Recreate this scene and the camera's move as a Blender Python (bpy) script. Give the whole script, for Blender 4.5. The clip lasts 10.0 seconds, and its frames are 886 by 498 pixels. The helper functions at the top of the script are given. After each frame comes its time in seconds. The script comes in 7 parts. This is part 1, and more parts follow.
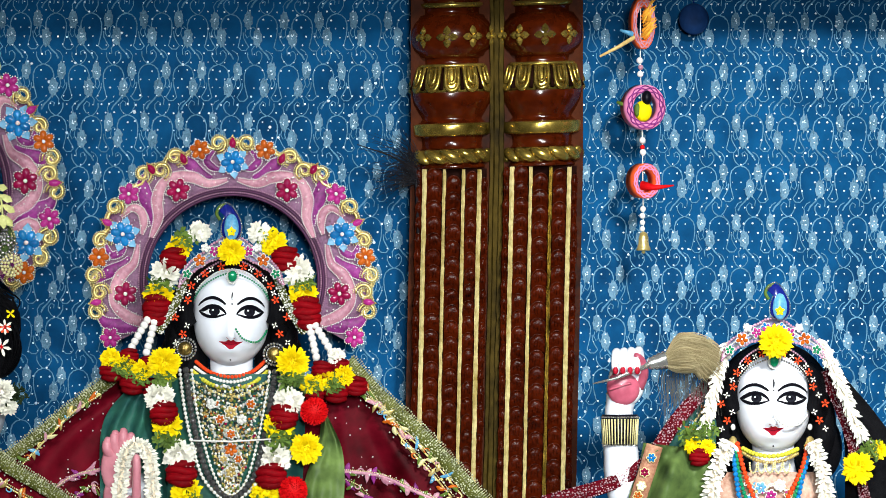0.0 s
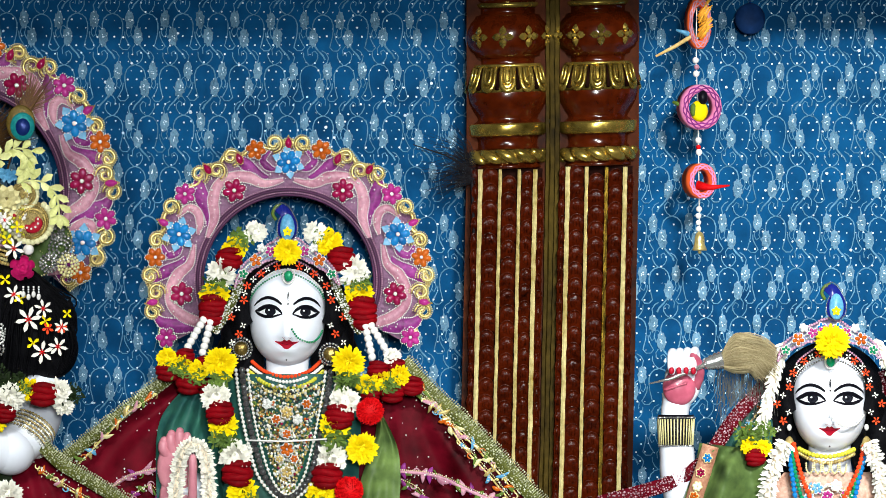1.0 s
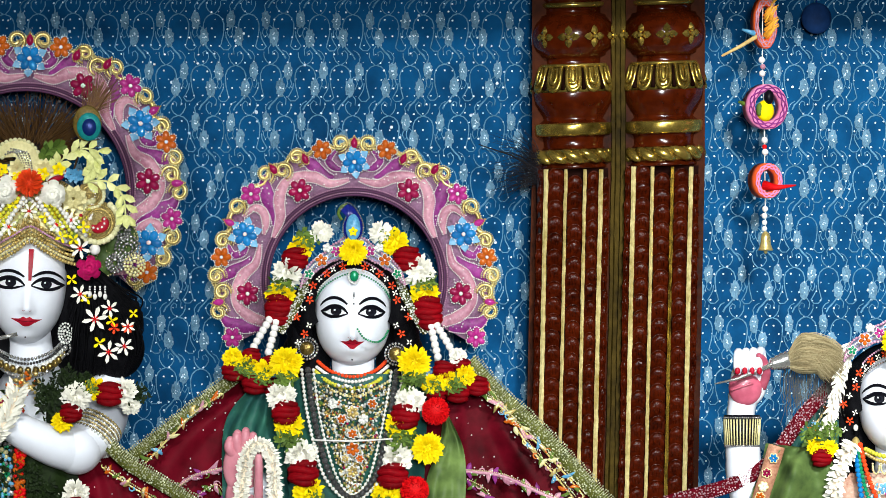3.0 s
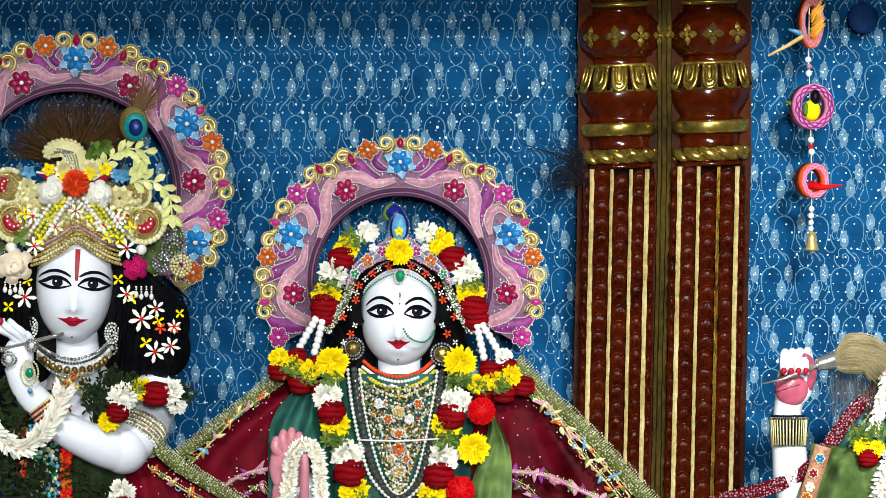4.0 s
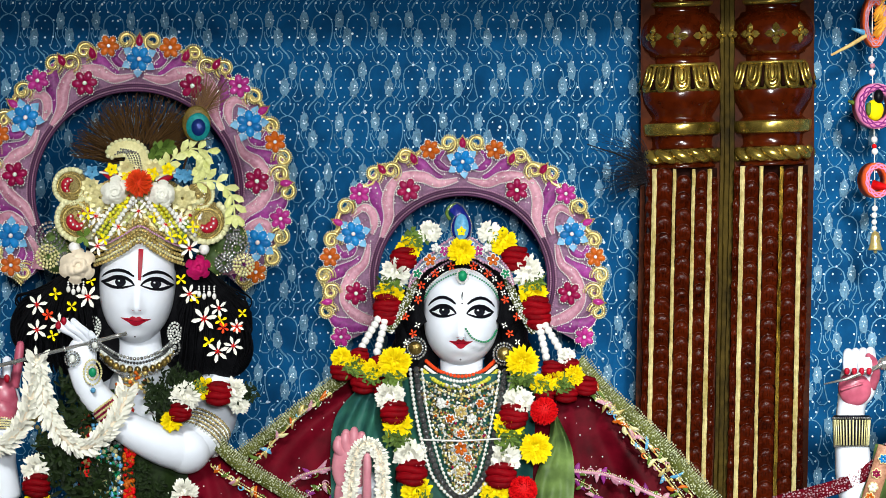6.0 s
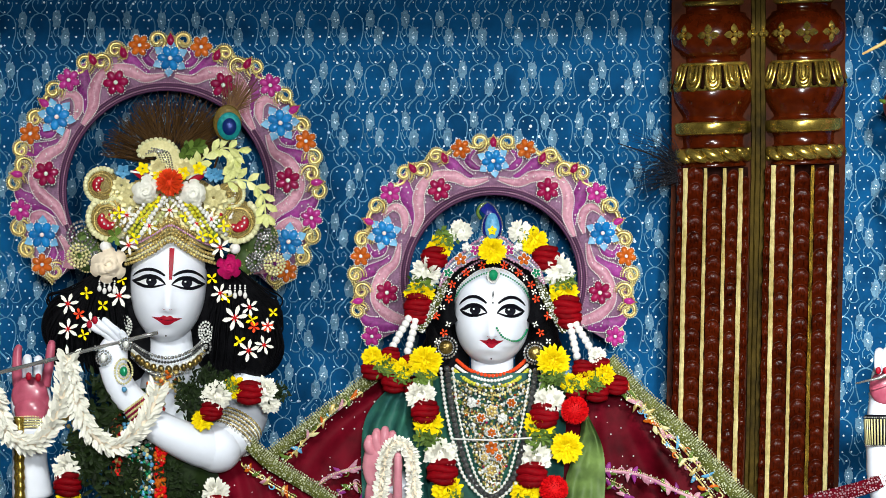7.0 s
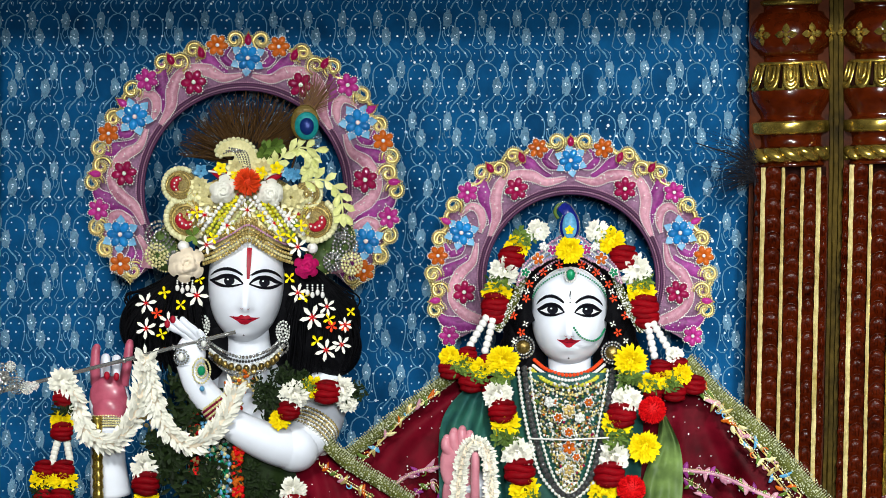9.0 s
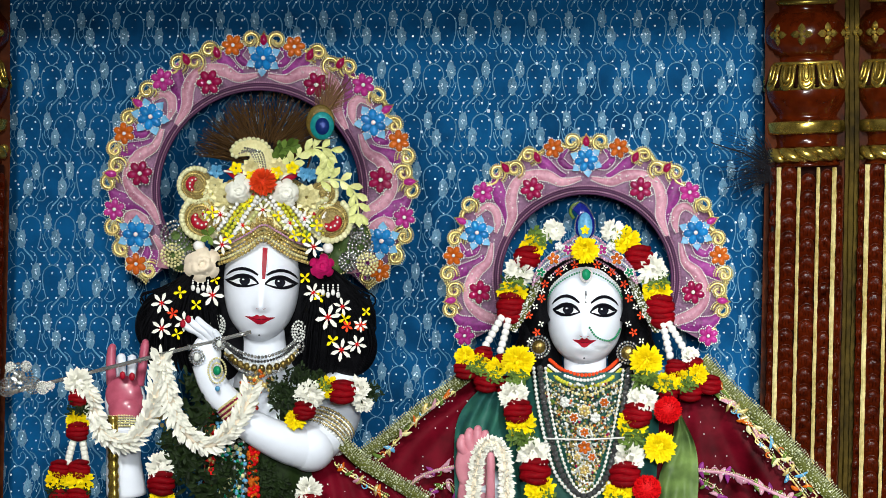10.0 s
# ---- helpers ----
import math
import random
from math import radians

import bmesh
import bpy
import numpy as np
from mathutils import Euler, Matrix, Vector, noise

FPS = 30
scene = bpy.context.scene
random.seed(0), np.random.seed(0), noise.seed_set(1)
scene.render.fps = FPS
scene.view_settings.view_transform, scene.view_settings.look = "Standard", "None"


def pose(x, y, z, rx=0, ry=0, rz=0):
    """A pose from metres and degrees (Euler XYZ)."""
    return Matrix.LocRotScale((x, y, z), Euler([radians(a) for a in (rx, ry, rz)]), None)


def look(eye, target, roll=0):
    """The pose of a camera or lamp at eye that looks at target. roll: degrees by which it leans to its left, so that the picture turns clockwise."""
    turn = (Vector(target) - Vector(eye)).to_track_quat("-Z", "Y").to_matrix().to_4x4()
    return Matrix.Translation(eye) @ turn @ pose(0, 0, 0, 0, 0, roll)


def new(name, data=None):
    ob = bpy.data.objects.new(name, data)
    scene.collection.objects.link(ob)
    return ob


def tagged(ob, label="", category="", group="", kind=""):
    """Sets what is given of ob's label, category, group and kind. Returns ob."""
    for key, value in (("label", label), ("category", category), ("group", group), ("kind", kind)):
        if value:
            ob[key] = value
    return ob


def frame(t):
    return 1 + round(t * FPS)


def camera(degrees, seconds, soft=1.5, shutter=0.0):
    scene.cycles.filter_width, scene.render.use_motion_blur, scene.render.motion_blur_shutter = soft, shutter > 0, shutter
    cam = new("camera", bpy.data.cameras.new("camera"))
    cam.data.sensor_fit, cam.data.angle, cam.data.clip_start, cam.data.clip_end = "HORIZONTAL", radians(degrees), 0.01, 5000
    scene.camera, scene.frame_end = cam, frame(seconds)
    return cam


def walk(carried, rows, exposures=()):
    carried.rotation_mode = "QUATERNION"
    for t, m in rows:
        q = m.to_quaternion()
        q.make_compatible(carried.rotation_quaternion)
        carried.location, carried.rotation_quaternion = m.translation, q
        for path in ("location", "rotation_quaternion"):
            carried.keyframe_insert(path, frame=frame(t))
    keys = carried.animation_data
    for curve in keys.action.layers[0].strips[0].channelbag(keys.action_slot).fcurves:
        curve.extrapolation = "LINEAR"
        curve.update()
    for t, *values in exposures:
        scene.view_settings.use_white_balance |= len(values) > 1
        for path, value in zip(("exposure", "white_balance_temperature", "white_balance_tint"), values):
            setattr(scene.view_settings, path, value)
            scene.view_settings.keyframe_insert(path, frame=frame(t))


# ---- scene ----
cam = camera(14.886, 10.0, soft=0.6)
ROWS = [
    (0.0, -2.9595, 0.0520), (0.2, -2.5784, 0.0457), (0.5, -2.3212, 0.0414), (0.8, -2.1405, 0.0383), (1.0, -2.0168, 0.0361),
    (1.5, -2.0168, 0.0361), (1.7, -1.7994, 0.0323), (2.0, -1.4023, 0.0253), (2.2, -1.2683, 0.0226), (2.5, -0.9526, 0.0163),
    (2.7, -0.9526, 0.0163), (3.8, -0.3412, 0.0058), (4.0, -0.1310, 0.0022), (4.2, -0.0374, 0.0006), (4.5, 0.0000, 0.0000),
    (4.8, 0.0285, -0.0005), (5.0, 0.1804, -0.0031), (5.1, 0.3230, -0.0055), (5.5, 0.7508, -0.0128), (5.7, 0.8373, -0.0165),
    (6.8, 1.2412, -0.0337), (7.0, 1.4431, -0.0423), (7.3, 1.9233, -0.0528), (7.5, 1.9425, -0.0532), (8.0, 1.9425, -0.0532),
    (8.3, 2.0345, -0.0570), (8.5, 2.2092, -0.0642), (8.8, 2.5597, -0.0699), (9.0, 2.7492, -0.0730), (9.5, 2.7896, -0.0737),
    (9.8, 2.8185, -0.0744), (10.0, 3.0108, -0.0790)]
walk(cam, [(t, pose(0, -6.0, 1.9, 90 + pitch, -1.0, yaw)) for t, yaw, pitch in ROWS], [(0.0, 0.0), (10.0, 0.0)])
EYE = 1.9                      # eye level over the hall floor
DIST = 6.0                     # from the eye to the plane of the halos

# ---- light ----
world = bpy.data.worlds.new("hall_air")
scene.world = world
world.use_nodes = True
world.node_tree.nodes["Background"].inputs[0].default_value = (0.75, 0.85, 1.0, 1)
world.node_tree.nodes["Background"].inputs[1].default_value = 0.002


def area_lamp(name, eye, target, size, power, color, spread=70):
    data = bpy.data.lights.new(name, "AREA")
    data.shape, data.size, data.energy, data.color, data.spread = "DISK", size, power, color, radians(spread)
    ob = new(name, data)
    ob.matrix_world = look(eye, target)
    return ob


area_lamp("spot_lamp", (1.2, -4.2, 3.5), (1.0, 0.1, 1.66), 0.6, 18.0, (0.96, 0.98, 0.96), 40)
area_lamp("spot_lamp", (-1.1, -4.2, 3.5), (-0.92, 0.1, 1.60), 0.6, 5.6, (0.96, 0.98, 0.96), 32)
area_lamp("hall_lamp", (0.4, -6.7, 2.45), (0.32, 0.0, 1.55), 0.9, 19.5, (0.92, 0.98, 1.0), 46)


# ---- materials ----
def material(name, color, rough=0.5, metal=0.0, vary=0.25, grain=120.0, bump=0.15, other=None, sheen=0.0, coat=0.0, island=0.0, spec=0.3):
    """Principled surface with colour varied at two scales and fine relief; other: the second colour of the blotches."""
    m = bpy.data.materials.new(name)
    m.use_nodes = True
    nt = m.node_tree
    b = nt.nodes["Principled BSDF"]
    b.inputs["Metallic"].default_value = metal
    b.inputs["Sheen Weight"].default_value = sheen
    b.inputs["Coat Weight"].default_value = coat
    b.inputs["Specular IOR Level"].default_value = spec
    geo = nt.nodes.new("ShaderNodeNewGeometry")
    fine = nt.nodes.new("ShaderNodeTexNoise")
    fine.inputs["Scale"].default_value = grain
    fine.inputs["Detail"].default_value = 4
    big = nt.nodes.new("ShaderNodeTexNoise")
    big.inputs["Scale"].default_value = grain / 9
    big.inputs["Detail"].default_value = 3
    for n in (fine, big):
        nt.links.new(geo.outputs["Position"], n.inputs["Vector"])
    add = nt.nodes.new("ShaderNodeMath")
    add.operation = "MULTIPLY_ADD"
    add.inputs[1].default_value = 0.5
    nt.links.new(fine.outputs["Fac"], add.inputs[0])
    half = nt.nodes.new("ShaderNodeMath")
    half.operation = "MULTIPLY"
    half.inputs[1].default_value = 0.5
    nt.links.new(big.outputs["Fac"], half.inputs[0])
    nt.links.new(half.outputs[0], add.inputs[2])
    last = add.outputs[0]
    if island:
        isl = nt.nodes.new("ShaderNodeMath")
        isl.operation = "MULTIPLY_ADD"
        isl.inputs[1].default_value = island
        nt.links.new(geo.outputs["Random Per Island"], isl.inputs[0])
        nt.links.new(last, isl.inputs[2])
        last = isl.outputs[0]
    ramp = nt.nodes.new("ShaderNodeValToRGB")
    c2 = other or [min(1.0, c * (1 + vary) + 0.01 * vary) for c in color]
    c1 = [c * (1 - vary) for c in color]
    ramp.color_ramp.elements[0].position, ramp.color_ramp.elements[1].position = 0.3, 0.7 + island * 0.7
    ramp.color_ramp.elements[0].color = (*c1, 1)
    ramp.color_ramp.elements[1].color = (*c2, 1)
    nt.links.new(last, ramp.inputs[0])
    nt.links.new(ramp.outputs[0], b.inputs["Base Color"])
    rr = nt.nodes.new("ShaderNodeMapRange")
    rr.inputs["To Min"].default_value = max(0.03, rough - 0.1)
    rr.inputs["To Max"].default_value = min(1.0, rough + 0.1)
    nt.links.new(big.outputs["Fac"], rr.inputs["Value"])
    nt.links.new(rr.outputs[0], b.inputs["Roughness"])
    if bump:
        bp = nt.nodes.new("ShaderNodeBump")
        bp.inputs["Strength"].default_value = bump
        bp.inputs["Distance"].default_value = 0.002
        nt.links.new(fine.outputs["Fac"], bp.inputs["Height"])
        nt.links.new(bp.outputs[0], b.inputs["Normal"])
    return m


MARBLE = material("polished_marble", (0.80, 0.83, 0.90), 0.36, 0, 0.04, 60, 0.02, coat=0.08)
PAINT_BLACK = material("black_paint", (0.003, 0.003, 0.006), 0.4, 0, 0.3, 200, 0.02, spec=0.1)
PAINT_RED = material("red_lacquer", (0.34, 0.003, 0.018), 0.45, 0, 0.2, 200, 0.02, spec=0.2)
PAINT_WHITE = material("white_paint", (0.85, 0.86, 0.88), 0.3, 0, 0.05, 200, 0.02)
PAINT_IRIS = material("iris_paint", (0.006, 0.007, 0.012), 0.2, 0, 0.4, 300, 0.02, other=(0.028, 0.03, 0.042), spec=0.3)
PALM = material("pink_palm_paint", (0.40, 0.05, 0.10), 0.3, 0, 0.45, 40, 0.15, other=(0.62, 0.14, 0.21), coat=0.2)
FABRIC = material("blue_net_fabric", (0.0025, 0.055, 0.165), 0.7, 0, 0.5, 22, 0.25, other=(0.004, 0.088, 0.235), spec=0.03)
LACE = material("pale_lace_thread", (0.06, 0.20, 0.34), 0.7, 0, 0.45, 160, 0.4, other=(0.14, 0.33, 0.50), spec=0.05)
LACE_DENSE = material("dense_lace", (0.08, 0.20, 0.32), 0.7, 0, 0.5, 420, 0.6, other=(0.19, 0.36, 0.50), spec=0.05)
SEQUIN = material("silver_sequin", (0.48, 0.70, 0.92), 0.35, 0.0, 0.2, 60, 0.0, other=(0.80, 0.93, 1.0), island=0.4, spec=0.8)
WOOD = material("varnished_teak", (0.032, 0.0032, 0.0006), 0.15, 0, 0.6, 55, 0.25, other=(0.085, 0.011, 0.0015), spec=0.5)
# dark shaft wood, and the painted shade between the lotus petals
WOOD_AND_GAP_SHADE = material("dark_teak_and_gap_shade", (0.008, 0.0010, 0.0002), 0.5, 0, 0.5, 90, 0.3, spec=0.0)
WOOD_PLANK = material("brown_plank", (0.020, 0.0035, 0.0008), 0.55, 0, 0.5, 60, 0.4, other=(0.070, 0.014, 0.002), spec=0.05)
LIME_BEAD = material("lime_bead", (0.50, 0.50, 0.02), 0.25, 0, 0.2, 200, 0.0, other=(0.70, 0.66, 0.06), island=0.3)
WOOD_SCALE = material("carved_scale_wood", (0.018, 0.0017, 0.0003), 0.28, 0, 0.6, 140, 0.8, other=(0.080, 0.008, 0.0007), spec=0.12)
GILT = material("gilt_paint", (0.26, 0.155, 0.012), 0.24, 0.85, 0.6, 60, 0.3, other=(0.78, 0.56, 0.12))
GILT_PALE = material("pale_gilt_strip", (0.60, 0.42, 0.08), 0.33, 0.25, 0.4, 110, 0.4, other=(0.95, 0.82, 0.40))
GOLD = material("gold_thread", (0.52, 0.34, 0.07), 0.28, 0.6, 0.45, 300, 0.3, other=(0.85, 0.66, 0.25), island=0.4)
GOLD_PALE = material("pale_gold_lace", (0.66, 0.56, 0.20), 0.4, 0.15, 0.35, 250, 0.3, other=(0.85, 0.78, 0.42), island=0.3)
SILVER = material("silver_metal", (0.30, 0.30, 0.29), 0.18, 0.8, 0.5, 200, 0.2, other=(0.78, 0.78, 0.75), island=0.5)
CRYSTAL = material("cut_crystal_bead", (0.50, 0.52, 0.48), 0.12, 0.1, 0.5, 150, 0.0, other=(0.92, 0.92, 0.86), island=0.6, spec=0.9)
PEARL = material("white_pearl", (0.82, 0.80, 0.76), 0.2, 0, 0.08, 200, 0.02, coat=0.5)
PEARL_PINK = material("pink_pearl", (0.55, 0.30, 0.42), 0.2, 0.2, 0.3, 200, 0.0, island=0.4)
PINK_SATIN = material("pink_satin", (0.38, 0.12, 0.20), 0.4, 0, 0.3, 160, 0.4, other=(0.66, 0.33, 0.40))
MAUVE = material("lavender_tissue", (0.08, 0.016, 0.065), 0.45, 0.1, 0.5, 220, 0.5, other=(0.27, 0.12, 0.22), spec=0.25)
PURPLE = material("purple_velvet", (0.13, 0.008, 0.105), 0.45, 0, 0.4, 200, 0.4, other=(0.34, 0.04, 0.27), spec=0.2)
SKY = material("sky_blue_satin", (0.05, 0.27, 0.52), 0.35, 0, 0.4, 160, 0.3, other=(0.16, 0.46, 0.70))
BLUE_GEM = material("blue_gem", (0.004, 0.10, 0.36), 0.12, 0.0, 0.4, 160, 0.0, other=(0.01, 0.24, 0.62), coat=0.4, island=0.3)
NAVY = material("navy_enamel", (0.006, 0.012, 0.16), 0.2, 0, 0.3, 160, 0.05, coat=0.5)
RUBY = material("ruby_red_gem", (0.20, 0.003, 0.035), 0.15, 0.0, 0.5, 160, 0.0, other=(0.36, 0.006, 0.07), coat=0.25, island=0.3)
MAGENTA = material("magenta_gem", (0.30, 0.012, 0.15), 0.18, 0.0, 0.4, 160, 0.0, other=(0.52, 0.035, 0.27), coat=0.25, island=0.3)
ORANGE = material("orange_gem", (0.40, 0.05, 0.003), 0.18, 0.0, 0.4, 160, 0.0, other=(0.66, 0.14, 0.01), coat=0.25, island=0.3)
LIME_LACE = material("lime_cream_lace", (0.60, 0.58, 0.24), 0.45, 0.05, 0.3, 260, 0.4, other=(0.84, 0.80, 0.50), island=0.25, spec=0.15)
LACE_GOLD = material("bronze_gold_lace", (0.10, 0.06, 0.015), 0.5, 0.2, 0.6, 420, 0.8, other=(0.46, 0.35, 0.12), spec=0.2)
BRONZE = material("dark_gold_disc", (0.10, 0.06, 0.012), 0.25, 0.7, 0.6, 200, 0.4, other=(0.36, 0.25, 0.07))
SMOKE = material("smoky_crystal", (0.008, 0.008, 0.010), 0.06, 0.3, 0.5, 500, 0.0, other=(0.10, 0.10, 0.10), island=0.3, spec=1.0)
GREEN_GEM = material("green_gem", (0.005, 0.22, 0.09), 0.1, 0.1, 0.3, 160, 0.0, coat=0.6, island=0.3)
HAIR = material("black_wig_hair", (0.002, 0.002, 0.003), 0.6, 0, 0.5, 500, 0.6, spec=0.03)
PETAL_WHITE = material("white_petals", (0.80, 0.78, 0.68), 0.55, 0, 0.12, 120, 0.2, island=0.15, spec=0.08)
PETAL_CREAM = material("cream_petals", (0.78, 0.66, 0.50), 0.55, 0, 0.15, 120, 0.2, island=0.15, spec=0.08)
PETAL_YELLOW = material("yellow_petals", (0.82, 0.56, 0.001), 0.6, 0, 0.15, 120, 0.2, other=(0.97, 0.80, 0.006), island=0.3, spec=0.06)
PETAL_RED = material("deep_red_petals", (0.11, 0.0008, 0.003), 0.6, 0, 0.5, 120, 0.3, other=(0.29, 0.0015, 0.006), island=0.3, spec=0.06)
PETAL_ROSE = material("magenta_rose_petals", (0.42, 0.004, 0.09), 0.5, 0, 0.4, 120, 0.2, island=0.3, spec=0.08)
POM_RED = material("bright_red_petals", (0.55, 0.002, 0.004), 0.55, 0, 0.35, 160, 0.2, island=0.3, spec=0.08)
POM_ORANGE = material("orange_red_petals", (0.70, 0.055, 0.01), 0.55, 0, 0.3, 160, 0.2, island=0.3, spec=0.08)
LEAF = material("green_leaves", (0.016, 0.05, 0.004), 0.5, 0, 0.5, 90, 0.3, other=(0.13, 0.21, 0.035), island=0.5, spec=0.08)
LEAF_DARK = material("dark_basil_leaves", (0.0008, 0.0016, 0.0006), 0.5, 0, 0.5, 90, 0.3, other=(0.014, 0.026, 0.007), island=0.7, spec=0.06)
LEAF_CREAM = material("pale_gold_leaves", (0.52, 0.55, 0.12), 0.45, 0.1, 0.25, 200, 0.3, other=(0.80, 0.80, 0.38), island=0.3, spec=0.08)
MAROON = material("maroon_silk", (0.040, 0.0005, 0.0022), 0.5, 0, 0.5, 26, 0.2, other=(0.17, 0.004, 0.014), spec=0.03)
GREEN_SILK = material("green_silk", (0.008, 0.035, 0.018), 0.4, 0, 0.5, 34, 0.15, other=(0.17, 0.26, 0.07), spec=0.1)
TEAL_SILK = material("blue_green_silk", (0.002, 0.024, 0.075), 0.45, 0, 0.5, 34, 0.2, other=(0.035, 0.15, 0.10), spec=0.1)
BRAID = material("green_gold_braid", (0.03, 0.04, 0.006), 0.5, 0.1, 0.4, 250, 0.5, other=(0.15, 0.16, 0.03), spec=0.1)
BRAID_BEAD = material("green_silver_beads", (0.16, 0.18, 0.07), 0.15, 0.3, 0.5, 200, 0.0, other=(0.74, 0.76, 0.50), island=0.5, spec=0.8)
PINK_GLITTER = material("pink_silver_glitter", (0.14, 0.02, 0.05), 0.15, 0.3, 0.5, 200, 0.0, other=(0.70, 0.46, 0.50), island=0.5, spec=0.8)
QUILL = material("feather_quill", (0.02, 0.009, 0.003), 0.5, 0, 0.5, 200, 0.2, other=(0.12, 0.06, 0.02), island=0.6, spec=0.1)
QUILL_DARK = material("dark_quill", (0.012, 0.011, 0.014), 0.5, 0, 0.5, 200, 0.2, island=0.5, spec=0.08)
YAK = material("yak_hair", (0.26, 0.19, 0.085), 0.7, 0, 0.3, 300, 0.2, other=(0.50, 0.42, 0.24), island=0.4, spec=0.03)
PLASTER = material("hall_paint", (0.16, 0.14, 0.12), 0.8, 0, 0.12, 12, 0.3, spec=0.1)
STONE = material("floor_marble", (0.22, 0.20, 0.18), 0.3, 0, 0.2, 9, 0.05)

# ---- building tools ----
LEAN = radians(1.0)
CL, SL = math.cos(LEAN), math.sin(LEAN)


def at(p, d, q):
    """World place of a point of the altar's elevation drawing: p across, q up from eye level, d behind the halos, in mm.
    The drawing is scaled with the distance and leans one degree."""
    k = 1 + d / (1000 * DIST)
    return ((p * CL - q * SL) * k / 1000, d / 1000, EYE + (p * SL + q * CL) * k / 1000)


class Geo:
    """A growing mesh: vertices in (p, d, q) mm, faces, and a material slot for each face."""

    def __init__(self):
        self.v, self.f, self.s = [], [], []

    def add(self, verts, faces, slot=0):
        n = len(self.v)
        self.v.extend(verts)
        self.f.extend([tuple(i + n for i in f) for f in faces])
        self.s.extend([slot] * len(faces))
        return self


def mesh_of(name, geo, mats, base, smooth=True, raw=False):
    me = bpy.data.meshes.new(name)
    pts = [Vector(v) if raw else Vector(at(*v)) for v in geo.v]
    me.from_pydata([p - base for p in pts], [], geo.f)
    for m in mats:
        me.materials.append(m)
    me.polygons.foreach_set("material_index", geo.s)
    me.polygons.foreach_set("use_smooth", [smooth] * len(me.polygons))
    me.update()
    return me


def whole(name, geo, mats, label, category, group="", kind="", smooth=True, raw=False):
    """A thing that is one mesh."""
    mats = mats if isinstance(mats, (list, tuple)) else [mats]
    pts = [Vector(v) if raw else Vector(at(*v)) for v in geo.v]
    lo = min(p.z for p in pts)
    base = Vector((sum(p.x for p in pts) / len(pts), sum(p.y for p in pts) / len(pts), lo))
    ob = new(name, mesh_of(name, geo, mats, base, smooth, raw))
    ob.location = base
    return tagged(ob, label, category, group, kind)


def thing(name, p, d, q, label, category, group="", kind=""):
    ob = new(name)
    ob.location = at(p, d, q)
    ob.empty_display_size = 0.05
    return tagged(ob, label, category, group, kind)


def root_place(ob):
    spot = Vector(ob.location)
    while ob.parent:
        ob = ob.parent
        spot += Vector(ob.location)
    return spot


def part(name, geo, mat, parent, label="", smooth=True, kind="", raw=False):
    """One mesh under a thing or under a part."""
    mats = mat if isinstance(mat, (list, tuple)) else [mat]
    ob = new(name, mesh_of(name, geo, mats, root_place(parent), smooth, raw))
    ob.parent = parent
    return tagged(ob, label, kind=kind)


def ball(g, p, d, q, rp, rd=None, rq=None, seg=10, rings=6, slot=0):
    rd, rq = rd or rp, rq or rp
    vs, fs = [(p, d, q + rq)], []
    for i in range(1, rings):
        a = math.pi * i / rings
        for j in range(seg):
            b = 2 * math.pi * j / seg
            vs.append((p + rp * math.sin(a) * math.cos(b), d + rd * math.sin(a) * math.sin(b), q + rq * math.cos(a)))
    vs.append((p, d, q - rq))
    last = len(vs) - 1
    for j in range(seg):
        fs.append((0, 1 + (j + 1) % seg, 1 + j)[::-1])
        fs.append((last, last - seg + j, last - seg + (j + 1) % seg)[::-1])
        for i in range(rings - 2):
            a, b = 1 + i * seg + j, 1 + i * seg + (j + 1) % seg
            fs.append((a, a + seg, b + seg, b))
    return g.add(vs, fs, slot)


def tube(g, pts, r, n=6, slot=0, cap=True, flat=1.0):
    """A tube along pts; r: one radius or one for each point; flat squeezes it in depth."""
    pts = [Vector(p) for p in pts]
    rs = r if isinstance(r, (list, tuple)) else [r] * len(pts)
    vs, fs = [], []
    up = Vector((0, 1, 0))
    for i, p in enumerate(pts):
        t = (pts[min(i + 1, len(pts) - 1)] - pts[max(i - 1, 0)]).normalized()
        side = t.cross(up)
        if side.length < 0.05:
            side = t.cross(Vector((1, 0, 0)))
        side.normalize()
        nrm = side.cross(t)
        for j in range(n):
            a = 2 * math.pi * j / n
            vs.append(tuple(p + side * (rs[i] * math.cos(a)) + nrm * (rs[i] * flat * math.sin(a))))
    for i in range(len(pts) - 1):
        for j in range(n):
            a, b = i * n + j, i * n + (j + 1) % n
            fs.append((a, b, b + n, a + n))
    if cap:
        fs.append(tuple(range(n))[::-1])
        fs.append(tuple(range((len(pts) - 1) * n, len(pts) * n)))
    return g.add(vs, fs, slot)


def curve(pts, n=8, closed=False):
    """Smooth points through pts (Catmull-Rom), of any dimension."""
    P = [Vector(p) for p in pts]
    out = []
    m = len(P)
    for i in range(m if closed else m - 1):
        a, b, c, e = (P[(i + k) % m] if closed else P[min(max(i + k, 0), m - 1)] for k in (-1, 0, 1, 2))
        for s in range(n):
            t = s / n
            out.append(0.5 * ((2 * b) + (c - a) * t + (2 * a - 5 * b + 4 * c - e) * t * t + (3 * b - a - 3 * c + e) * t ** 3))
    if not closed:
        out.append(P[-1])
    return out


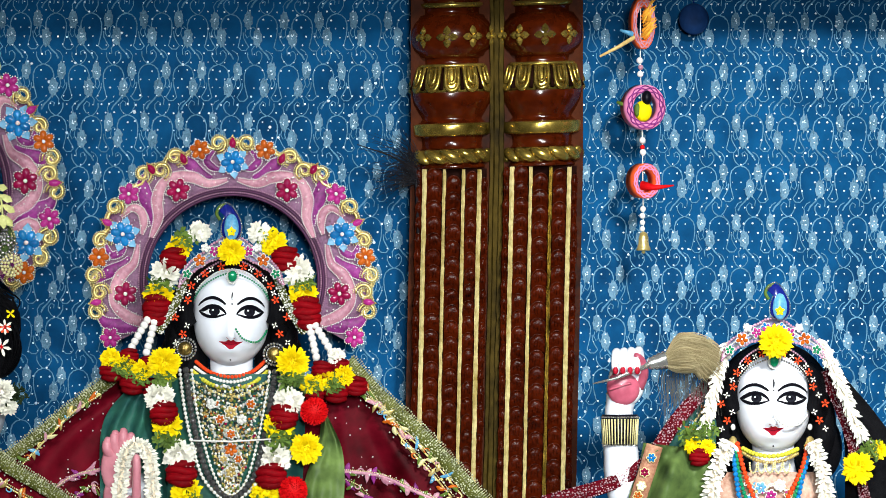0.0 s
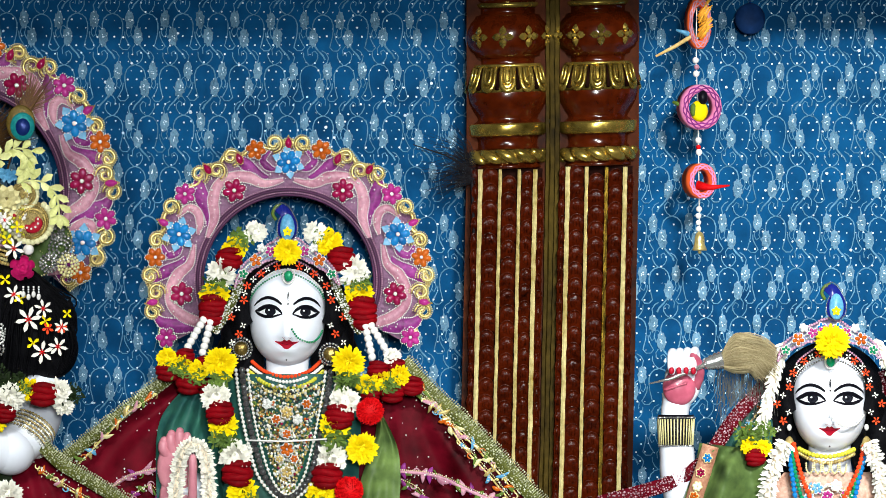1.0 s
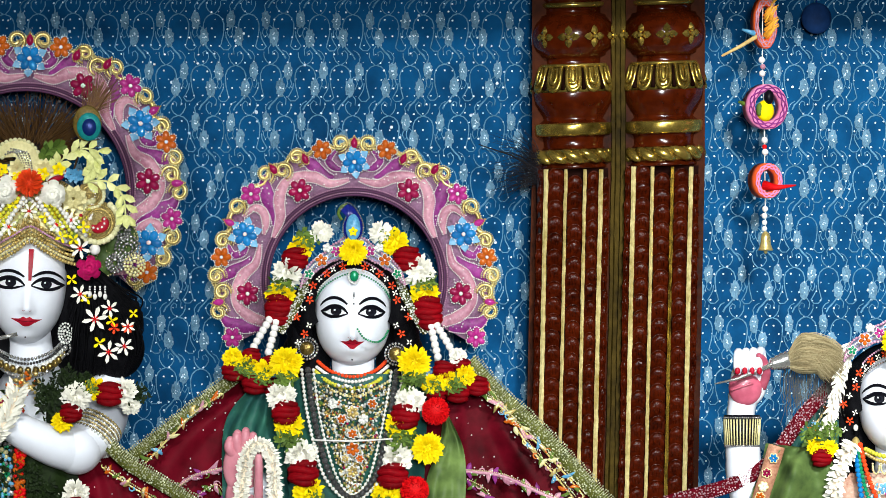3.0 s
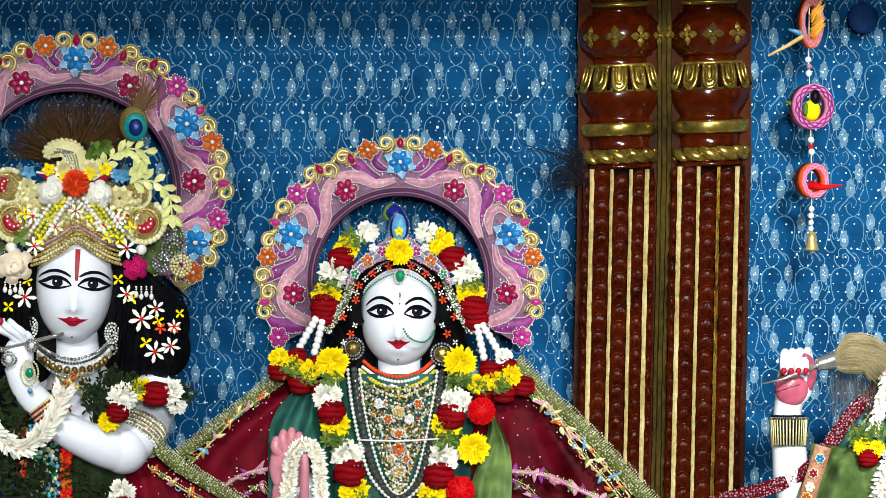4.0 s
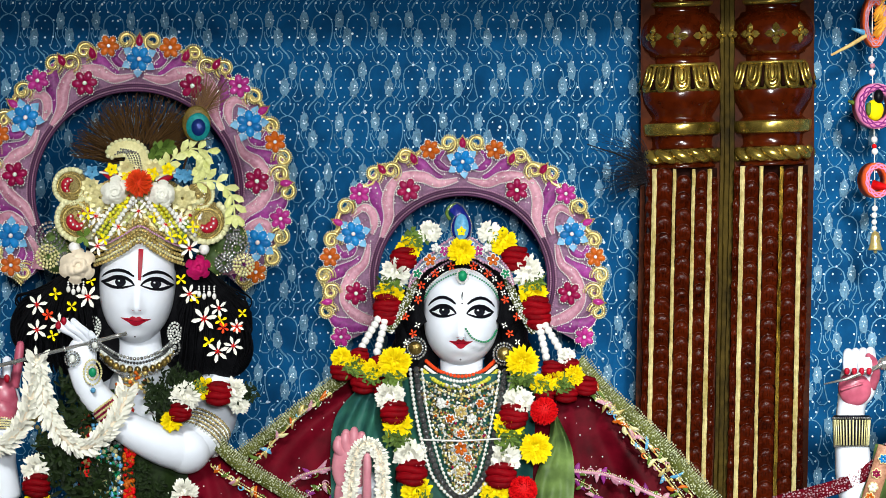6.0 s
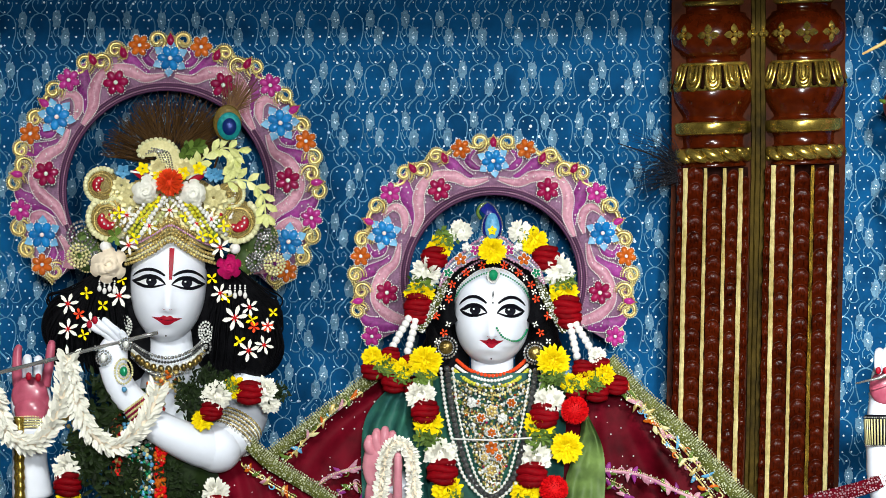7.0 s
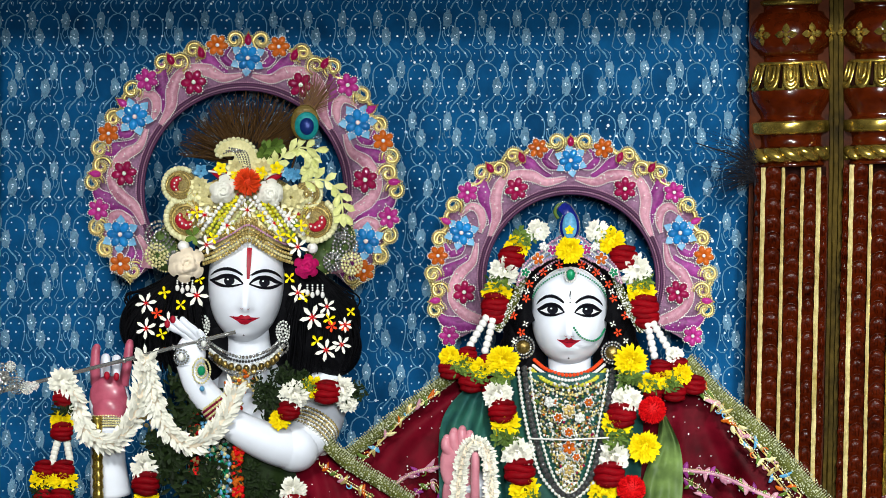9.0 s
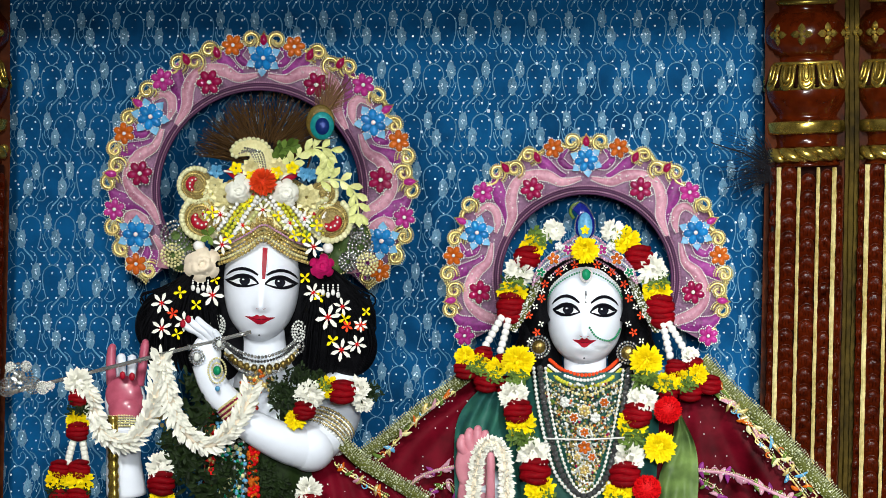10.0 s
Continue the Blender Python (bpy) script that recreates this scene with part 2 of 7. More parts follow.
def spaced(pts, step):
    """Points at even steps along a polyline."""
    pts = [Vector(p) for p in pts]
    out, left = [pts[0]], step
    for a, b in zip(pts, pts[1:]):
        L = (b - a).length
        pos = left
        while pos <= L and L > 0:
            out.append(a.lerp(b, pos / L))
            pos += step
        left = pos - L
    return out


def bead_row(g, pts, r, step=None, seg=6, rings=4, slot=0):
    for p in spaced(pts, step or r * 2.05):
        ball(g, p[0], p[1], p[2], r, seg=seg, rings=rings, slot=slot)
    return g


def band(g, pts, width, thick, slot=0):
    """A flat ribbon along pts (p, d, q), lying in the elevation's plane, with thickness towards the eye and a softened edge."""
    pts = [Vector(p) for p in pts]
    ws = width if isinstance(width, (list, tuple)) else [width] * len(pts)
    vs, fs = [], []
    for i, p in enumerate(pts):
        t = (pts[min(i + 1, len(pts) - 1)] - pts[max(i - 1, 0)])
        t = Vector((t[0], 0, t[2]))
        t = t.normalized() if t.length else Vector((1, 0, 0))
        s = Vector((-t[2], 0, t[0])) * (ws[i] / 2)
        for w, dd in ((-1, 0), (-0.82, -thick), (0.82, -thick), (1, 0)):
            vs.append(tuple(p + s * w + Vector((0, dd, 0))))
    for i in range(len(pts) - 1):
        for j in range(3):
            a = i * 4 + j
            fs.append((a, a + 4, a + 5, a + 1))
    return g.add(vs, fs, slot)


def slab(g, outline, d0, d1, bevel=0.0, slot=0):
    """A plate with the outline [(p, q)...], from d0 (front) to d1 (back)."""
    n = len(outline)
    cp = sum(o[0] for o in outline) / n
    cq = sum(o[1] for o in outline) / n
    vs = []
    for k, dd in ((1 - bevel, d0), (1, d0 + (d1 - d0) * 0.4), (1, d1)):
        vs += [(cp + (o[0] - cp) * k, dd, cq + (o[1] - cq) * k) for o in outline]
    fs = [(i, (i + 1) % n, n + (i + 1) % n, n + i) for i in range(n)]
    fs += [(n + i, n + (i + 1) % n, 2 * n + (i + 1) % n, 2 * n + i) for i in range(n)]
    vs.append((cp, d0 - 0.3, cq))
    fs += [(i, 3 * n, (i + 1) % n) for i in range(n)]
    return g.add(vs, fs, slot)


def box(g, p0, p1, d0, d1, q0, q1, slot=0):
    vs = [(p, d, q) for p in (p0, p1) for d in (d0, d1) for q in (q0, q1)]
    return g.add(vs, [(0, 1, 3, 2), (4, 6, 7, 5), (0, 4, 5, 1), (2, 3, 7, 6), (0, 2, 6, 4), (1, 5, 7, 3)], slot)


def petal(g, root, tip, width, lift=0.25, slot=0, curl=0.0):
    """A cupped petal from root to tip (both (p, d, q)), six faces."""
    a, b = Vector(root), Vector(tip)
    t = b - a
    L = t.length or 1
    side = t.cross(Vector((0.02, 1, 0.01)))
    if side.length < 0.2 * L:
        side = t.cross(Vector((1, 0, 0.3)))
    side.normalize()
    n = side.cross(t).normalized()
    if n[1] > 0:
        n = -n
    w = width / 2
    m1, m2 = a.lerp(b, 0.35), a.lerp(b, 0.72)
    tipv = b + n * (curl * L)
    vs = [a, m1 - side * w * 0.8 + n * lift * w, m1, m1 + side * w * 0.8 + n * lift * w,
          m2 - side * w + n * lift * w, m2, m2 + side * w + n * lift * w, tipv]
    return g.add([tuple(v) for v in vs], [(0, 2, 1), (0, 3, 2), (1, 2, 5, 4), (2, 3, 6, 5), (4, 5, 7), (5, 6, 7)], slot)


def bloom(g, p, d, q, r, n=6, width=0.55, layers=1, cup=0.3, turn=0.0, slot=0):
    """An open flower seen from the front, layers of n petals each."""
    for k in range(layers):
        rr = r * (1 - 0.28 * k)
        for i in range(n):
            a = turn + 2 * math.pi * (i + 0.5 * k) / n
            petal(g, (p + 0.1 * r * math.cos(a), d - 0.12 * r * k, q + 0.1 * r * math.sin(a)),
                  (p + rr * math.cos(a), d - r * cup * (0.5 + k * 0.8), q + rr * math.sin(a)), rr * width, 0.35, slot)
    return g


def pom(g, p, d, q, r, rnd, n=90, size=0.5, slot=0, flat=0.6, core=0.66):
    """A full flower head: petals standing out of a half ball, longest at the rim."""
    ball(g, p, d, q, r * core, r * (core - 0.16) * flat, r * core, 14, 8, slot)
    for i in range(n):
        z = (i + 0.5) / n
        el = math.acos(1 - z * 1.15) if z * 1.15 < 1 else math.pi / 2 + (z * 1.15 - 1)
        az = i * 2.39996 + rnd.uniform(-0.2, 0.2)
        v = Vector((math.sin(el) * math.cos(az), -math.cos(el) * flat, math.sin(el) * math.sin(az)))
        k = rnd.uniform(0.9, 1.12) if core < 0.8 else rnd.uniform(0.95, 1.02)
        s0 = 0.5 if core < 0.8 else 0.78
        petal(g, (p + v[0] * r * s0, d + v[1] * r * s0, q + v[2] * r * s0), (p + v[0] * r * k, d + v[1] * r * k - r * 0.05, q + v[2] * r * k), r * size * 0.5, 0.3, slot)
    return g


def leaf(g, p, d, q, angle, length, width, rnd, slot=0):
    a = angle
    petal(g, (p, d, q), (p + length * math.cos(a), d - length * rnd.uniform(-0.1, 0.5), q + length * math.sin(a)), width, rnd.uniform(0.1, 0.5), slot, rnd.uniform(-0.15, 0.1))


def lathe(g, p, d, profile, seg=28, slot=0, a0=0.0, a1=2 * math.pi, shear=0.0):
    """Turned form round an upright axis at (p, d); profile: [(q, radius)]; shear lifts one side."""
    full = abs(a1 - a0 - 2 * math.pi) < 1e-6
    n = seg if full else seg + 1
    vs, fs = [], []
    for q, r in profile:
        for j in range(n):
            a = a0 + (a1 - a0) * j / seg
            x = r * math.cos(a)
            vs.append((p + x, d + r * math.sin(a), q + shear * x))
    for i in range(len(profile) - 1):
        for j in range(seg):
            a, b = i * n + j, i * n + (j + 1) % n
            fs.append((a, a + n, b + n, b))
    return g.add(vs, fs, slot)


def arc(p, q, r, a0, a1, n, d=0.0, rq=None):
    """Points round (p, q), angles in degrees from the upright, clockwise."""
    rq = rq or r
    return [(p + r * math.sin(radians(a0 + (a1 - a0) * i / n)), d, q + rq * math.cos(radians(a0 + (a1 - a0) * i / n))) for i in range(n + 1)]


def spiral(p, q, r0, r1, a0, turns, n=22, d=0.0):
    return [(p + (r0 + (r1 - r0) * i / n) * math.cos(a0 + 2 * math.pi * turns * i / n), d, q + (r0 + (r1 - r0) * i / n) * math.sin(a0 + 2 * math.pi * turns * i / n)) for i in range(n + 1)]

# ---- the hall ----
def raw_box(g, x0, x1, y0, y1, z0, z1):
    return box(g, x0, x1, y0, y1, z0, z1)


def hall():
    for name, dims, mat, label in (
            ("floor", (-4.2, 4.2, -9.2, 0.52, -0.1, 0.0), STONE, "polished marble floor of the hall"),
            ("ceiling", (-4.2, 4.2, -9.2, 0.52, 3.8, 3.9), PLASTER, "plain plaster ceiling of the hall"),
            ("wall_west", (-4.2, -4.0, -9.0, 0.32, 0.0, 3.8), PLASTER, "plain plaster side wall"),
            ("wall_east", (4.0, 4.2, -9.0, 0.32, 0.0, 3.8), PLASTER, "plain plaster side wall"),
            ("wall_south", (-4.0, 4.0, -9.2, -9.0, 0.0, 3.8), PLASTER, "plain plaster wall behind the visitors"),
            ("altar", (-3.2, 3.2, -0.75, 0.30, 0.0, 0.9), STONE, "stone altar platform under the statues")):
        whole(name, raw_box(Geo(), *dims), mat, label, name.split("_")[0], kind="structure", smooth=False, raw=True)


hall()


# ---- blue fabric wall with lace and sequins ----
WALL_D = 300


def fabric_wall():
    wall = thing("wall_north", 0, 400, -1000, "blue net fabric wall with pale lace loops and sequins", "wall", kind="structure")
    g = Geo()
    nx, nz = 140, 40
    vs, fs = [], []
    for i in range(nx + 1):
        for j in range(nz + 1):
            p, q = -2600 + 5200 * i / nx, -1100 + 2900 * j / nz
            d = WALL_D + 3.5 * math.sin(p * 0.011 + 0.8 * math.sin(q * 0.004)) + 3 * noise.noise((p * 0.006, q * 0.002, 3))
            vs.append((p, d, q))
    for i in range(nx):
        for j in range(nz):
            a = i * (nz + 1) + j
            fs.append((a, a + nz + 1, a + nz + 2, a + 1))
    g.add(vs, fs)
    part("fabric", g, FABRIC, wall)
    b = Geo()
    box(b, -2900, 2900, WALL_D + 12, WALL_D + 120, -1100, 1850)
    part("backing", b, PLASTER, wall, smooth=False)
    return wall


def wall_depth(p, q):
    return WALL_D + 3.5 * math.sin(p * 0.011 + 0.8 * math.sin(q * 0.004)) + 3 * noise.noise((p * 0.006, q * 0.002, 3))


def lace_and_sequins(wall):
    rnd = random.Random(5)
    thread, dense, seq = Geo(), Geo(), Geo()

    def ribbon(pts, w):
        pp = [(x, wall_depth(x, z) - 2.2, z) for x, z in pts]
        vs, fs = [], []
        for i in range(len(pp)):
            a, b = pp[max(i - 1, 0)], pp[min(i + 1, len(pp) - 1)]
            tx, tz = b[0] - a[0], b[2] - a[2]
            L = math.hypot(tx, tz) or 1
            k = w * (0.8 + 0.4 * rnd.random()) / 2
            vs.append((pp[i][0] - tz / L * k, pp[i][1], pp[i][2] + tx / L * k))
            vs.append((pp[i][0] + tz / L * k, pp[i][1], pp[i][2] - tx / L * k))
        for i in range(len(pp) - 1):
            fs.append((2 * i, 2 * i + 1, 2 * i + 3, 2 * i + 2))
        thread.add(vs, fs)

    def dot(x, z, r, lift=3.0):
        d = wall_depth(x, z) - lift
        t = rnd.uniform(-0.6, 0.6)
        s = rnd.uniform(-0.6, 0.6)
        vs = [(x + r * math.cos(k), d + r * (t * math.cos(k) + s * math.sin(k)), z + r * math.sin(k)) for k in [i * math.pi / 3 for i in range(6)]]
        seq.add(vs, [(0, 1, 2, 3, 4, 5)])

    def blob(x, z, w, h):
        n = 18
        pts = []
        for i in range(n):
            a = 2 * math.pi * i / n
            k = (1.14 if i % 2 else 0.95) + rnd.uniform(-0.12, 0.12)
            pts.append((x + w * k * math.cos(a) / 2, z + h * k * math.sin(a) / 2))
        dense.add([(a, wall_depth(a, b) - 2.6, b) for a, b in pts], [tuple(range(n))])
        for _ in range(4):
            dot(x + rnd.uniform(-2.5, 2.5), z + rnd.uniform(-6, 6), rnd.uniform(0.9, 1.5), 4)

    for r in range(-8, 6):
        m = 1 if r % 2 else -1
        for c in range(-20, 21):
            x0 = c * 61.8 + (-63 if m > 0 else -86) + rnd.uniform(-1.5, 1.5)
            z0 = 326 + (r - 2) * 89.5 + rnd.uniform(-1.5, 1.5)
            if abs(x0) > 1250:
                continue
            to = lambda pts: [(x0 + m * x, z0 + z) for x, z in pts]
            blob(x0 + m * 30, z0 - 11, 15, 31)
            blob(x0 - m * 17, z0 - 41, 16, 32)
            # arch, the cup on its top, the pendant loop and the tail of the lower leaf
            ribbon(to([(-18, -28), (-18, -18), (-15, -9), (-9, -3), (0, 0), (9, -3), (15, -9), (18, -18), (18, -30)]), 2.1)
            ribbon(to([(-2, 0), (-9, 5), (-13, 12), (-13, 19), (-8, 25), (-3, 22), (-4, 16)]), 1.7)
            ribbon(to([(2, 0), (8, 6), (12, 14), (12, 22)]), 1.7)
            ribbon(to([(18, -28), (17, -38), (14, -50), (12, -58), (18, -64), (26, -64), (31, -58), (26, -50), (22, -42), (21, -32)]), 1.8)
            ribbon(to([(26, -26), (24, -34), (28, -42), (32, -38)]), 1.6)
            ribbon(to([(-15, -55), (-8, -64), (0, -72), (4, -80)]), 2.8)
            ribbon(to([(30, 4), (28, 14), (33, 22), (40, 26)]), 1.7)
            ribbon(to([(-18, -28), (-24, -22), (-28, -24), (-30, -34), (-26, -44)]), 1.6)
            ribbon(to([(-22, -55), (-27, -62), (-26, -72)]), 1.6)
    for i in range(-80, 81):
        for j in range(-30, 32):
            if rnd.random() < 0.17:
                continue
            x = i * 15.0 + (7 if j % 2 else 0) + rnd.uniform(-1.5, 1.5)
            z = j * 15.0 + rnd.uniform(-1.5, 1.5)
            dot(x, z, rnd.choice((0.8, 1.1, 1.3, 1.6, 1.9)))
    for _ in range(130):
        dot(rnd.uniform(-1150, 1150), rnd.uniform(-300, 450), rnd.uniform(1.9, 3.2))
    part("lace_thread", thread, LACE, wall, "pale blue lace loops", kind="stuff")
    part("lace_leaf", dense, LACE_DENSE, wall, "dense pale lace leaves", kind="stuff")
    part("sequin", seq, SEQUIN, wall, "tiny silver sequins", smooth=False, kind="stuff")


# Beam added above the view; it blocks lamp light from the wall's top edge.
def lintel():
    g = Geo()
    box(g, -2600, 2600, -20, 320, 482, 640)
    box(g, -2600, 2600, -34, -19, 500, 520)
    whole("lintel", g, WOOD_PLANK, "unseen brown lintel added to shade the wall top", "lintel", kind="structure", smooth=False)


lintel()
the_wall = fabric_wall()
lace_and_sequins(the_wall)


# ---- carved double column ----
def column_pair(p0):
    thing_ob = thing("double_column", p0, 240, -1000, "carved varnished teak double column with gilt mouldings", "column", "columns of the altar wall")
    SH = 0.033
    def lean(g):
        """The shafts stand a little out of plumb below the capitals."""
        g.v = [(p + 0.021 * min(0, q - 150), d, q) for p, d, q in g.v]
        return g
    g = Geo()
    for e0, e1 in ((-153, -12), (12, 153)):
        for q0, q1 in ((-1000, 150), (150, 500)):
            box(g, p0 + e0, p0 + e1, 215, 296, q0, q1)
    part("plank", lean(g), WOOD_PLANK, thing_ob, "reddish brown backing planks", smooth=False)
    g = Geo()
    rr = random.Random(int(p0))
    for x, w, dd in ((-9, 4, 206), (0, 6, 212), (8, 5, 204)):
        vs, fs = [], []
        n = 60
        for i in range(n + 1):
            z = -1000 + 1500 * i / n
            e = rr.uniform(-0.9, 0.9)
            for xx, d1 in ((-w, 216), (-w * 0.7, dd), (w * 0.7, dd), (w, 216)):
                vs.append((p0 + x + xx + e, d1, z))
        for i in range(n):
            for j in range(3):
                k = i * 4 + j
                fs.append((k, k + 1, k + 5, k + 4))
        g.add(vs, fs)
    part("fillet", lean(g), material("dull_gilt_fillet", (0.018, 0.011, 0.002), 0.6, 0.0, 0.6, 60, 0.5, other=(0.085, 0.055, 0.009), spec=0.03), thing_ob, "dull gilt moulding between the planks", smooth=False)
    for side, dq in ((-80, -3), (80, 2)):
        c, ax = p0 + side, 235
        turned = Geo()
        lathe(turned, c, ax, [(520 + dq, 60), (470 + dq, 60), (448 + dq, 58), (440 + dq, 52)], a0=math.pi, a1=2 * math.pi, shear=SH)
        lathe(turned, c, ax, [(431 + dq, 56), (429 + dq, 52), (419 + dq, 52), (417 + dq, 60), (412 + dq, 62), (404 + dq, 69), (392 + dq, 74), (379 + dq, 75.5), (366 + dq, 74), (355 + dq, 69), (350 + dq, 62), (344 + dq, 60), (342 + dq, 52), (330 + dq, 51), (327 + dq, 56)], 36, 0, math.pi, 2 * math.pi, SH)
        lathe(turned, c, ax, [(281 + dq, 73), (276 + dq, 73.5), (262 + dq, 71), (248 + dq, 64), (238 + dq, 58), (233 + dq, 56), (229 + dq, 60), (226 + dq, 64)], 36, 0, math.pi, 2 * math.pi, SH)
        lathe(turned, c, ax, [(203 + dq, 60), (198 + dq, 57), (184 + dq, 56), (180 + dq, 60)], 36, 0, math.pi, 2 * math.pi, SH)
        lathe(turned, c, ax, [(155 + dq, 58), (150 + dq, 62), (146 + dq, 62), (145 + dq, 50)], 36, 0, math.pi, 2 * math.pi, SH)
        part("turned_capital", turned, WOOD, thing_ob, "dark red varnished bowl and neck rings")
        ring = Geo()
        lathe(ring, c, ax, [(440 + dq, 54), (438 + dq, 58), (434 + dq, 58), (431 + dq, 54)], 36, 0, math.pi, 2 * math.pi, SH)
        part("gilt_line", ring, GILT, thing_ob)
        ring = Geo()
        lathe(ring, c, ax, [(226 + dq, 64), (225 + dq, 71), (222 + dq, 72), (208 + dq, 70.5), (204 + dq, 68), (203 + dq, 60)], 36, 0, math.pi, 2 * math.pi, SH)
        part("gilt_ring", ring, GILT, thing_ob, "smooth gilt ring")
        # rope ring of slanted lobes
        rope = Geo()
        lathe(rope, c, ax, [(179 + dq, 58), (176 + dq, 64), (167 + dq, 66), (158 + dq, 63), (155 + dq, 58)], 36, 0, math.pi, 2 * math.pi, SH)
        for i in range(7):
            a = math.pi + math.pi * (i + 0.2) / 6.4
            pts = []
            for k in range(6):
                aa = a + (k / 5 - 0.5) * 0.62
                x = 66 * math.cos(aa)
                pts.append((c + x, ax + 66 * math.sin(aa), 167 + dq + (0.5 - k / 5) * 21 + SH * x))
            tube(rope, pts, [3, 8, 10, 10, 8, 3], 9)
        part("rope_ring", rope, GILT, thing_ob, "twisted gilt rope ring")
        # lotus petals: raised tongues with a grooved heart over a gilt ground
        gr = Geo()
        lathe(gr, c, ax, [(328 + dq, 54), (324 + dq, 58), (310 + dq, 63), (295 + dq, 66), (284 + dq, 68), (281 + dq, 66)], 36, 0, math.pi, 2 * math.pi, SH)
        part("lotus_ground", gr, GILT, thing_ob)
        # near-black tubes paint in the shade between neighbouring petals
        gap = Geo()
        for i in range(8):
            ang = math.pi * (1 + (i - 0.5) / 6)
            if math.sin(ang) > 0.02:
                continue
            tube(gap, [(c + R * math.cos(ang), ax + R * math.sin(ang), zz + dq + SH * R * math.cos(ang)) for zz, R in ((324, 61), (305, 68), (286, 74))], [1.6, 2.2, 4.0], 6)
        part("lotus_gap_shade", gap, WOOD_AND_GAP_SHADE, thing_ob)
        pet = Geo()
        for i in range(7):
            a = math.pi * (1 + i / 6)
            for w, rr, top, deep, R0 in ((0.21, 4.4, 326, 42, 62), (0.10, 3.2, 324, 27, 66)):
                pts = []
                for k in range(17):
                    u = k / 16
                    ang = a - w * math.cos(math.pi * u) * (0.80 + 0.20 * math.sin(math.pi * u))
                    zz = top - deep * math.sin(math.pi * u) ** 0.55
                    R = R0 + (326 - zz) * 0.26
                    x = R * math.cos(ang)
                    pts.append((c + x, ax + R * math.sin(ang), zz + dq + SH * x))
                tube(pet, pts, [rr * (0.75 + 0.35 * math.sin(math.pi * k / 16)) for k in range(17)], 8)
        rim = []
        for k in range(25):
            ang = math.pi * (1 + k / 24)
            rim.append((c + 60 * math.cos(ang), ax + 60 * math.sin(ang), 328 + dq + SH * 60 * math.cos(ang)))
        tube(pet, rim, 3.2, 7)
        part("lotus_band", pet, GILT, thing_ob, "gilt lotus petal band")
        # four-petalled gilt flowers round the upper bulge
        def bulge(ang, z, lift):
            R = 75.5 - 0.0085 * z * z + lift
            x = R * math.cos(ang)
            return (c + x, ax + R * math.sin(ang), 379 + dq + z + SH * x)
        for i in range(5):
            a = math.pi * (1 + (i + (0.32 if side < 0 else 0.62)) / 5)
            if abs(math.cos(a)) > 0.93:
                continue
            fl = Geo()
            for k in range(4):
                b = math.pi / 2 * k
                u, z = math.cos(b), math.sin(b)
                turn = lambda L, w: (a + (u * L - z * w) / 72, (z * L + u * w) * 1.05)
                ring = [turn(2, 0), turn(8, -6.5), turn(14, -5), turn(19, 0), turn(14, 5), turn(8, 6.5)]
                vs = [bulge(*v, 2.2) for v in ring] + [bulge(*turn(11, 0), 7.0)]
                fl.add(vs, [(m, (m + 1) % 6, 6) for m in range(6)])
            v = bulge(a, 0, 5)
            ball(fl, v[0], v[1], v[2], 5, 4, 5, 8, 5)
            part("gilt_flower", fl, GILT, thing_ob, "four-petalled gilt flower", smooth=False)
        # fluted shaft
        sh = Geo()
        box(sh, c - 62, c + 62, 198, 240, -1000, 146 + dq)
        part("shaft", lean(sh), WOOD_AND_GAP_SHADE, thing_ob, smooth=False)
        offs = (-48, -13, 21, 49.5) if side < 0 else (-53, -19.5, 16, 49)
        for idx, off in enumerate(offs):
            st = Geo()
            n = 90
            vs, fs = [], []
            rr = random.Random(int(c * 3 + off))
            k = 0.95 if idx in (0, 3) else 0.72
            for i in range(n + 1):
                z = -1000 + (1144 + dq) * i / n
                e, f = rr.uniform(-0.6, 0.6), rr.uniform(-0.5, 0.5)
                for dx, dd in ((-4.6 * k + f, 198), (-4.0 * k + f, 181), (0, 178), (4.0 * k + e, 181), (4.6 * k + e, 198)):
                    vs.append((c + off + dx, dd, z))
            for i in range(n):
                for j in range(4):
                    a = i * 5 + j
                    fs.append((a, a + 1, a + 6, a + 5))
            st.add(vs, fs)
            part("gilt_strip", lean(st), GILT_PALE if not (side > 0 and idx == 2) else GILT, thing_ob, "worn pale gilt strip", smooth=False)
        lanes = [(offs[k] + offs[k + 1]) / 2 for k in range(3)]
        half_of = [(offs[k + 1] - offs[k]) / 2 - 3.6 for k in range(3)]
        for idx, (off, half) in enumerate(zip(lanes + [offs[0] - 9.5, offs[3] + 9.5], half_of + [5.5, 5.5])):
            sc = Geo()
            rr = random.Random(int(c + off * 7))
            z = 146 + dq - (0, 14, 6, 3, 17)[idx]
            while z > -560:
                e = rr.uniform(-1.2, 1.2)
                hh = half * rr.uniform(0.94, 1.03)
                n = 10
                # a tongue with a rounded, raised top edge, sinking towards its foot
                vs = []
                for row, (zz, dd) in enumerate(((0, 186), (-9, 184.5), (-18, 188), (-30, 193))):
                    for k in range(n + 1):
                        u = -1 + 2 * k / n
                        top = math.sqrt(max(0.0, 1 - u * u))
                        vs.append((c + off + hh * u + e, dd + 2.5 * u * u + rr.uniform(-0.8, 0.8), z + zz + (top - 1) * 15 * (1 - row / 4)))
                for k in range(n + 1):
                    u = -1 + 2 * k / n
                    vs.append((c + off + hh * u + e, 198, z + 2 + (math.sqrt(max(0.0, 1 - u * u)) - 1) * 15))
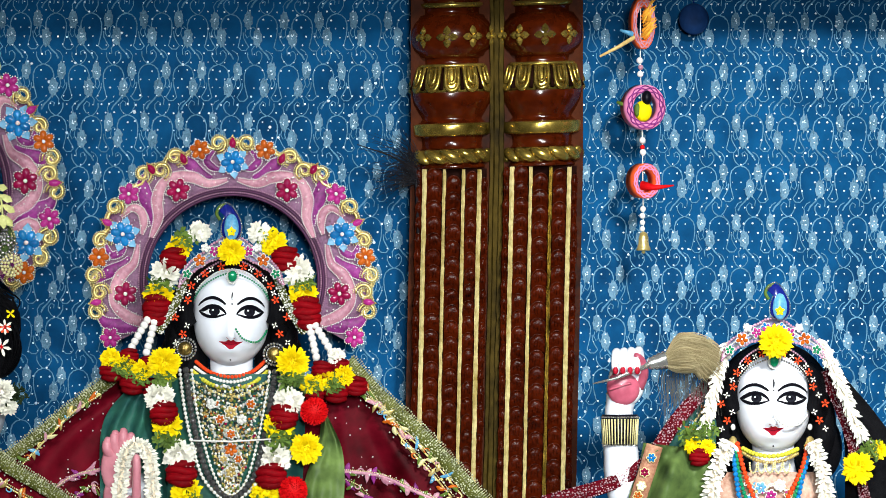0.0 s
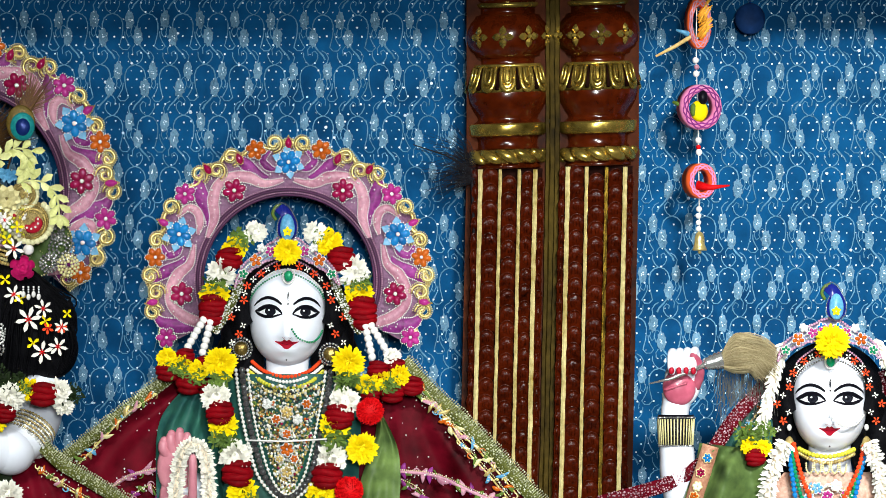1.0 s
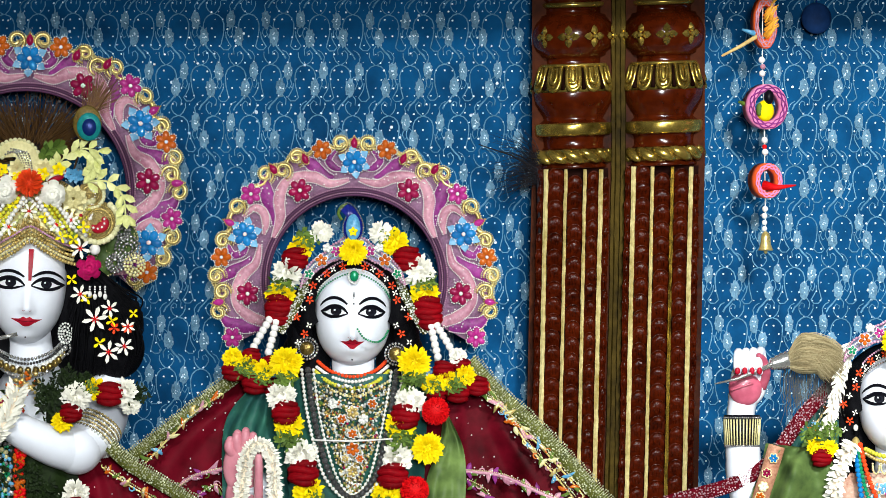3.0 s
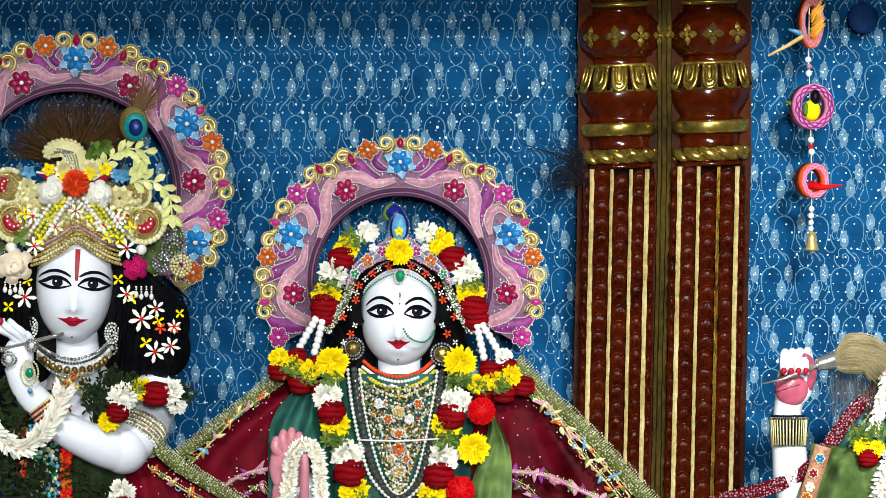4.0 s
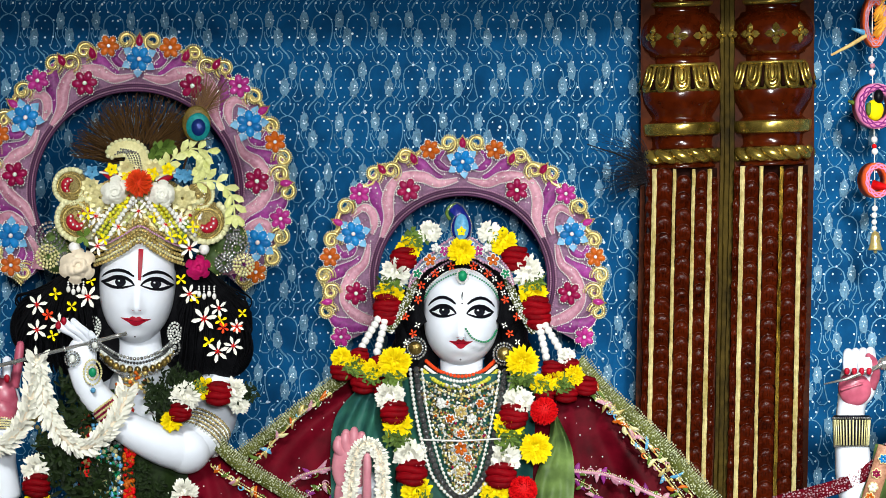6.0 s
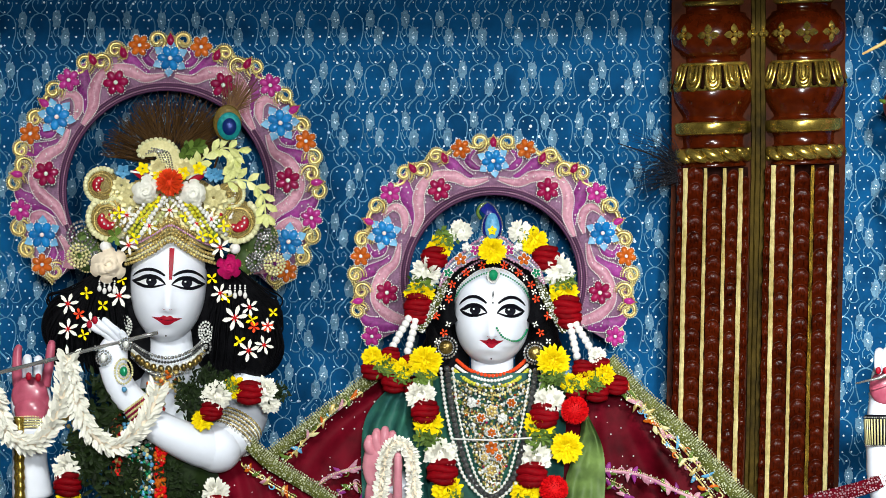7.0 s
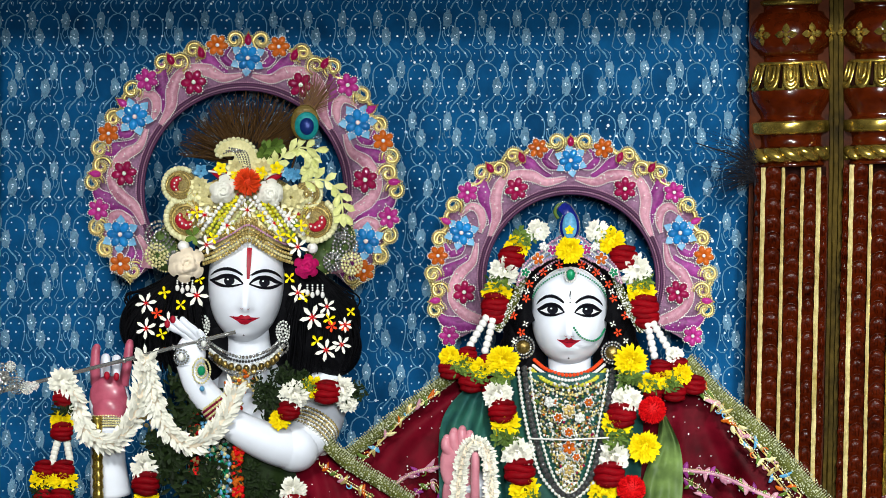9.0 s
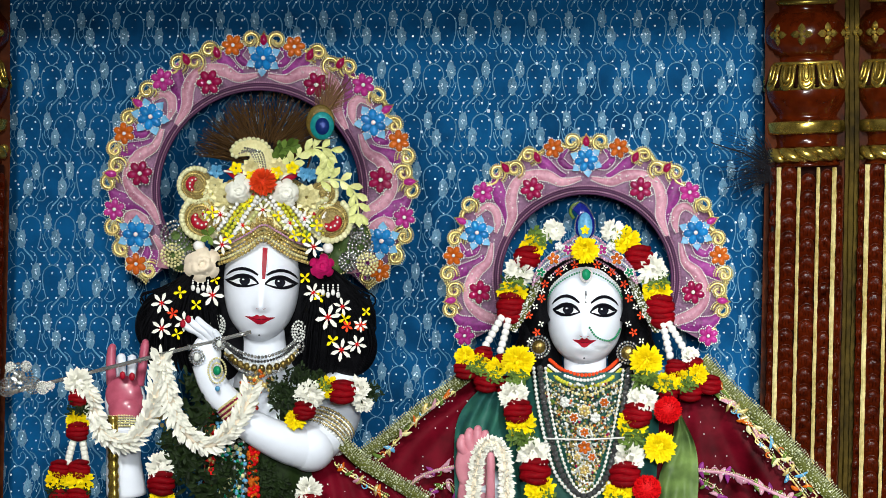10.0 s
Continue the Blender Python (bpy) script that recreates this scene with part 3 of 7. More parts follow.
                fs = [(r * (n + 1) + k, r * (n + 1) + k + 1, (r + 1) * (n + 1) + k + 1, (r + 1) * (n + 1) + k) for r in range(3) for k in range(n)]
                fs += [(4 * (n + 1) + k, 4 * (n + 1) + k + 1, k + 1, k) for k in range(n)]
                sc.add(vs, fs)
                tube(sc, [(c + off + hh * 0.97 * math.cos(math.pi * k / 12) + e, 185 + 2.5 * math.cos(math.pi * k / 12) ** 2, z - 15 + 15.5 * math.sin(math.pi * k / 12)) for k in range(13)], 1.5, 6)
                for g0 in (-0.4, 0.0, 0.4):
                    x = c + off + hh * (g0 + rr.uniform(-0.1, 0.1)) + e
                    tube(sc, [(x, 186, z - 6), (x, 185.6, z - 13), (x + rr.uniform(-1.5, 1.5), 188.5, z - 22)], [0.3, 0.9, 0.3], 4)
                z -= 28.6 + rr.uniform(-0.8, 0.8)
            box(sc, c + off - half, c + off + half, 193, 197, -1000, -560)
            part("carved_scale", lean(sc), WOOD_SCALE, thing_ob, "overlapping carved scales between the strips", kind="stuff")
    return thing_ob


columns = column_pair(406)
columns_left = column_pair(-1242)
# ---- statues: each one plain mesh ----
class Head:
    """A marble head about (p, d, q): half width a, half height h, half depth b."""

    def __init__(self, p, d, q, a, h, b, turn=0.0, taper=0.06):
        self.taper = taper
        self.p, self.d, self.q, self.a, self.h, self.b, self.turn = p, d, q, a, h, b, turn

    def half(self, z):
        t = min(1.0, max(0.0, -z / self.h))
        return self.a * (1 - self.taper * t - 0.10 * t ** 3)

    def level(self, z):
        return max(0.0, 1 - abs(z / self.h) ** 2.7)

    def bumps(self, x, z):
        a = self.a
        x, z = x / a, z / a
        nose = 0.27 * math.exp(-(x / (0.10 + 0.05 * min(1.0, max(0.0, -z)))) ** 2) * max(0.0, min(1.0, (0.05 - z) / 0.6)) ** 1.3 * (1.0 if z > -0.68 else math.exp(-((z + 0.68) / 0.10) ** 2))
        wings = 0.07 * math.exp(-((abs(x) - 0.15) / 0.07) ** 2 - ((z + 0.67) / 0.09) ** 2)
        lips = 0.09 * math.exp(-(x / 0.26) ** 2 - ((z + 1.02) / 0.14) ** 2)
        crease = -0.025 * math.exp(-(x / 0.2) ** 2 - ((z + 1.2) / 0.07) ** 2)
        chin = 0.07 * math.exp(-(x / 0.25) ** 2 - ((z + 1.42) / 0.16) ** 2)
        eyes = -0.09 * math.exp(-((abs(x) - 0.5) / 0.28) ** 2 - ((z - 0.0) / 0.2) ** 2)
        lids = 0.035 * math.exp(-((abs(x) - 0.5) / 0.2) ** 2 - ((z - 0.0) / 0.1) ** 2)
        cheeks = 0.05 * math.exp(-((abs(x) - 0.5) / 0.3) ** 2 - ((z + 0.65) / 0.3) ** 2)
        return a * (nose + wings + lips + crease + chin + eyes + lids + cheeks)

    def front(self, x, z, lift=0.0):
        k = self.level(z) - (x / self.half(z)) ** 2
        y = -self.b * math.sqrt(max(0.0, k)) - self.bumps(x, z) * min(1, max(0, k) * 4) - lift
        return (self.p + x * math.cos(self.turn) - z * math.sin(self.turn), self.d + y, self.q + x * math.sin(self.turn) + z * math.cos(self.turn))

    def build(self, g):
        n, m = 56, 48
        vs, fs = [], []
        for i in range(m + 1):
            th = math.pi * i / m
            z = self.h * math.cos(th)
            for j in range(n):
                ph = 2 * math.pi * j / n
                e = math.sqrt(self.level(z))
                x = self.half(z) * e * math.cos(ph)
                s = e * math.sin(ph)
                if s < 0:
                    vs.append(self.front(x, z))
                else:
                    f = self.front(x, z)
                    vs.append((f[0], self.d + self.b * s, f[2]))
        for i in range(m):
            for j in range(n):
                a, b = i * n + j, i * n + (j + 1) % n
                fs.append((a, a + n, b + n, b))
        g.add(vs, fs, 0)

    def fill(self, g, upper, lower, slot, lift):
        """A painted patch between two curves [(x, z)] of equal length."""
        vs, fs, k = [], [], 5
        for u, l in zip(upper, lower):
            for i in range(k):
                t = i / (k - 1)
                vs.append(self.front(u[0] + (l[0] - u[0]) * t, u[1] + (l[1] - u[1]) * t, lift))
        for i in range(len(upper) - 1):
            for j in range(k - 1):
                a = i * k + j
                fs.append((a, a + 1, a + k + 1, a + k))
        g.add(vs, fs, slot)

    def stroke(self, g, pts, widths, slot, lift):
        pts = curve([(x, z, 0) for x, z in pts], 6)
        n = len(pts)
        up, lo = [], []
        for i, p in enumerate(pts):
            t = pts[min(i + 1, n - 1)] - pts[max(i - 1, 0)]
            L = math.hypot(t[0], t[1]) or 1
            f = i / (n - 1) * (len(widths) - 1)
            k = int(min(f, len(widths) - 2))
            w = (widths[k] + (widths[k + 1] - widths[k]) * (f - k)) / 2
            up.append((p[0] - t[1] / L * w, p[1] + t[0] / L * w))
            lo.append((p[0] + t[1] / L * w, p[1] - t[0] / L * w))
        self.fill(g, up, lo, slot, lift)

    def spot(self, g, x, z, rx, rz, slot, lift, n=18):
        up = [(x - rx * math.cos(math.pi * i / n), z + rz * math.sin(math.pi * i / n)) for i in range(n + 1)]
        lo = [(u[0], 2 * z - u[1]) for u in up]
        self.fill(g, up, lo, slot, lift)

    def features(self, g, eye=(34, 2), brow=1.0, lip=(-68, 19), tail=1.0, wide=1.0):
        """Painted eyes, brows and lips; slots: 1 black, 2 red, 3 white, 4 iris."""
        ex, ez = eye
        for s in (-1, 1):
            up = [(-23, -2), (-16, 4), (-8, 7.5), (2, 8), (12, 6), (20, 1.5), (26, -2)]
            lo = [(-23, -2), (-15, -5.5), (-7, -7.5), (2, -8), (11, -7), (19, -5), (26, -2)]
            side = lambda c: [(s * (ex + x * wide), ez + z * 0.92) for x, z in c]
            U = [(v[0], v[1]) for v in curve([(x, z, 0) for x, z in side(up)], 5)]
            L = [(v[0], v[1]) for v in curve([(x, z, 0) for x, z in side(lo)], 5)]
            self.fill(g, U, L, 3, 0.5)
            self.spot(g, s * ex + 1, ez + 0.5, 9.6, 8.2, 1, 0.8)
            self.spot(g, s * ex + 1, ez - 0.5, 6.8, 6.0, 4, 1.0)
            self.spot(g, s * ex + 1, ez + 0.3, 3.8, 3.8, 1, 1.15, 12)
            # small white dot: the eye's glint, painted onto the iris
            self.spot(g, s * ex - 1.6, ez + 2.6, 1.9, 1.5, 3, 1.3, 8)
            self.stroke(g, side([(-25, -3.5), (-17, 4.5), (-8, 9), (2, 10.2), (12, 8.2), (22, 3), (33 * tail, 0.5)]), [2.2, 5.2, 6.6, 7.4, 7.6, 6.8, 1.0], 1, 1.4)
            self.stroke(g, side([(-26, -4), (-16, -7), (-7, -9.5), (2, -10), (12, -9), (22, -5), (33 * tail, 0.5)]), [1.6, 3.2, 4.2, 5.0, 5.8, 5.6, 1.0], 1, 1.4)
            self.stroke(g, side([(-24, 14 * brow), (-13, 22 * brow), (0, 26.5 * brow), (13, 25 * brow), (25, 18 * brow), (32, 10 * brow)]), [3.0, 5.2, 5.8, 5.2, 3.8, 1.0], 1, 1.4)
        lz, lw = lip
        up = [(-lw - 5, lz + 5), (-lw * 0.6, lz + 4.5), (-lw * 0.28, lz + 8), (0, lz + 6), (lw * 0.28, lz + 8), (lw * 0.6, lz + 4.5), (lw + 5, lz + 5)]
        lo = [(-lw - 5, lz + 4.2), (-lw * 0.6, lz - 3), (-lw * 0.3, lz - 7.5), (0, lz - 9), (lw * 0.3, lz - 7.5), (lw * 0.6, lz - 3), (lw + 5, lz + 4.2)]
        cu = [(v[0], v[1]) for v in curve([(x, z, 0) for x, z in up], 5)]
        cl = [(v[0], v[1]) for v in curve([(x, z, 0) for x, z in lo], 5)]
        self.fill(g, cu, cl, 2, 0.7)
        self.stroke(g, [(-lw - 4, lz + 4.4), (-lw * 0.5, lz + 0.8), (0, lz - 0.4), (lw * 0.5, lz + 0.8), (lw + 4, lz + 4.4)], [0.3, 0.6, 0.8, 0.6, 0.3], 1, 1.2)
        self.spot(g, 0, lz - 28, 1.5, 1.5, 1, 0.7, 8)
        for s in (-1, 1):
            self.stroke(g, [(s * 3.5, -46.5), (s * 6, -47.8), (s * 8.5, -46)], [0.3, 0.9, 0.3], 2, 0.9)


PALM_PALE = material("pale_pink_palm_paint", (0.60, 0.18, 0.24), 0.35, 0, 0.3, 40, 0.12, other=(0.78, 0.33, 0.38), coat=0.15)
STATUE_MATS = [MARBLE, PAINT_BLACK, PAINT_RED, PAINT_WHITE, PAINT_IRIS, PALM, PALM_PALE]


def finger(g, pts, r, slot=0, nail=None):
    c = curve(pts, 5)
    n = len(c)
    tube(g, c, [r * (1.0 - 0.25 * i / (n - 1)) * (0.55 if i == n - 1 else 1) for i in range(n)], 9, slot)
    e = c[-1]
    ball(g, e[0], e[1], e[2], r * 0.7, seg=9, rings=6, slot=slot)
    if nail:
        ball(g, nail[0], nail[1], nail[2], r * 0.62, r * 0.4, r * 0.85, 8, 6, 2)


def flute_player_statue():
    g = Geo()
    h = Head(-638, -70, -62, 68, 106, 74, -0.05, 0.08)
    h.build(g)
    h.features(g, eye=(31.5, 1), brow=0.88, lip=(-66, 22), wide=1.02)
    h.stroke(g, [(3, 62), (3, 48), (3, 30), (3, 6)], [9, 8.5, 8, 5], 2, 1.6)
    for i in range(14):
        for s in (-1, 1):
            q = h.front(3 + s * 5.2, 60 - i * 4, 1.5)
            ball(g, *q, 1.1, seg=5, rings=4, slot=3)
    tube(g, [(-636, -52, -120), (-634, -40, -160), (-632, -30, -200), (-630, -20, -240)], [40, 38, 44, 70], 24)
    ball(g, -628, 0, -330, 125, 85, 135, 24, 16)
    ball(g, -628, 10, -560, 100, 80, 200, 20, 12)
    # forearm that crosses the chest and the upper arm from the shoulder
    tube(g, curve([(-694, -150, -286), (-664, -150, -312), (-628, -146, -333), (-590, -134, -349), (-556, -118, -356)], 6), [25 + 0.64 * i for i in range(25)], 24)
    ball(g, -552, -115, -355, 45, 45, 44, 26, 18)
    tube(g, curve([(-548, -112, -350), (-524, -92, -330), (-502, -60, -298), (-496, -24, -240)], 6), [41 - 0.12 * i for i in range(19)], 22)
    # raised hand at the flute
    tube(g, curve([(-688, -150, -285), (-712, -160, -262), (-728, -166, -236), (-738, -168, -205)], 6), [27 - 0.1 * i for i in range(19)], 18, flat=0.7)
    ball(g, -737, -168, -190, 27, 17, 36, 18, 12)
    finger(g, [(-735, -172, -165), (-752, -180, -150), (-768, -182, -143), (-778, -180, -135)], 8.5, nail=(-779, -188, -136))
    finger(g, [(-728, -176, -160), (-742, -186, -148), (-757, -188, -139), (-768, -186, -128)], 8.5, nail=(-769, -193, -128))
    finger(g, [(-720, -174, -162), (-730, -186, -148), (-742, -190, -138), (-752, -188, -128)], 8)
    finger(g, [(-712, -172, -176), (-716, -184, -160), (-722, -190, -150)], 8)
    # open hand with red palm beyond the flute
    tube(g, curve([(-880, -80, -440), (-884, -90, -390), (-886, -96, -345), (-886, -100, -318)], 5), [36, 36, 35, 34, 33, 32, 31, 31, 31, 30, 30, 30, 30, 31, 32, 33], 18)
    ball(g, -882, -104, -275, 37, 18, 46, 20, 14)
    ball(g, -885, -115, -262, 33, 12, 34, 18, 12, 5)
    ball(g, -883, -115, -288, 30, 16, 28, 18, 12, 5)
    ball(g, -864, -112, -276, 15, 10, 30, 14, 10, 5)
    ball(g, -902, -112, -272, 11, 9, 28, 14, 10, 5)
    finger(g, [(-906, -108, -245), (-908, -112, -215), (-907, -110, -188), (-905, -108, -178)], 10, 5)
    finger(g, [(-858, -108, -245), (-852, -112, -215), (-848, -110, -185), (-846, -108, -170)], 10, 5)
    finger(g, [(-889, -108, -235), (-890, -116, -206), (-889, -130, -196), (-888, -140, -212), (-887, -138, -226)], 9, nail=(-887, -146, -228))
    finger(g, [(-872, -108, -235), (-870, -116, -208), (-870, -130, -198), (-870, -140, -214), (-870, -138, -228)], 9, nail=(-870, -146, -230))
    # lower body under the garments
    tube(g, [(-628, 10, -600), (-628, 20, -800), (-628, 20, -1000)], [110, 130, 120], 20)
    return whole("statue", g, STATUE_MATS, "white marble statue in a garlanded pose, arms raised to a flute", "statue", "marble statues")


def standing_statue(p, q, scale, pose_kind):
    g = Geo()
    s = scale
    h = Head(p, -70, q, 67 * s, 98 * s, 70 * s, -0.02 if pose_kind == 'palm' else 0.0, 0.0)
    h.build(g)
    h.features(g, eye=(31 * s, -1), lip=(-58 * s, 16 if pose_kind == 'palm' else 14), tail=0.92, wide=0.86 if pose_kind == 'palm' else 0.95)
    h.stroke(g, [(1, 34), (1, 25), (1, 18)], [1.5, 4, 1.5], 4, 1.5)
    h.spot(g, 1, 13, 1.6, 1.6, 1, 1.2, 8)
    tube(g, [(p, -55, q - 70), (p, -42, q - 110), (p, -30, q - 150), (p, -20, q - 190)], [38, 37, 44, 70], 24)
    ball(g, p, 0, q - 265, 118, 80, 120, 24, 16)
    ball(g, p, 10, q - 500, 105, 80, 220, 20, 12)
    tube(g, [(p, 10, q - 520), (p, 20, -800), (p, 20, -1000)], [110, 140, 130], 20)
    return g, h


def blessing_statue():
    g, h = standing_statue(-64, -110, 1.0, "palm")
    # raised pink palm at the breast
    tube(g, curve([(-205, -60, -470), (-232, -100, -440), (-240, -125, -410)], 5), [30, 30, 29, 28, 28, 28, 28, 28, 28, 28, 28], 16)
    ball(g, -258, -130, -385, 36, 16, 52, 18, 12, 6)
    for i, (x, z) in enumerate(((-284, -338), (-270, -326), (-254, -322), (-240, -330))):
        finger(g, [(x * 0.6 - 103, -132, -365), (x * 0.94 - 16, -138, z - 14), (x * 0.92 - 20, -136, z)], 10.6, 6)
    ball(g, -256, -128, -440, 34, 14, 50, 16, 12, 6)
    finger(g, [(-232, -150, -470), (-231, -172, -430), (-231, -176, -385), (-231, -174, -368)], 9, 6)
    return whole("statue", g, STATUE_MATS, "white marble statue with a raised pink palm, dressed in garlands", "statue", "marble statues")


def whisk_statue():
    g, h = standing_statue(899, -265, 1.0, "whisk")
    # upright forearm and the closed hand
    tube(g, curve([(640, -60, -450), (630, -70, -400), (626, -76, -350), (624, -78, -318), (623, -80, -290), (628, -84, -262)], 5), [34, 34, 34, 34, 34, 33, 33, 32, 31, 31, 30, 29, 28, 27, 26, 25, 25, 25, 25, 25, 25, 25, 25, 26, 27, 29], 18)
    ball(g, 637, -92, -235, 33, 20, 44, 18, 12)
    ball(g, 631, -103, -246, 30, 14, 32, 18, 12, 5)
    tube(g, curve([(606, -116, -250), (625, -119, -244), (645, -117, -238)], 5), 2.2, 6, 5)
    for i in range(4):
        x = 620 + i * 13
        finger(g, [(x + 4, -92, -206), (x, -104, -184 + i), (x - 3, -124, -188), (x - 4, -130, -208), (x - 2, -124, -218)], 8.2, nail=(x - 3, -135, -216))
    finger(g, [(660, -95, -245), (668, -112, -222), (664, -124, -200), (655, -128, -190)], 9, 5)
    tube(g, curve([(640, -50, -470), (690, 0, -510), (760, 20, -450), (820, 20, -400)], 5), [30] * 16, 16)
    return whole("statue", g, STATUE_MATS, "white marble statue holding a whisk in a raised hand", "statue", "marble statues")


flute_player_statue()
blessing_statue()
whisk_statue()
# ---- embroidered halos ----
def gem_flower(parent, place, r, mat, rim, turn=0.0, n=6, label="", under=None, name="gem_flower"):
    p, d, q = place
    g = Geo()
    if under:
        for i in range(n):
            a = turn + math.pi / n + 2 * math.pi * i / n
            petal(g, (p, d, q), (p + r * 1.5 * math.cos(a), d - 1, q + r * 1.5 * math.sin(a)), r * 0.7, 0.12, 1)
    for i in range(n):
        a = turn + 2 * math.pi * i / n
        cp, cq = p + 0.6 * r * math.cos(a), q + 0.6 * r * math.sin(a)
        pts = []
        for k in range(9):
            b = 2 * math.pi * k / 9
            u, v = 0.43 * r * math.cos(b), 0.33 * r * math.sin(b)
            pts.append((cp + u * math.cos(a) - v * math.sin(a), cq + u * math.sin(a) + v * math.cos(a)))
        slab(g, pts, d - 5, d, 0.3)
    slab(g, [(p + 0.62 * r * math.cos(2 * math.pi * i / 12), q + 0.62 * r * math.sin(2 * math.pi * i / 12)) for i in range(12)], d - 1.5, d + 1, 0.1)
    ob = part(name, g, [mat, under or mat], parent, label)
    bd = Geo()
    for i in range(n):
        a = turn + 2 * math.pi * i / n
        for k in range(9):
            b = -2.3 + 4.6 * k / 8
            u, v = r * (0.6 + 0.47 * math.cos(b)), r * 0.36 * math.sin(b)
            ball(bd, p + u * math.cos(a) - v * math.sin(a), d - 2, q + u * math.sin(a) + v * math.cos(a), 1.5, seg=5, rings=3)
    ball(bd, p, d - 6, q, r * 0.18, seg=8, rings=5)
    part("bead_outline", bd, rim, ob)
    return ob


def halo(p0, q0, R, inner, tilt, label, below, seed, close=1.0):
    d0 = 150
    root = thing("halo", p0, d0 + 6, q0 - R, label, "halo", "embroidered halos")
    rnd = random.Random(seed)

    def pt(ang, r, d=0.0):
        rr = inner + (r - 152) / 103 * (R - inner)
        a = radians(ang * close + tilt)
        return (p0 + rr * math.sin(a), d0 + d, q0 + rr * math.cos(a))

    def rim(ang):
        lobe = max(math.exp(-((abs(ang) - c) / 4.5) ** 2) for c in (0, 14, 26, 36, 50, 62, 73, 80, 90, 99, 115, 124, 133, 142))
        return 243 + 15 * lobe
    n, m = 150, 5
    vs, fs = [], []
    for i in range(n + 1):
        a = -below + 2 * below * i / n
        for j in range(m):
            t = j / (m - 1)
            r = 149 + (rim(a) - 149) * t
            vs.append(pt(a, r, 0.0))
    for i in range(n):
        for j in range(m - 1):
            k = i * m + j
            fs.append((k, k + 1, k + m + 1, k + m))
    back = len(vs)
    vs += [(v[0], v[1] + 7, v[2]) for v in vs]
    fs += [tuple(x + back for x in f[::-1]) for f in fs]
    for i in range(n):
        for j in (0, m - 1):
            a, b = i * m + j, (i + 1) * m + j
            fs.append((a, b, b + back, a + back))
    part("plate", Geo().add(vs, fs), MAUVE, root, "lavender tissue halo plate with scalloped edge")
    g = Geo()
    tube(g, [pt(-below + 2 * below * i / 90, 152, -2) for i in range(91)], 2.6, 6)
    tube(g, [pt(-below + 2 * below * i / 90, 161, -2) for i in range(91)], 2.6, 6)
    part("inner_cord", g, material("plum_cord", (0.06, 0.012, 0.05), 0.6, 0, 0.4, 200, 0.4), root, "purple cords round the opening")
    g = Geo()
    for r in (156.5, 166):
        bead_row(g, [pt(-below + 2 * below * i / 120, r, -4) for i in range(121)], 1.6, 3.9, 5, 3)
    part("bead_ring", g, PEARL_PINK, root, "rows of tiny pink pearls")
    g = Geo()
    bead_row(g, [pt(-below + 2 * below * i / 300, rim(-below + 2 * below * i / 300) - 1, -2) for i in range(301)], 2.0, 4.4, 5, 3)
    part("bead_edge", g, GOLD_PALE, root, "pale gold bead edging")
    g = Geo()
    tube(g, [pt(-below + 2 * below * i / 220, rim(-below + 2 * below * i / 220) - 6, -2) for i in range(221)], 3.4, 6)
    part("edge_cord", g, GOLD, root, "gold cord along the scalloped edge")
    ribbons = []
    for a0 in (0, 66, 130):
        ribbons += [
            ("purple_ribbon", PURPLE, [(a0 + 24, 246), (a0 + 20, 222), (a0 + 16, 198), (a0 + 11, 188)], [10, 20, 16, 5]),
            ("purple_ribbon", PURPLE, [(a0 + 39, 247), (a0 + 43, 236), (a0 + 46.5, 211), (a0 + 49.5, 187), (a0 + 56, 172)], [8, 19, 24, 17, 5]),
            ("purple_ribbon", PURPLE, [(a0 + 8, 236), (a0 + 12, 222), (a0 + 10, 206), (a0 + 6, 200)], [4, 12, 12, 4]),
            ("pink_ribbon", PINK_SATIN, [(a0 + 3, 180), (a0 + 14, 178), (a0 + 21, 198), (a0 + 29, 212), (a0 + 36, 213), (a0 + 43, 197), (a0 + 50, 172), (a0 + 62, 163)], [6, 13, 18, 16, 15, 18, 15, 6]),
            ("pink_ribbon", PINK_SATIN, [(a0 + 60, 230), (a0 + 54, 222), (a0 + 53, 204), (a0 + 57, 188), (a0 + 63, 181)], [5, 12, 14, 12, 4])]
    ribbons = [(name, mat, [v for v in pts if v[0] <= below + 1], ws) for name, mat, pts, ws in ribbons]
    for idx, (name, mat, pts, ws) in enumerate(ribbons):
        for s in (-1, 1):
            if len(pts) < 3:
                continue
            c = curve([pt(s * a, r, -1 - 0.55 * idx - 0.25 * (s > 0)) for a, r in pts], 6)
            w = [ws[min(int(i / 6), len(ws) - 1)] * (1 - (i % 6) / 6) + ws[min(int(i / 6) + 1, len(ws) - 1)] * ((i % 6) / 6) for i in range(len(c))]
            w = [x * R / 215 for x in w]
            rb = Geo()
            band(rb, c, w, 2.5)
            ob = part(name, rb, mat, root)
            bd = Geo()
            for e in (-1, 1):
                line = []
                for i, v in enumerate(c):
                    t = c[min(i + 1, len(c) - 1)] - c[max(i - 1, 0)]
                    L = math.hypot(t[0], t[2]) or 1
                    line.append((v[0] - t[2] / L * w[i] / 2 * e, v[1] - 2.5, v[2] + t[0] / L * w[i] / 2 * e))
                bead_row(bd, line, 1.4, 3.4, 5, 3)
            part("bead_outline", bd, PEARL, ob)
    k = R / 255
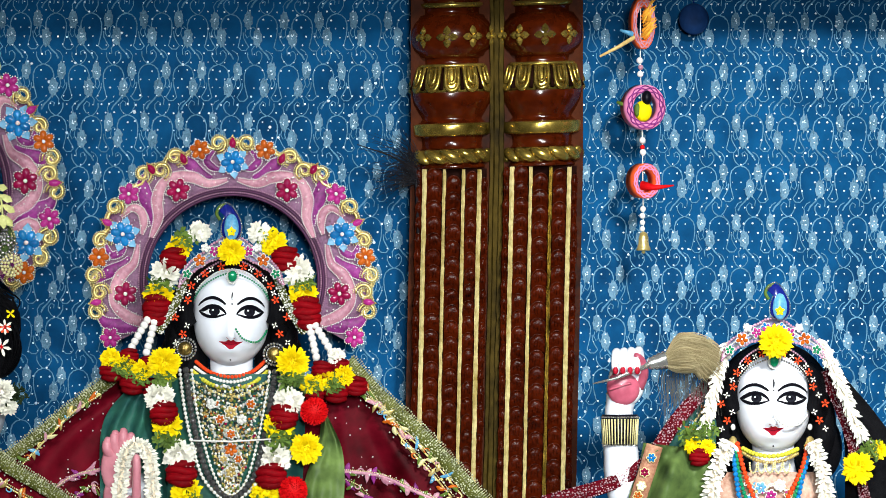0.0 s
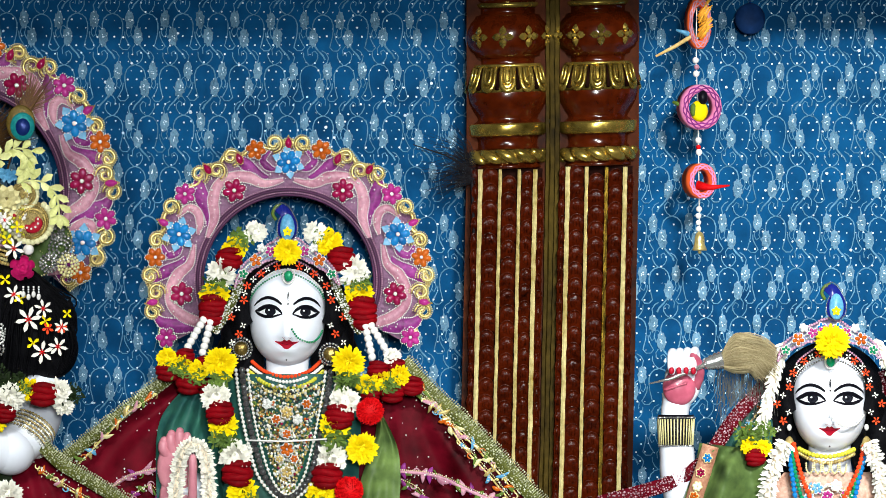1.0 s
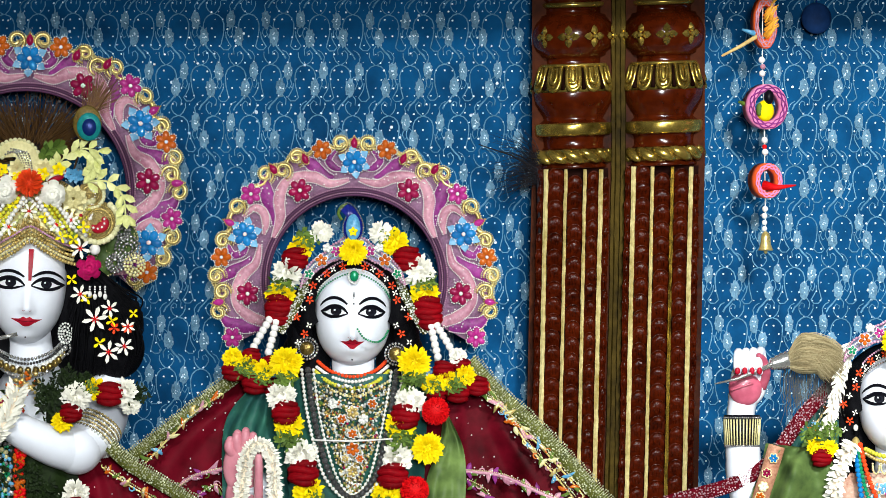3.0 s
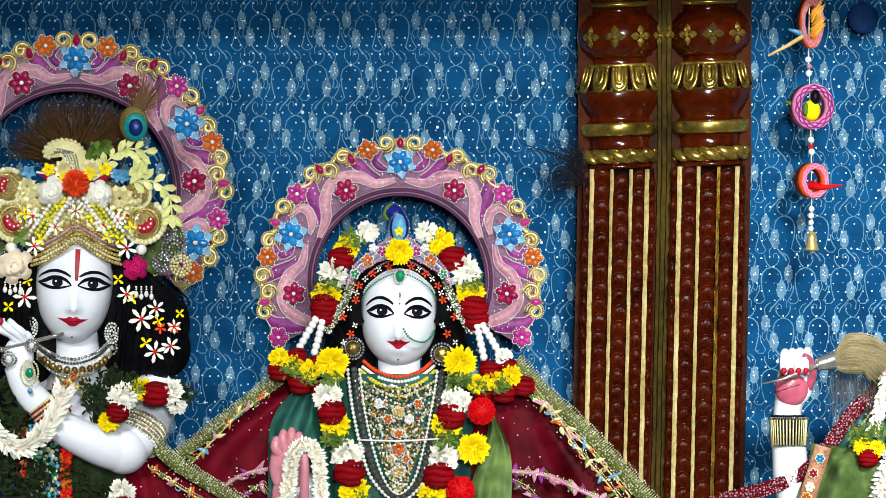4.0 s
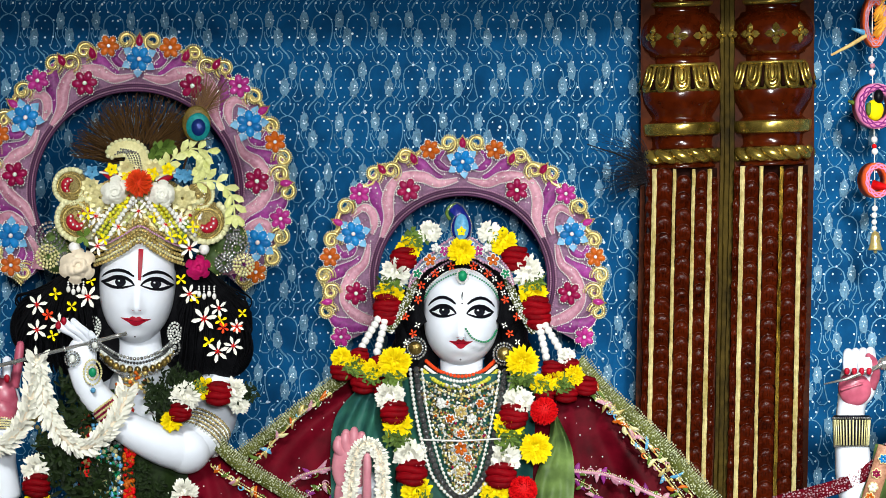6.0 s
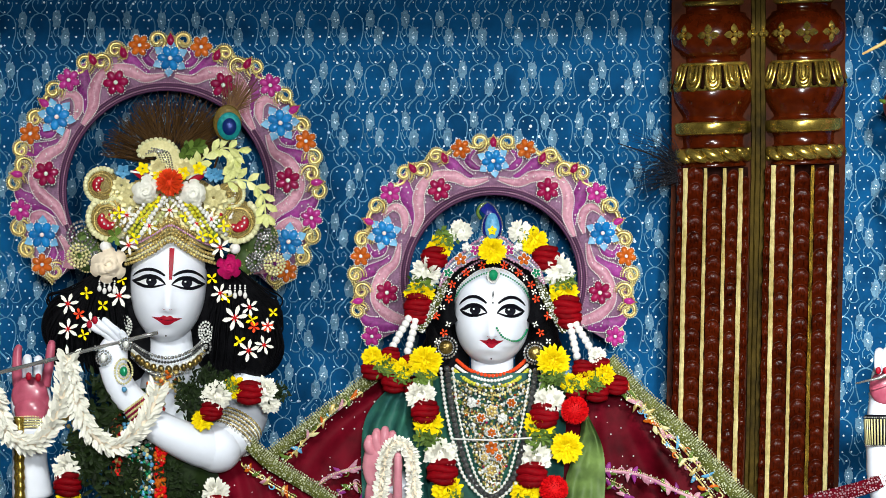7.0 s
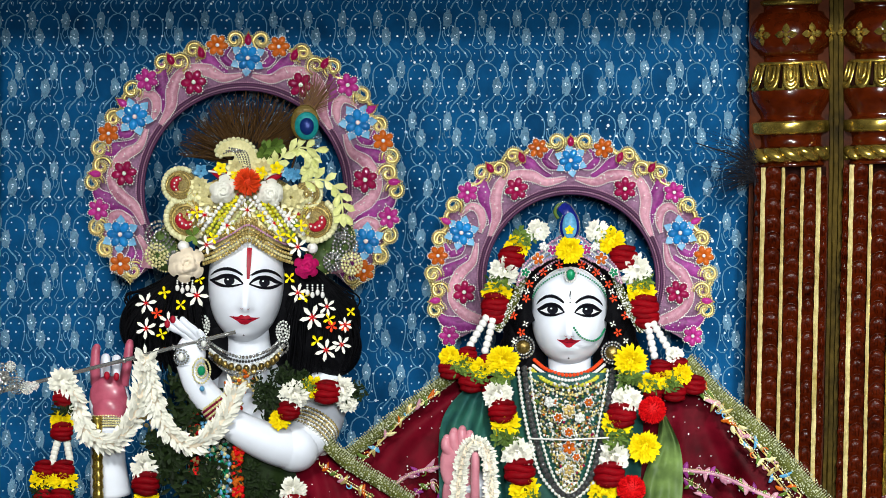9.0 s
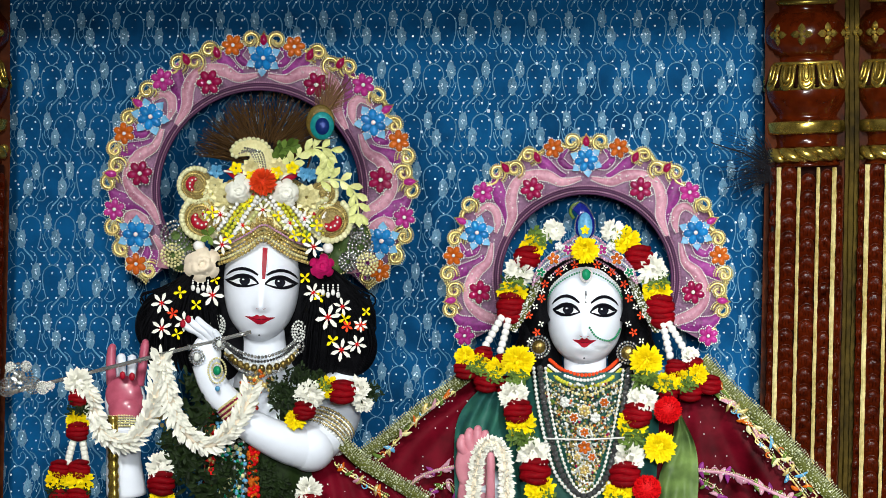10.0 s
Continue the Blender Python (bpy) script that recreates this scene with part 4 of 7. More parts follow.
    flowers = [(0, 213, 21, BLUE_GEM, SKY, "sky blue star flower with gem petals"), (14, 243, 18, ORANGE, None, "orange gem flower"),
               (31, 188, 21, RUBY, None, "ruby gem flower"), (50, 243, 19, MAGENTA, None, "magenta gem flower"),
               (67, 213, 22, BLUE_GEM, SKY, "sky blue star flower with gem petals"), (80, 243, 18, ORANGE, None, "orange gem flower"),
               (97, 192, 21, RUBY, None, "ruby gem flower"), (115, 242, 18, MAGENTA, None, "magenta gem flower"), (129, 212, 22, BLUE_GEM, SKY, "sky blue star flower with gem petals"), (142, 236, 18, ORANGE, None, "orange gem flower")]
    for a, r, size, mat, under, lab in flowers:
        if a > below + 1:
            continue
        for s in ((1,) if a == 0 else (-1, 1)):
            gem_flower(root, pt(s * a, r, -13), size * k * 1.0, mat, PEARL, rnd.uniform(0, 1), label=lab, under=under)
    scrolls = [(25, 246), (33, 236), (40, 250), (88, 249), (95, 238), (103, 250), (73, 247), (58, 249), (6, 249), (123, 250), (133, 248), (148, 222)]
    for a, r in scrolls:
        if a > below:
            continue
        for s in (-1, 1):
            v = pt(s * a, r, -10)
            turn0 = radians(90 - s * a) + s * 1.5
            g = Geo()
            tube(g, spiral(v[0], v[2], 3.5, 16 * k, turn0, s * 1.3, 26, v[1]), [3.0 * k * (0.55 + 0.45 * math.sin(math.pi * i / 26)) for i in range(27)], 7)
            ob = part("gold_scroll", g, GOLD, root, "curled gold scroll")
            bd = Geo()
            bead_row(bd, spiral(v[0], v[2], 1, 11.5 * k, turn0, s * 1.3, 26, v[1] - 2), 1.2, 3.0, 5, 3)
            bead_row(bd, spiral(v[0], v[2], 7, 20.5 * k, turn0, s * 1.3, 26, v[1] - 2), 1.5, 3.6, 5, 3)
            part("bead_outline", bd, GOLD_PALE, ob)
    for a in (-99, -65, -36, -22, 0, 22, 36, 65, 99):
        v = pt(a, 247 if abs(a) != 22 else 236, -10)
        g = Geo()
        out = []
        ca = radians(a * close + tilt)
        for i in range(14):
            b = 2 * math.pi * i / 14
            u, w = 10.5 * k * math.cos(b) + (4 * k if i == 0 else 0), 7 * k * math.sin(b)
            out.append((v[0] + u * math.sin(ca) + w * math.cos(ca), v[2] + u * math.cos(ca) - w * math.sin(ca)))
        slab(g, out, v[1] - 5, v[1] + 12, 0.25)
        ob = part("drop_stone", g, MAGENTA if a % 2 else RUBY, root, "dark red drop stone in gold beads")
        bd = Geo()
        bead_row(bd, [(o[0], v[1] - 3, o[1]) for o in out + out[:1]], 1.7, 3.8, 5, 3)
        part("bead_outline", bd, GOLD, ob)
    # spangles scattered over the velvet
    g = Geo()
    for _ in range(230):
        a, r = rnd.uniform(-below, below), rnd.uniform(176, 238)
        v = pt(a, r, -12)
        ball(g, v[0], v[1], v[2], rnd.uniform(0.9, 1.9), seg=5, rings=3)
    part("spangle", g, PEARL, root, "scattered bright spangles", kind="stuff")
    return root


halo(-62, -56, 250, 152, 0, "pink and purple embroidered halo with gem flowers", 118, 1)
halo(-642, 101, 274, 180, 1.6, "large pink and purple embroidered halo with gem flowers", 152, 2, 0.86)
# ---- flowers and garlands ----
def clump(g, kind, p, d, q, r, rnd, slot=0):
    """One knot of a garland: W white, Y yellow, R red, G leaves."""
    if kind == "W":
        ball(g, p, d, q, r * 0.6, seg=8, rings=5, slot=slot)
        for i in range(95):
            v = Vector((rnd.gauss(0, 1), -abs(rnd.gauss(0, 0.8)) + 0.15, rnd.gauss(0, 1))).normalized()
            a = Vector((p, d, q)) + v * r * 0.45
            b = Vector((p, d, q)) + v * r * rnd.uniform(0.9, 1.18)
            petal(g, a, b, r * rnd.uniform(0.22, 0.32), 0.5, slot, rnd.uniform(-0.2, 0.1))
    elif kind == "Y":
        pom(g, p, d, q, r, rnd, 80, 0.5, slot, 0.7)
    elif kind == "R":
        ball(g, p, d, q, r * 0.92, r * 0.72, r * 0.72, 14, 10, slot)
        for i in range(4):
            z = q + r * (-0.54 + 0.36 * i) + rnd.uniform(-0.05, 0.05) * r
            w = r * (0.86 - 0.2 * abs(i - 1.5) / 1.5)
            lean = rnd.uniform(-0.14, 0.14)
            pts = [(p + w * math.cos(t), d - 0.16 * r - 0.5 * w * math.sin(t), z + lean * w * math.cos(t) + 0.05 * r * math.sin(3 * t + i)) for t in [math.pi * k / 10 for k in range(11)]]
            tube(g, pts, [r * 0.25 * (0.7 + 0.35 * math.sin(math.pi * k / 10)) for k in range(11)], 9, slot)
    elif kind in ("G", "D"):
        fine = 0.62 if kind == "D" else 0.8
        for i in range(130 if kind == "D" else 95):
            v = Vector((max(-0.8, min(0.8, rnd.gauss(0, 0.45))), -min(0.8, abs(rnd.gauss(0, 0.4))), max(-0.7, min(0.7, rnd.gauss(0, 0.36)))))
            o = Vector((p, d, q)) + v * r * 0.8
            leaf(g, o[0], o[1], o[2], rnd.uniform(0, 2 * math.pi), r * rnd.uniform(0.4, 0.75) * fine, r * rnd.uniform(0.16, 0.3) * fine, rnd, slot)


CLUMP = {"W": (PETAL_WHITE, "white_knot"), "Y": (PETAL_YELLOW, "yellow_knot"), "R": (PETAL_RED, "red_knot"), "G": (LEAF, "leaf_knot"), "D": (LEAF_DARK, "leaf_knot")}


def garland(label, knots, seed, group="flower garlands", cord=True):
    """knots: (kind, p, d, q, r)."""
    rnd = random.Random(seed)
    lo = min(knots, key=lambda k: k[3])
    root = thing("garland", lo[1], lo[2], lo[3], label, "garland", group)
    for kind, p, d, q, r in knots:
        g = Geo()
        clump(g, kind, p, d, q, r, rnd)
        part(CLUMP[kind][1], g, CLUMP[kind][0], root)
    if cord and len(knots) > 2:
        g = Geo()
        tube(g, curve([(k[1], k[2] + k[4] * 0.3, k[3]) for k in knots], 4), 4, 6)
        part("cord", g, LEAF_DARK, root)
    return root


def petal_rope(label, path, r, seed, mat=PETAL_WHITE, dense=1.0, group="tuberose garlands", slant=0.7, name="garland"):
    """A rope of narrow buds pointing along the path and outwards."""
    rnd = random.Random(seed)
    pts = curve(path, 8)
    low = min(pts, key=lambda v: v[2])
    root = thing(name, low[0], low[1], low[2], label, "garland", group)
    g = Geo()
    pp = spaced(pts, 6.5 / dense)
    for i, c in enumerate(pp):
        t = (pp[min(i + 1, len(pp) - 1)] - pp[max(i - 1, 0)]).normalized()
        s = t.cross(Vector((0, 1, 0))).normalized()
        for k in range(7):
            a = 2 * math.pi * (k + rnd.random()) / 7
            out = s * math.cos(a) + Vector((0, -1, 0)) * math.sin(a)
            b = c + t * r * slant * rnd.uniform(0.6, 1.6) + out * r * rnd.uniform(0.75, 1.15)
            petal(g, c + out * r * 0.15, b, r * rnd.uniform(0.26, 0.4), 0.5, 0, rnd.uniform(-0.15, 0.15))
    part("bud", g, mat, root, kind="stuff")
    g = Geo()
    tube(g, pts, r * 0.35, 6)
    part("cord", g, PETAL_CREAM, root)
    return root


def rose(p, d, q, r, mat, label, seed, cat="rose"):
    rnd = random.Random(seed)
    root = thing("rose", p, d, q - r, label, cat)
    g = Geo()
    ball(g, p, d - r * 0.3, q, r * 0.34, r * 0.36, r * 0.34, 10, 6)
    part("bud", g, mat, root)
    for lay in range(4):
        n = 3 + lay
        rr = r * (0.46 + 0.2 * lay)
        for i in range(n):
            a = 2 * math.pi * (i + 0.5 * (lay % 2)) / n + rnd.uniform(-0.35, 0.35)
            rim = rr * rnd.uniform(0.86, 1.1)
            g = Geo()
            vs, fs = [], []
            for u in range(5):
                t = u / 4
                for w in range(7):
                    b = a + (w / 6 - 0.5) * (2.1 - 0.2 * lay) * (0.55 + 0.45 * math.sin(math.pi * min(1, t + 0.25)))
                    rad = rim * (0.3 + 0.7 * t) * (1 - 0.10 * (2 * w / 6 - 1) ** 2 * t)
                    up = r * (0.62 - 0.15 * lay) + r * 0.16 * math.sin(math.pi * t) - r * 0.14 * t * t * lay + rnd.uniform(-0.02, 0.02) * r
                    vs.append((p + rad * math.cos(b), d - up, q + rad * math.sin(b)))
            for u in range(4):
                for w in range(6):
                    k = u * 7 + w
                    fs.append((k, k + 1, k + 8, k + 7))
            g.add(vs, fs)
            part("rose_petal", g, mat, root)
    return root


def pom_flower(p, d, q, r, mat, label, seed, n=150, flat=0.6, size=0.36, name="flower_head"):
    g = Geo()
    pom(g, p, d, q, r, random.Random(seed), n, size, 0, flat, 0.66 if n < 240 else 0.9)
    return whole(name, g, mat, label, "flower", "loose flower heads")


def star_flower(parent, p, d, q, r, rnd, mat=PETAL_WHITE, heart=POM_RED, n=6, name="star_flower"):
    g = Geo()
    bloom(g, p, d, q, r, n, 0.33 if n == 6 else 0.45, 1, 0.15, rnd.uniform(0, 1))
    ob = part(name, g, mat, parent)
    g = Geo()
    bloom(g, p, d - r * 0.1, q, r * 0.3, n, 0.3, 1, 0.2, rnd.uniform(0, 1))
    ball(g, p, d - r * 0.12, q, r * 0.12, seg=6, rings=4)
    part("heart", g, heart, ob)


def bead_string(label, path, r, mat, step=None, group="necklaces", cat="necklace", name="necklace", seg=8, rings=6):
    """A string of beads, each its own part on one shared mesh, on a thin thread."""
    pts = curve(path, 10)
    low = min(pts, key=lambda v: v[2])
    root = thing(name, low[0], low[1], low[2], label, cat, group)
    base = Vector(root.location)
    g = Geo()
    tube(g, pts, r * 0.3, 5)
    part("thread", g, PETAL_CREAM, root)
    g = Geo()
    ball(g, 0, 0, 0, r / 1000, seg=seg, rings=rings)
    me = mesh_of("bead", g, [mat], Vector((0, 0, 0)), True, True)
    for v in spaced(pts, step or r * 2.05):
        ob = new("bead", me)
        ob.parent = root
        ob.location = Vector(at(*v)) - base
    return root
# ---- the flute player: wig, crown, jewels, garlands ----
def flute_player_wig():
    rnd = random.Random(11)
    root = thing("wig", -640, -20, -240, "black wig with white and yellow star flowers", "wig")
    g = Geo()
    for p, d, q, a, b, c in ((-638, -10, 0, 92, 80, 90), (-580, -35, -80, 45, 45, 85), (-545, -40, -122, 56, 48, 62), (-505, -45, -152, 66, 50, 72), (-482, -45, -176, 50, 45, 54), (-540, -30, -170, 60, 40, 58),
                             (-705, -35, -85, 40, 42, 80), (-760, -40, -110, 60, 46, 62), (-805, -40, -140, 60, 46, 62), (-740, -30, -170, 58, 40, 60), (-700, -25, -170, 40, 40, 70)):
        ball(g, p, d, q, a, b, c, 22, 16)
    part("hair_mass", g, HAIR, root)
    g = Geo()
    for i in range(520):
        s = rnd.choice((-1, 1))
        x0 = s * rnd.uniform(55, 80)
        x1 = s * rnd.uniform(75, 215 if s < 0 else 205)
        z1 = -rnd.uniform(110, 225)
        zz = rnd.uniform(-10, 10)
        pts = curve([(-640 + x0, -85, -10 + zz), (-640 + (x0 + x1) / 2 + s * 18, -92 - rnd.uniform(0, 10), -70 + zz), (-640 + x1, -88 - rnd.uniform(0, 10), z1 * 0.75), (-640 + x1 * 0.93, -70, z1)], 4)
        tube(g, pts, 1.5, 4, cap=False)
    part("hair_strand", g, HAIR, root, kind="stuff")
    for x, y, r in ((285, 537, 20), (285, 582, 20), (376, 523, 22), (582, 562, 24), (608, 543, 17), (606, 620, 21), (634, 610, 18), (325, 570, 19), (556, 518, 18), (640, 575, 14)):
        star_flower(root, x - 1102, -108, 438 - y, r, rnd)
    for x, y, r in ((318, 518, 12), (347, 540, 12), (541, 492, 12), (567, 525, 12), (590, 604, 13), (612, 565, 12), (313, 592, 11), (381, 495, 10), (650, 552, 10)):
        star_flower(root, x - 1102, -106, 438 - y, r, rnd, PETAL_YELLOW, PETAL_YELLOW, 4, "yellow_blossom")
    for x, y, r in ((305, 555, 11), (616, 578, 11), (640, 577, 11)):
        star_flower(root, x - 1102, -107, 438 - y, r, rnd, POM_ORANGE, POM_RED, 5, "orange_blossom")


def scroll_ornament(parent, p, d, q, r, s, a0, red=True):
    """A snail-like lace ornament: scalloped rim, bead rows and a red heart."""
    g = Geo()
    ring = arc(p, q, r, 0, 360, 36, d)
    slab(g, [(v[0], v[2]) for v in ring[:-1]], d - 4, d + 6, 0.1)
    ob = part("scroll_plate", g, LACE_GOLD, parent)
    g = Geo()
    for i in range(26):
        a = a0 + s * 2 * math.pi * 0.86 * i / 25
        ball(g, p + r * math.cos(a), d - 4, q + r * math.sin(a), r * 0.16, r * 0.12, r * 0.16, 8, 6)
    part("scallop", g, LIME_LACE, ob, "lime-cream scalloped rim", kind="stuff")
    g = Geo()
    for k, mat in ((0.8, 0), (0.62, 0), (0.46, 0)):
        bead_row(g, arc(p, q, r * k, 0, 360, 40, d - 6), r * 0.045, r * 0.1, 5, 4)
    tube(g, spiral(p, q, r * 0.1, r * 0.85, a0, s * 1.4, 30, d - 6), r * 0.05, 5)
    part("bead_ring", g, GOLD, ob)
    if red:
        g = Geo()
        tube(g, curve([(p + r * 0.36 * math.cos(a0 + s * t), d - 6, q + r * 0.36 * math.sin(a0 + s * t)) for t in (0.3, 1.0, 1.8, 2.6, 3.4)], 5), [r * (0.07 + 0.2 * math.sin(math.pi * i / 20)) for i in range(21)], 8, flat=0.4)
        part("red_heart", g, PAINT_RED, ob)
    g = Geo()
    for k in range(5):
        ball(g, p + r * 0.36 * math.cos(a0 + s * (0.6 + 0.6 * k)), d - 10, q + r * 0.36 * math.sin(a0 + s * (0.6 + 0.6 * k)), r * 0.06, seg=7, rings=5)
    part("pearl", g, PEARL, ob)
    return ob


def leaf_spray(parent, pts, d, size, mat=LEAF_CREAM, n=9, seed=1):
    rnd = random.Random(seed)
    c = curve([(x, d, z) for x, z in pts], 8)
    g = Geo()
    tube(g, c, 2, 5)
    cc = spaced(c, sum((b - a).length for a, b in zip(c, c[1:])) / n)
    for i, v in enumerate(cc):
        t = cc[min(i + 1, len(cc) - 1)] - cc[max(i - 1, 0)]
        a = math.atan2(t[2], t[0])
        for s in (-1, 1):
            leaf(g, v[0], v[1] - 3, v[2], a + s * rnd.uniform(0.55, 0.9), size * rnd.uniform(0.8, 1.1), size * 0.5, rnd)
    leaf(g, c[-1][0], c[-1][1] - 3, c[-1][2], math.atan2(t[2], t[0]), size, size * 0.5, rnd)
    return part("leaf_spray", g, mat, parent, "spray of pale gold leaves")


def flute_player_crown():
    rnd = random.Random(21)
    root = thing("crown", -638, -60, -20, "ornate gold crown with cream scrolls, roses, bead swags and small flowers", "crown")
    px = lambda x: x - 784
    pz = lambda y: 441 - y
    g = Geo()
    ball(g, -636, -40, 48, 108, 92, 82, 26, 16)
    part("turban", g, GOLD_PALE, root, "pale gold beaded turban")
    g = Geo()
    for _ in range(900):
        a, b = rnd.uniform(0, math.pi), rnd.uniform(-0.2, 1.35)
        ball(g, -636 + 109 * math.cos(a) * math.cos(b), -40 - 93 * math.sin(a) * math.cos(b), 48 + 83 * math.sin(b) * rnd.choice((1, 1, -0.5)), rnd.uniform(1.6, 3.4), seg=5, rings=4)
    part("turban_bead", g, GOLD, root, kind="stuff")
    # side puffs of green silk
    for x, z, a, b in ((300, 432, 28, 40), (280, 458, 28, 32), (2, 445, 28, 40), (322, 425, 18, 28)):
        g = Geo()
        n, m = 24, 14
        vs, fs = [], []
        for i in range(m + 1):
            th = math.pi * i / m
            for j in range(n):
                ph = 2 * math.pi * j / n
                k = 1 + 0.13 * math.sin(ph * 9 + th * 4) * math.sin(th)
                vs.append((px(x) + a * k * math.sin(th) * math.cos(ph), -40 + 24 * k * math.sin(th) * math.sin(ph), pz(z) + b * math.cos(th)))
        for i in range(m):
            for j in range(n):
                q, r = i * n + j, i * n + (j + 1) % n
                fs.append((q, q + n, r + n, r))
        g.add(vs, fs)
        ob = part("silk_puff", g, GREEN_SILK, root, "puffed green silk with gold edging")
        bd = Geo()
        for k in (0.98, 0.72, 0.45):
            bead_row(bd, arc(px(x), pz(z), a * k, 0, 360, 30, -48 - 20 * (1 - k), b * k), 2.0, 5, 5, 4)
        part("puff_edging", bd, GOLD_PALE, ob)
    for x, z, r, s, a0 in ((40, 388, 37, 1, 2.2), (268, 392, 37, -1, 0.9), (28, 330, 30, 1, 1.0), (256, 345, 24, -1, 2.0), (70, 352, 26, 1, 2.0), (222, 360, 26, -1, 1.0)):
        scroll_ornament(root, px(x), -112, pz(z), r, s, a0, r > 28)
    # tall paisley in the middle
    out = curve([(px(x), pz(y), 0) for x, y in ((150, 318), (122, 300), (128, 280), (112, 272), (98, 280), (92, 268), (104, 254), (128, 248), (152, 256), (168, 280), (172, 302))], 5, True)
    g = Geo()
    slab(g, [(v[0], v[1]) for v in out], -122, -112, 0.06)
    pa = part("paisley", g, GOLD_PALE, root, "tall cream paisley with bead rows")
    g = Geo()
    bead_row(g, [(v[0], -119, v[1]) for v in out], 4.2, 8, 7, 5)
    part("scallop", g, LIME_LACE, pa, kind="stuff")
    g = Geo()
    for k in (-12, -7, -2, 3, 8):
        bead_row(g, curve([(px(118 + k), -124, pz(262 + abs(k))), (px(138 + k), -124, pz(272)), (px(148 + k * 0.8), -124, pz(306))], 6), 2, 4.4, 6, 4)
    part("bead_trim", g, SILVER, pa)
    for pts, size, s in ((((190, 305), (210, 280), (240, 264), (268, 268)), 26, 1), (((250, 322), (285, 322), (312, 345), (318, 380)), 26, 2), (((168, 285), (185, 265), (196, 262)), 20, 3), (((262, 270), (262, 290), (255, 306)), 22, 4)):
        leaf_spray(root, [(px(x), pz(y)) for x, y in pts], -118, size, LEAF_CREAM if s != 3 else LEAF, 6, s)
    for x, y, r in ((80, 350, 26), (226, 352, 26), (128, 300, 20), (176, 300, 20), (62, 330, 18)):
        g = Geo()
        bloom(g, px(x), -122, pz(y), r, 9, 0.5, 2, 0.35, x)
        part("gold_blossom", g, GOLD_PALE, root, "gold filigree blossom")
    for x, y in ((65, 305), (222, 310), (232, 312)):
        g = Geo()
        bloom(g, px(x), -126, pz(y), 14, 5, 0.6, 2, 0.4, x)
        part("blue_blossom", g, SKY, root, "small sky blue blossom")
    for x, y in ((100, 300), (128, 315), (172, 308), (200, 300), (115, 410), (190, 375)):
        g = Geo()
        bloom(g, px(x), -128, pz(y), 13, 5, 0.6, 2, 0.4, x)
        part("yellow_blossom", g, PETAL_YELLOW, root)
    # forehead bands and swags
    for k, mat, r in ((0, GOLD, 3.6), (7, GOLD_PALE, 3.0), (14, GOLD, 3.4), (22, GOLD, 2.6), (30, PEARL_PINK, 2.4), (37, GOLD, 3.0)):
        g = Geo()
        pts = curve([(px(70), -105, pz(470 - k)), (px(92), -128, pz(462 - k)), (px(122), -146, pz(446 - k)), (px(149), -152, pz(428 - k * 0.9)), (px(176), -146, pz(444 - k)), (px(204), -128, pz(460 - k)), (px(228), -105, pz(468 - k))], 8)
        bead_row(g, pts, r, r * 2.0, 7, 5)
        part("forehead_band", g, mat, root, "beaded gold forehead band")
    for x0, y0, x1, y1, sag, mat, r in ((148, 352, 60, 400, 12, PEARL, 3.6), (148, 352, 240, 405, 12, PEARL, 3.6), (150, 360, 75, 420, 16, LEAF_CREAM, 4), (150, 360, 235, 425, 16, LEAF_CREAM, 4), (120, 372, 85, 432, 4, PEARL, 4), (180, 372, 216, 432, 4, PEARL, 4), (196, 366, 250, 420, -6, PEARL, 4), (104, 366, 50, 420, -6, GOLD, 3.2), (150, 378, 120, 430, 3, GOLD, 3.2), (150, 378, 180, 430, 3, GOLD, 3.2)):
        g = Geo()
        mx, my = (x0 + x1) / 2, (y0 + y1) / 2 + sag
        bead_row(g, curve([(px(x0), -138, pz(y0)), (px(mx), -146, pz(my)), (px(x1), -122, pz(y1))], 10), r, r * 2, 7, 5)
        part("bead_swag", g, mat, root, "hanging bead swag", kind="stuff")
    for mat, n in ((GOLD, 110), (LIME_BEAD, 70), (PEARL, 110), (PAINT_RED, 30)):
        g = Geo()
        for _ in range(n):
            x, y = rnd.uniform(40, 260), rnd.uniform(345, 425)
            ball(g, px(x), -128 + abs(x - 150) * 0.12, pz(y), rnd.uniform(2, 4), seg=6, rings=4)
        part("small_bead", g, mat, root, kind="stuff")
    # strings of pearls and lime beads slanting down from the roses
    for s in (-1, 1):
        for k, (mat, r) in enumerate(((PEARL, 4.2), (LIME_BEAD, 4.0), (LIME_BEAD, 3.8), (PEARL, 4.0))):
            g = Geo()
            bead_row(g, curve([(px(150 + s * (12 + 9 * k)), -146, pz(352)), (px(150 + s * (34 + 10 * k)), -150, pz(386)), (px(150 + s * (58 + 9 * k)), -140, pz(426 - 4 * k))], 8), r, r * 2.0, 8, 6)
            part("bead_string", g, mat, root, "slanting bead string", kind="stuff")
        # red wings with a pale cord beside the paisley
        g = Geo()
        slab(g, [(px(150 + s * 26), pz(318)), (px(150 + s * 40), pz(304)), (px(150 + s * 62), pz(300)), (px(150 + s * 70), pz(306)), (px(150 + s * 56), pz(318)), (px(150 + s * 40), pz(326))], -120, -112, 0.1)
        wing = part("red_wing", g, PAINT_RED, root, "red satin wing with a pale cord")
        g = Geo()
        tube(g, curve([(px(150 + s * 28), -123, pz(320)), (px(150 + s * 44), -123, pz(310)), (px(150 + s * 72), -123, pz(305))], 6), 2.0, 6)
        part("cord", g, PEARL, wing)
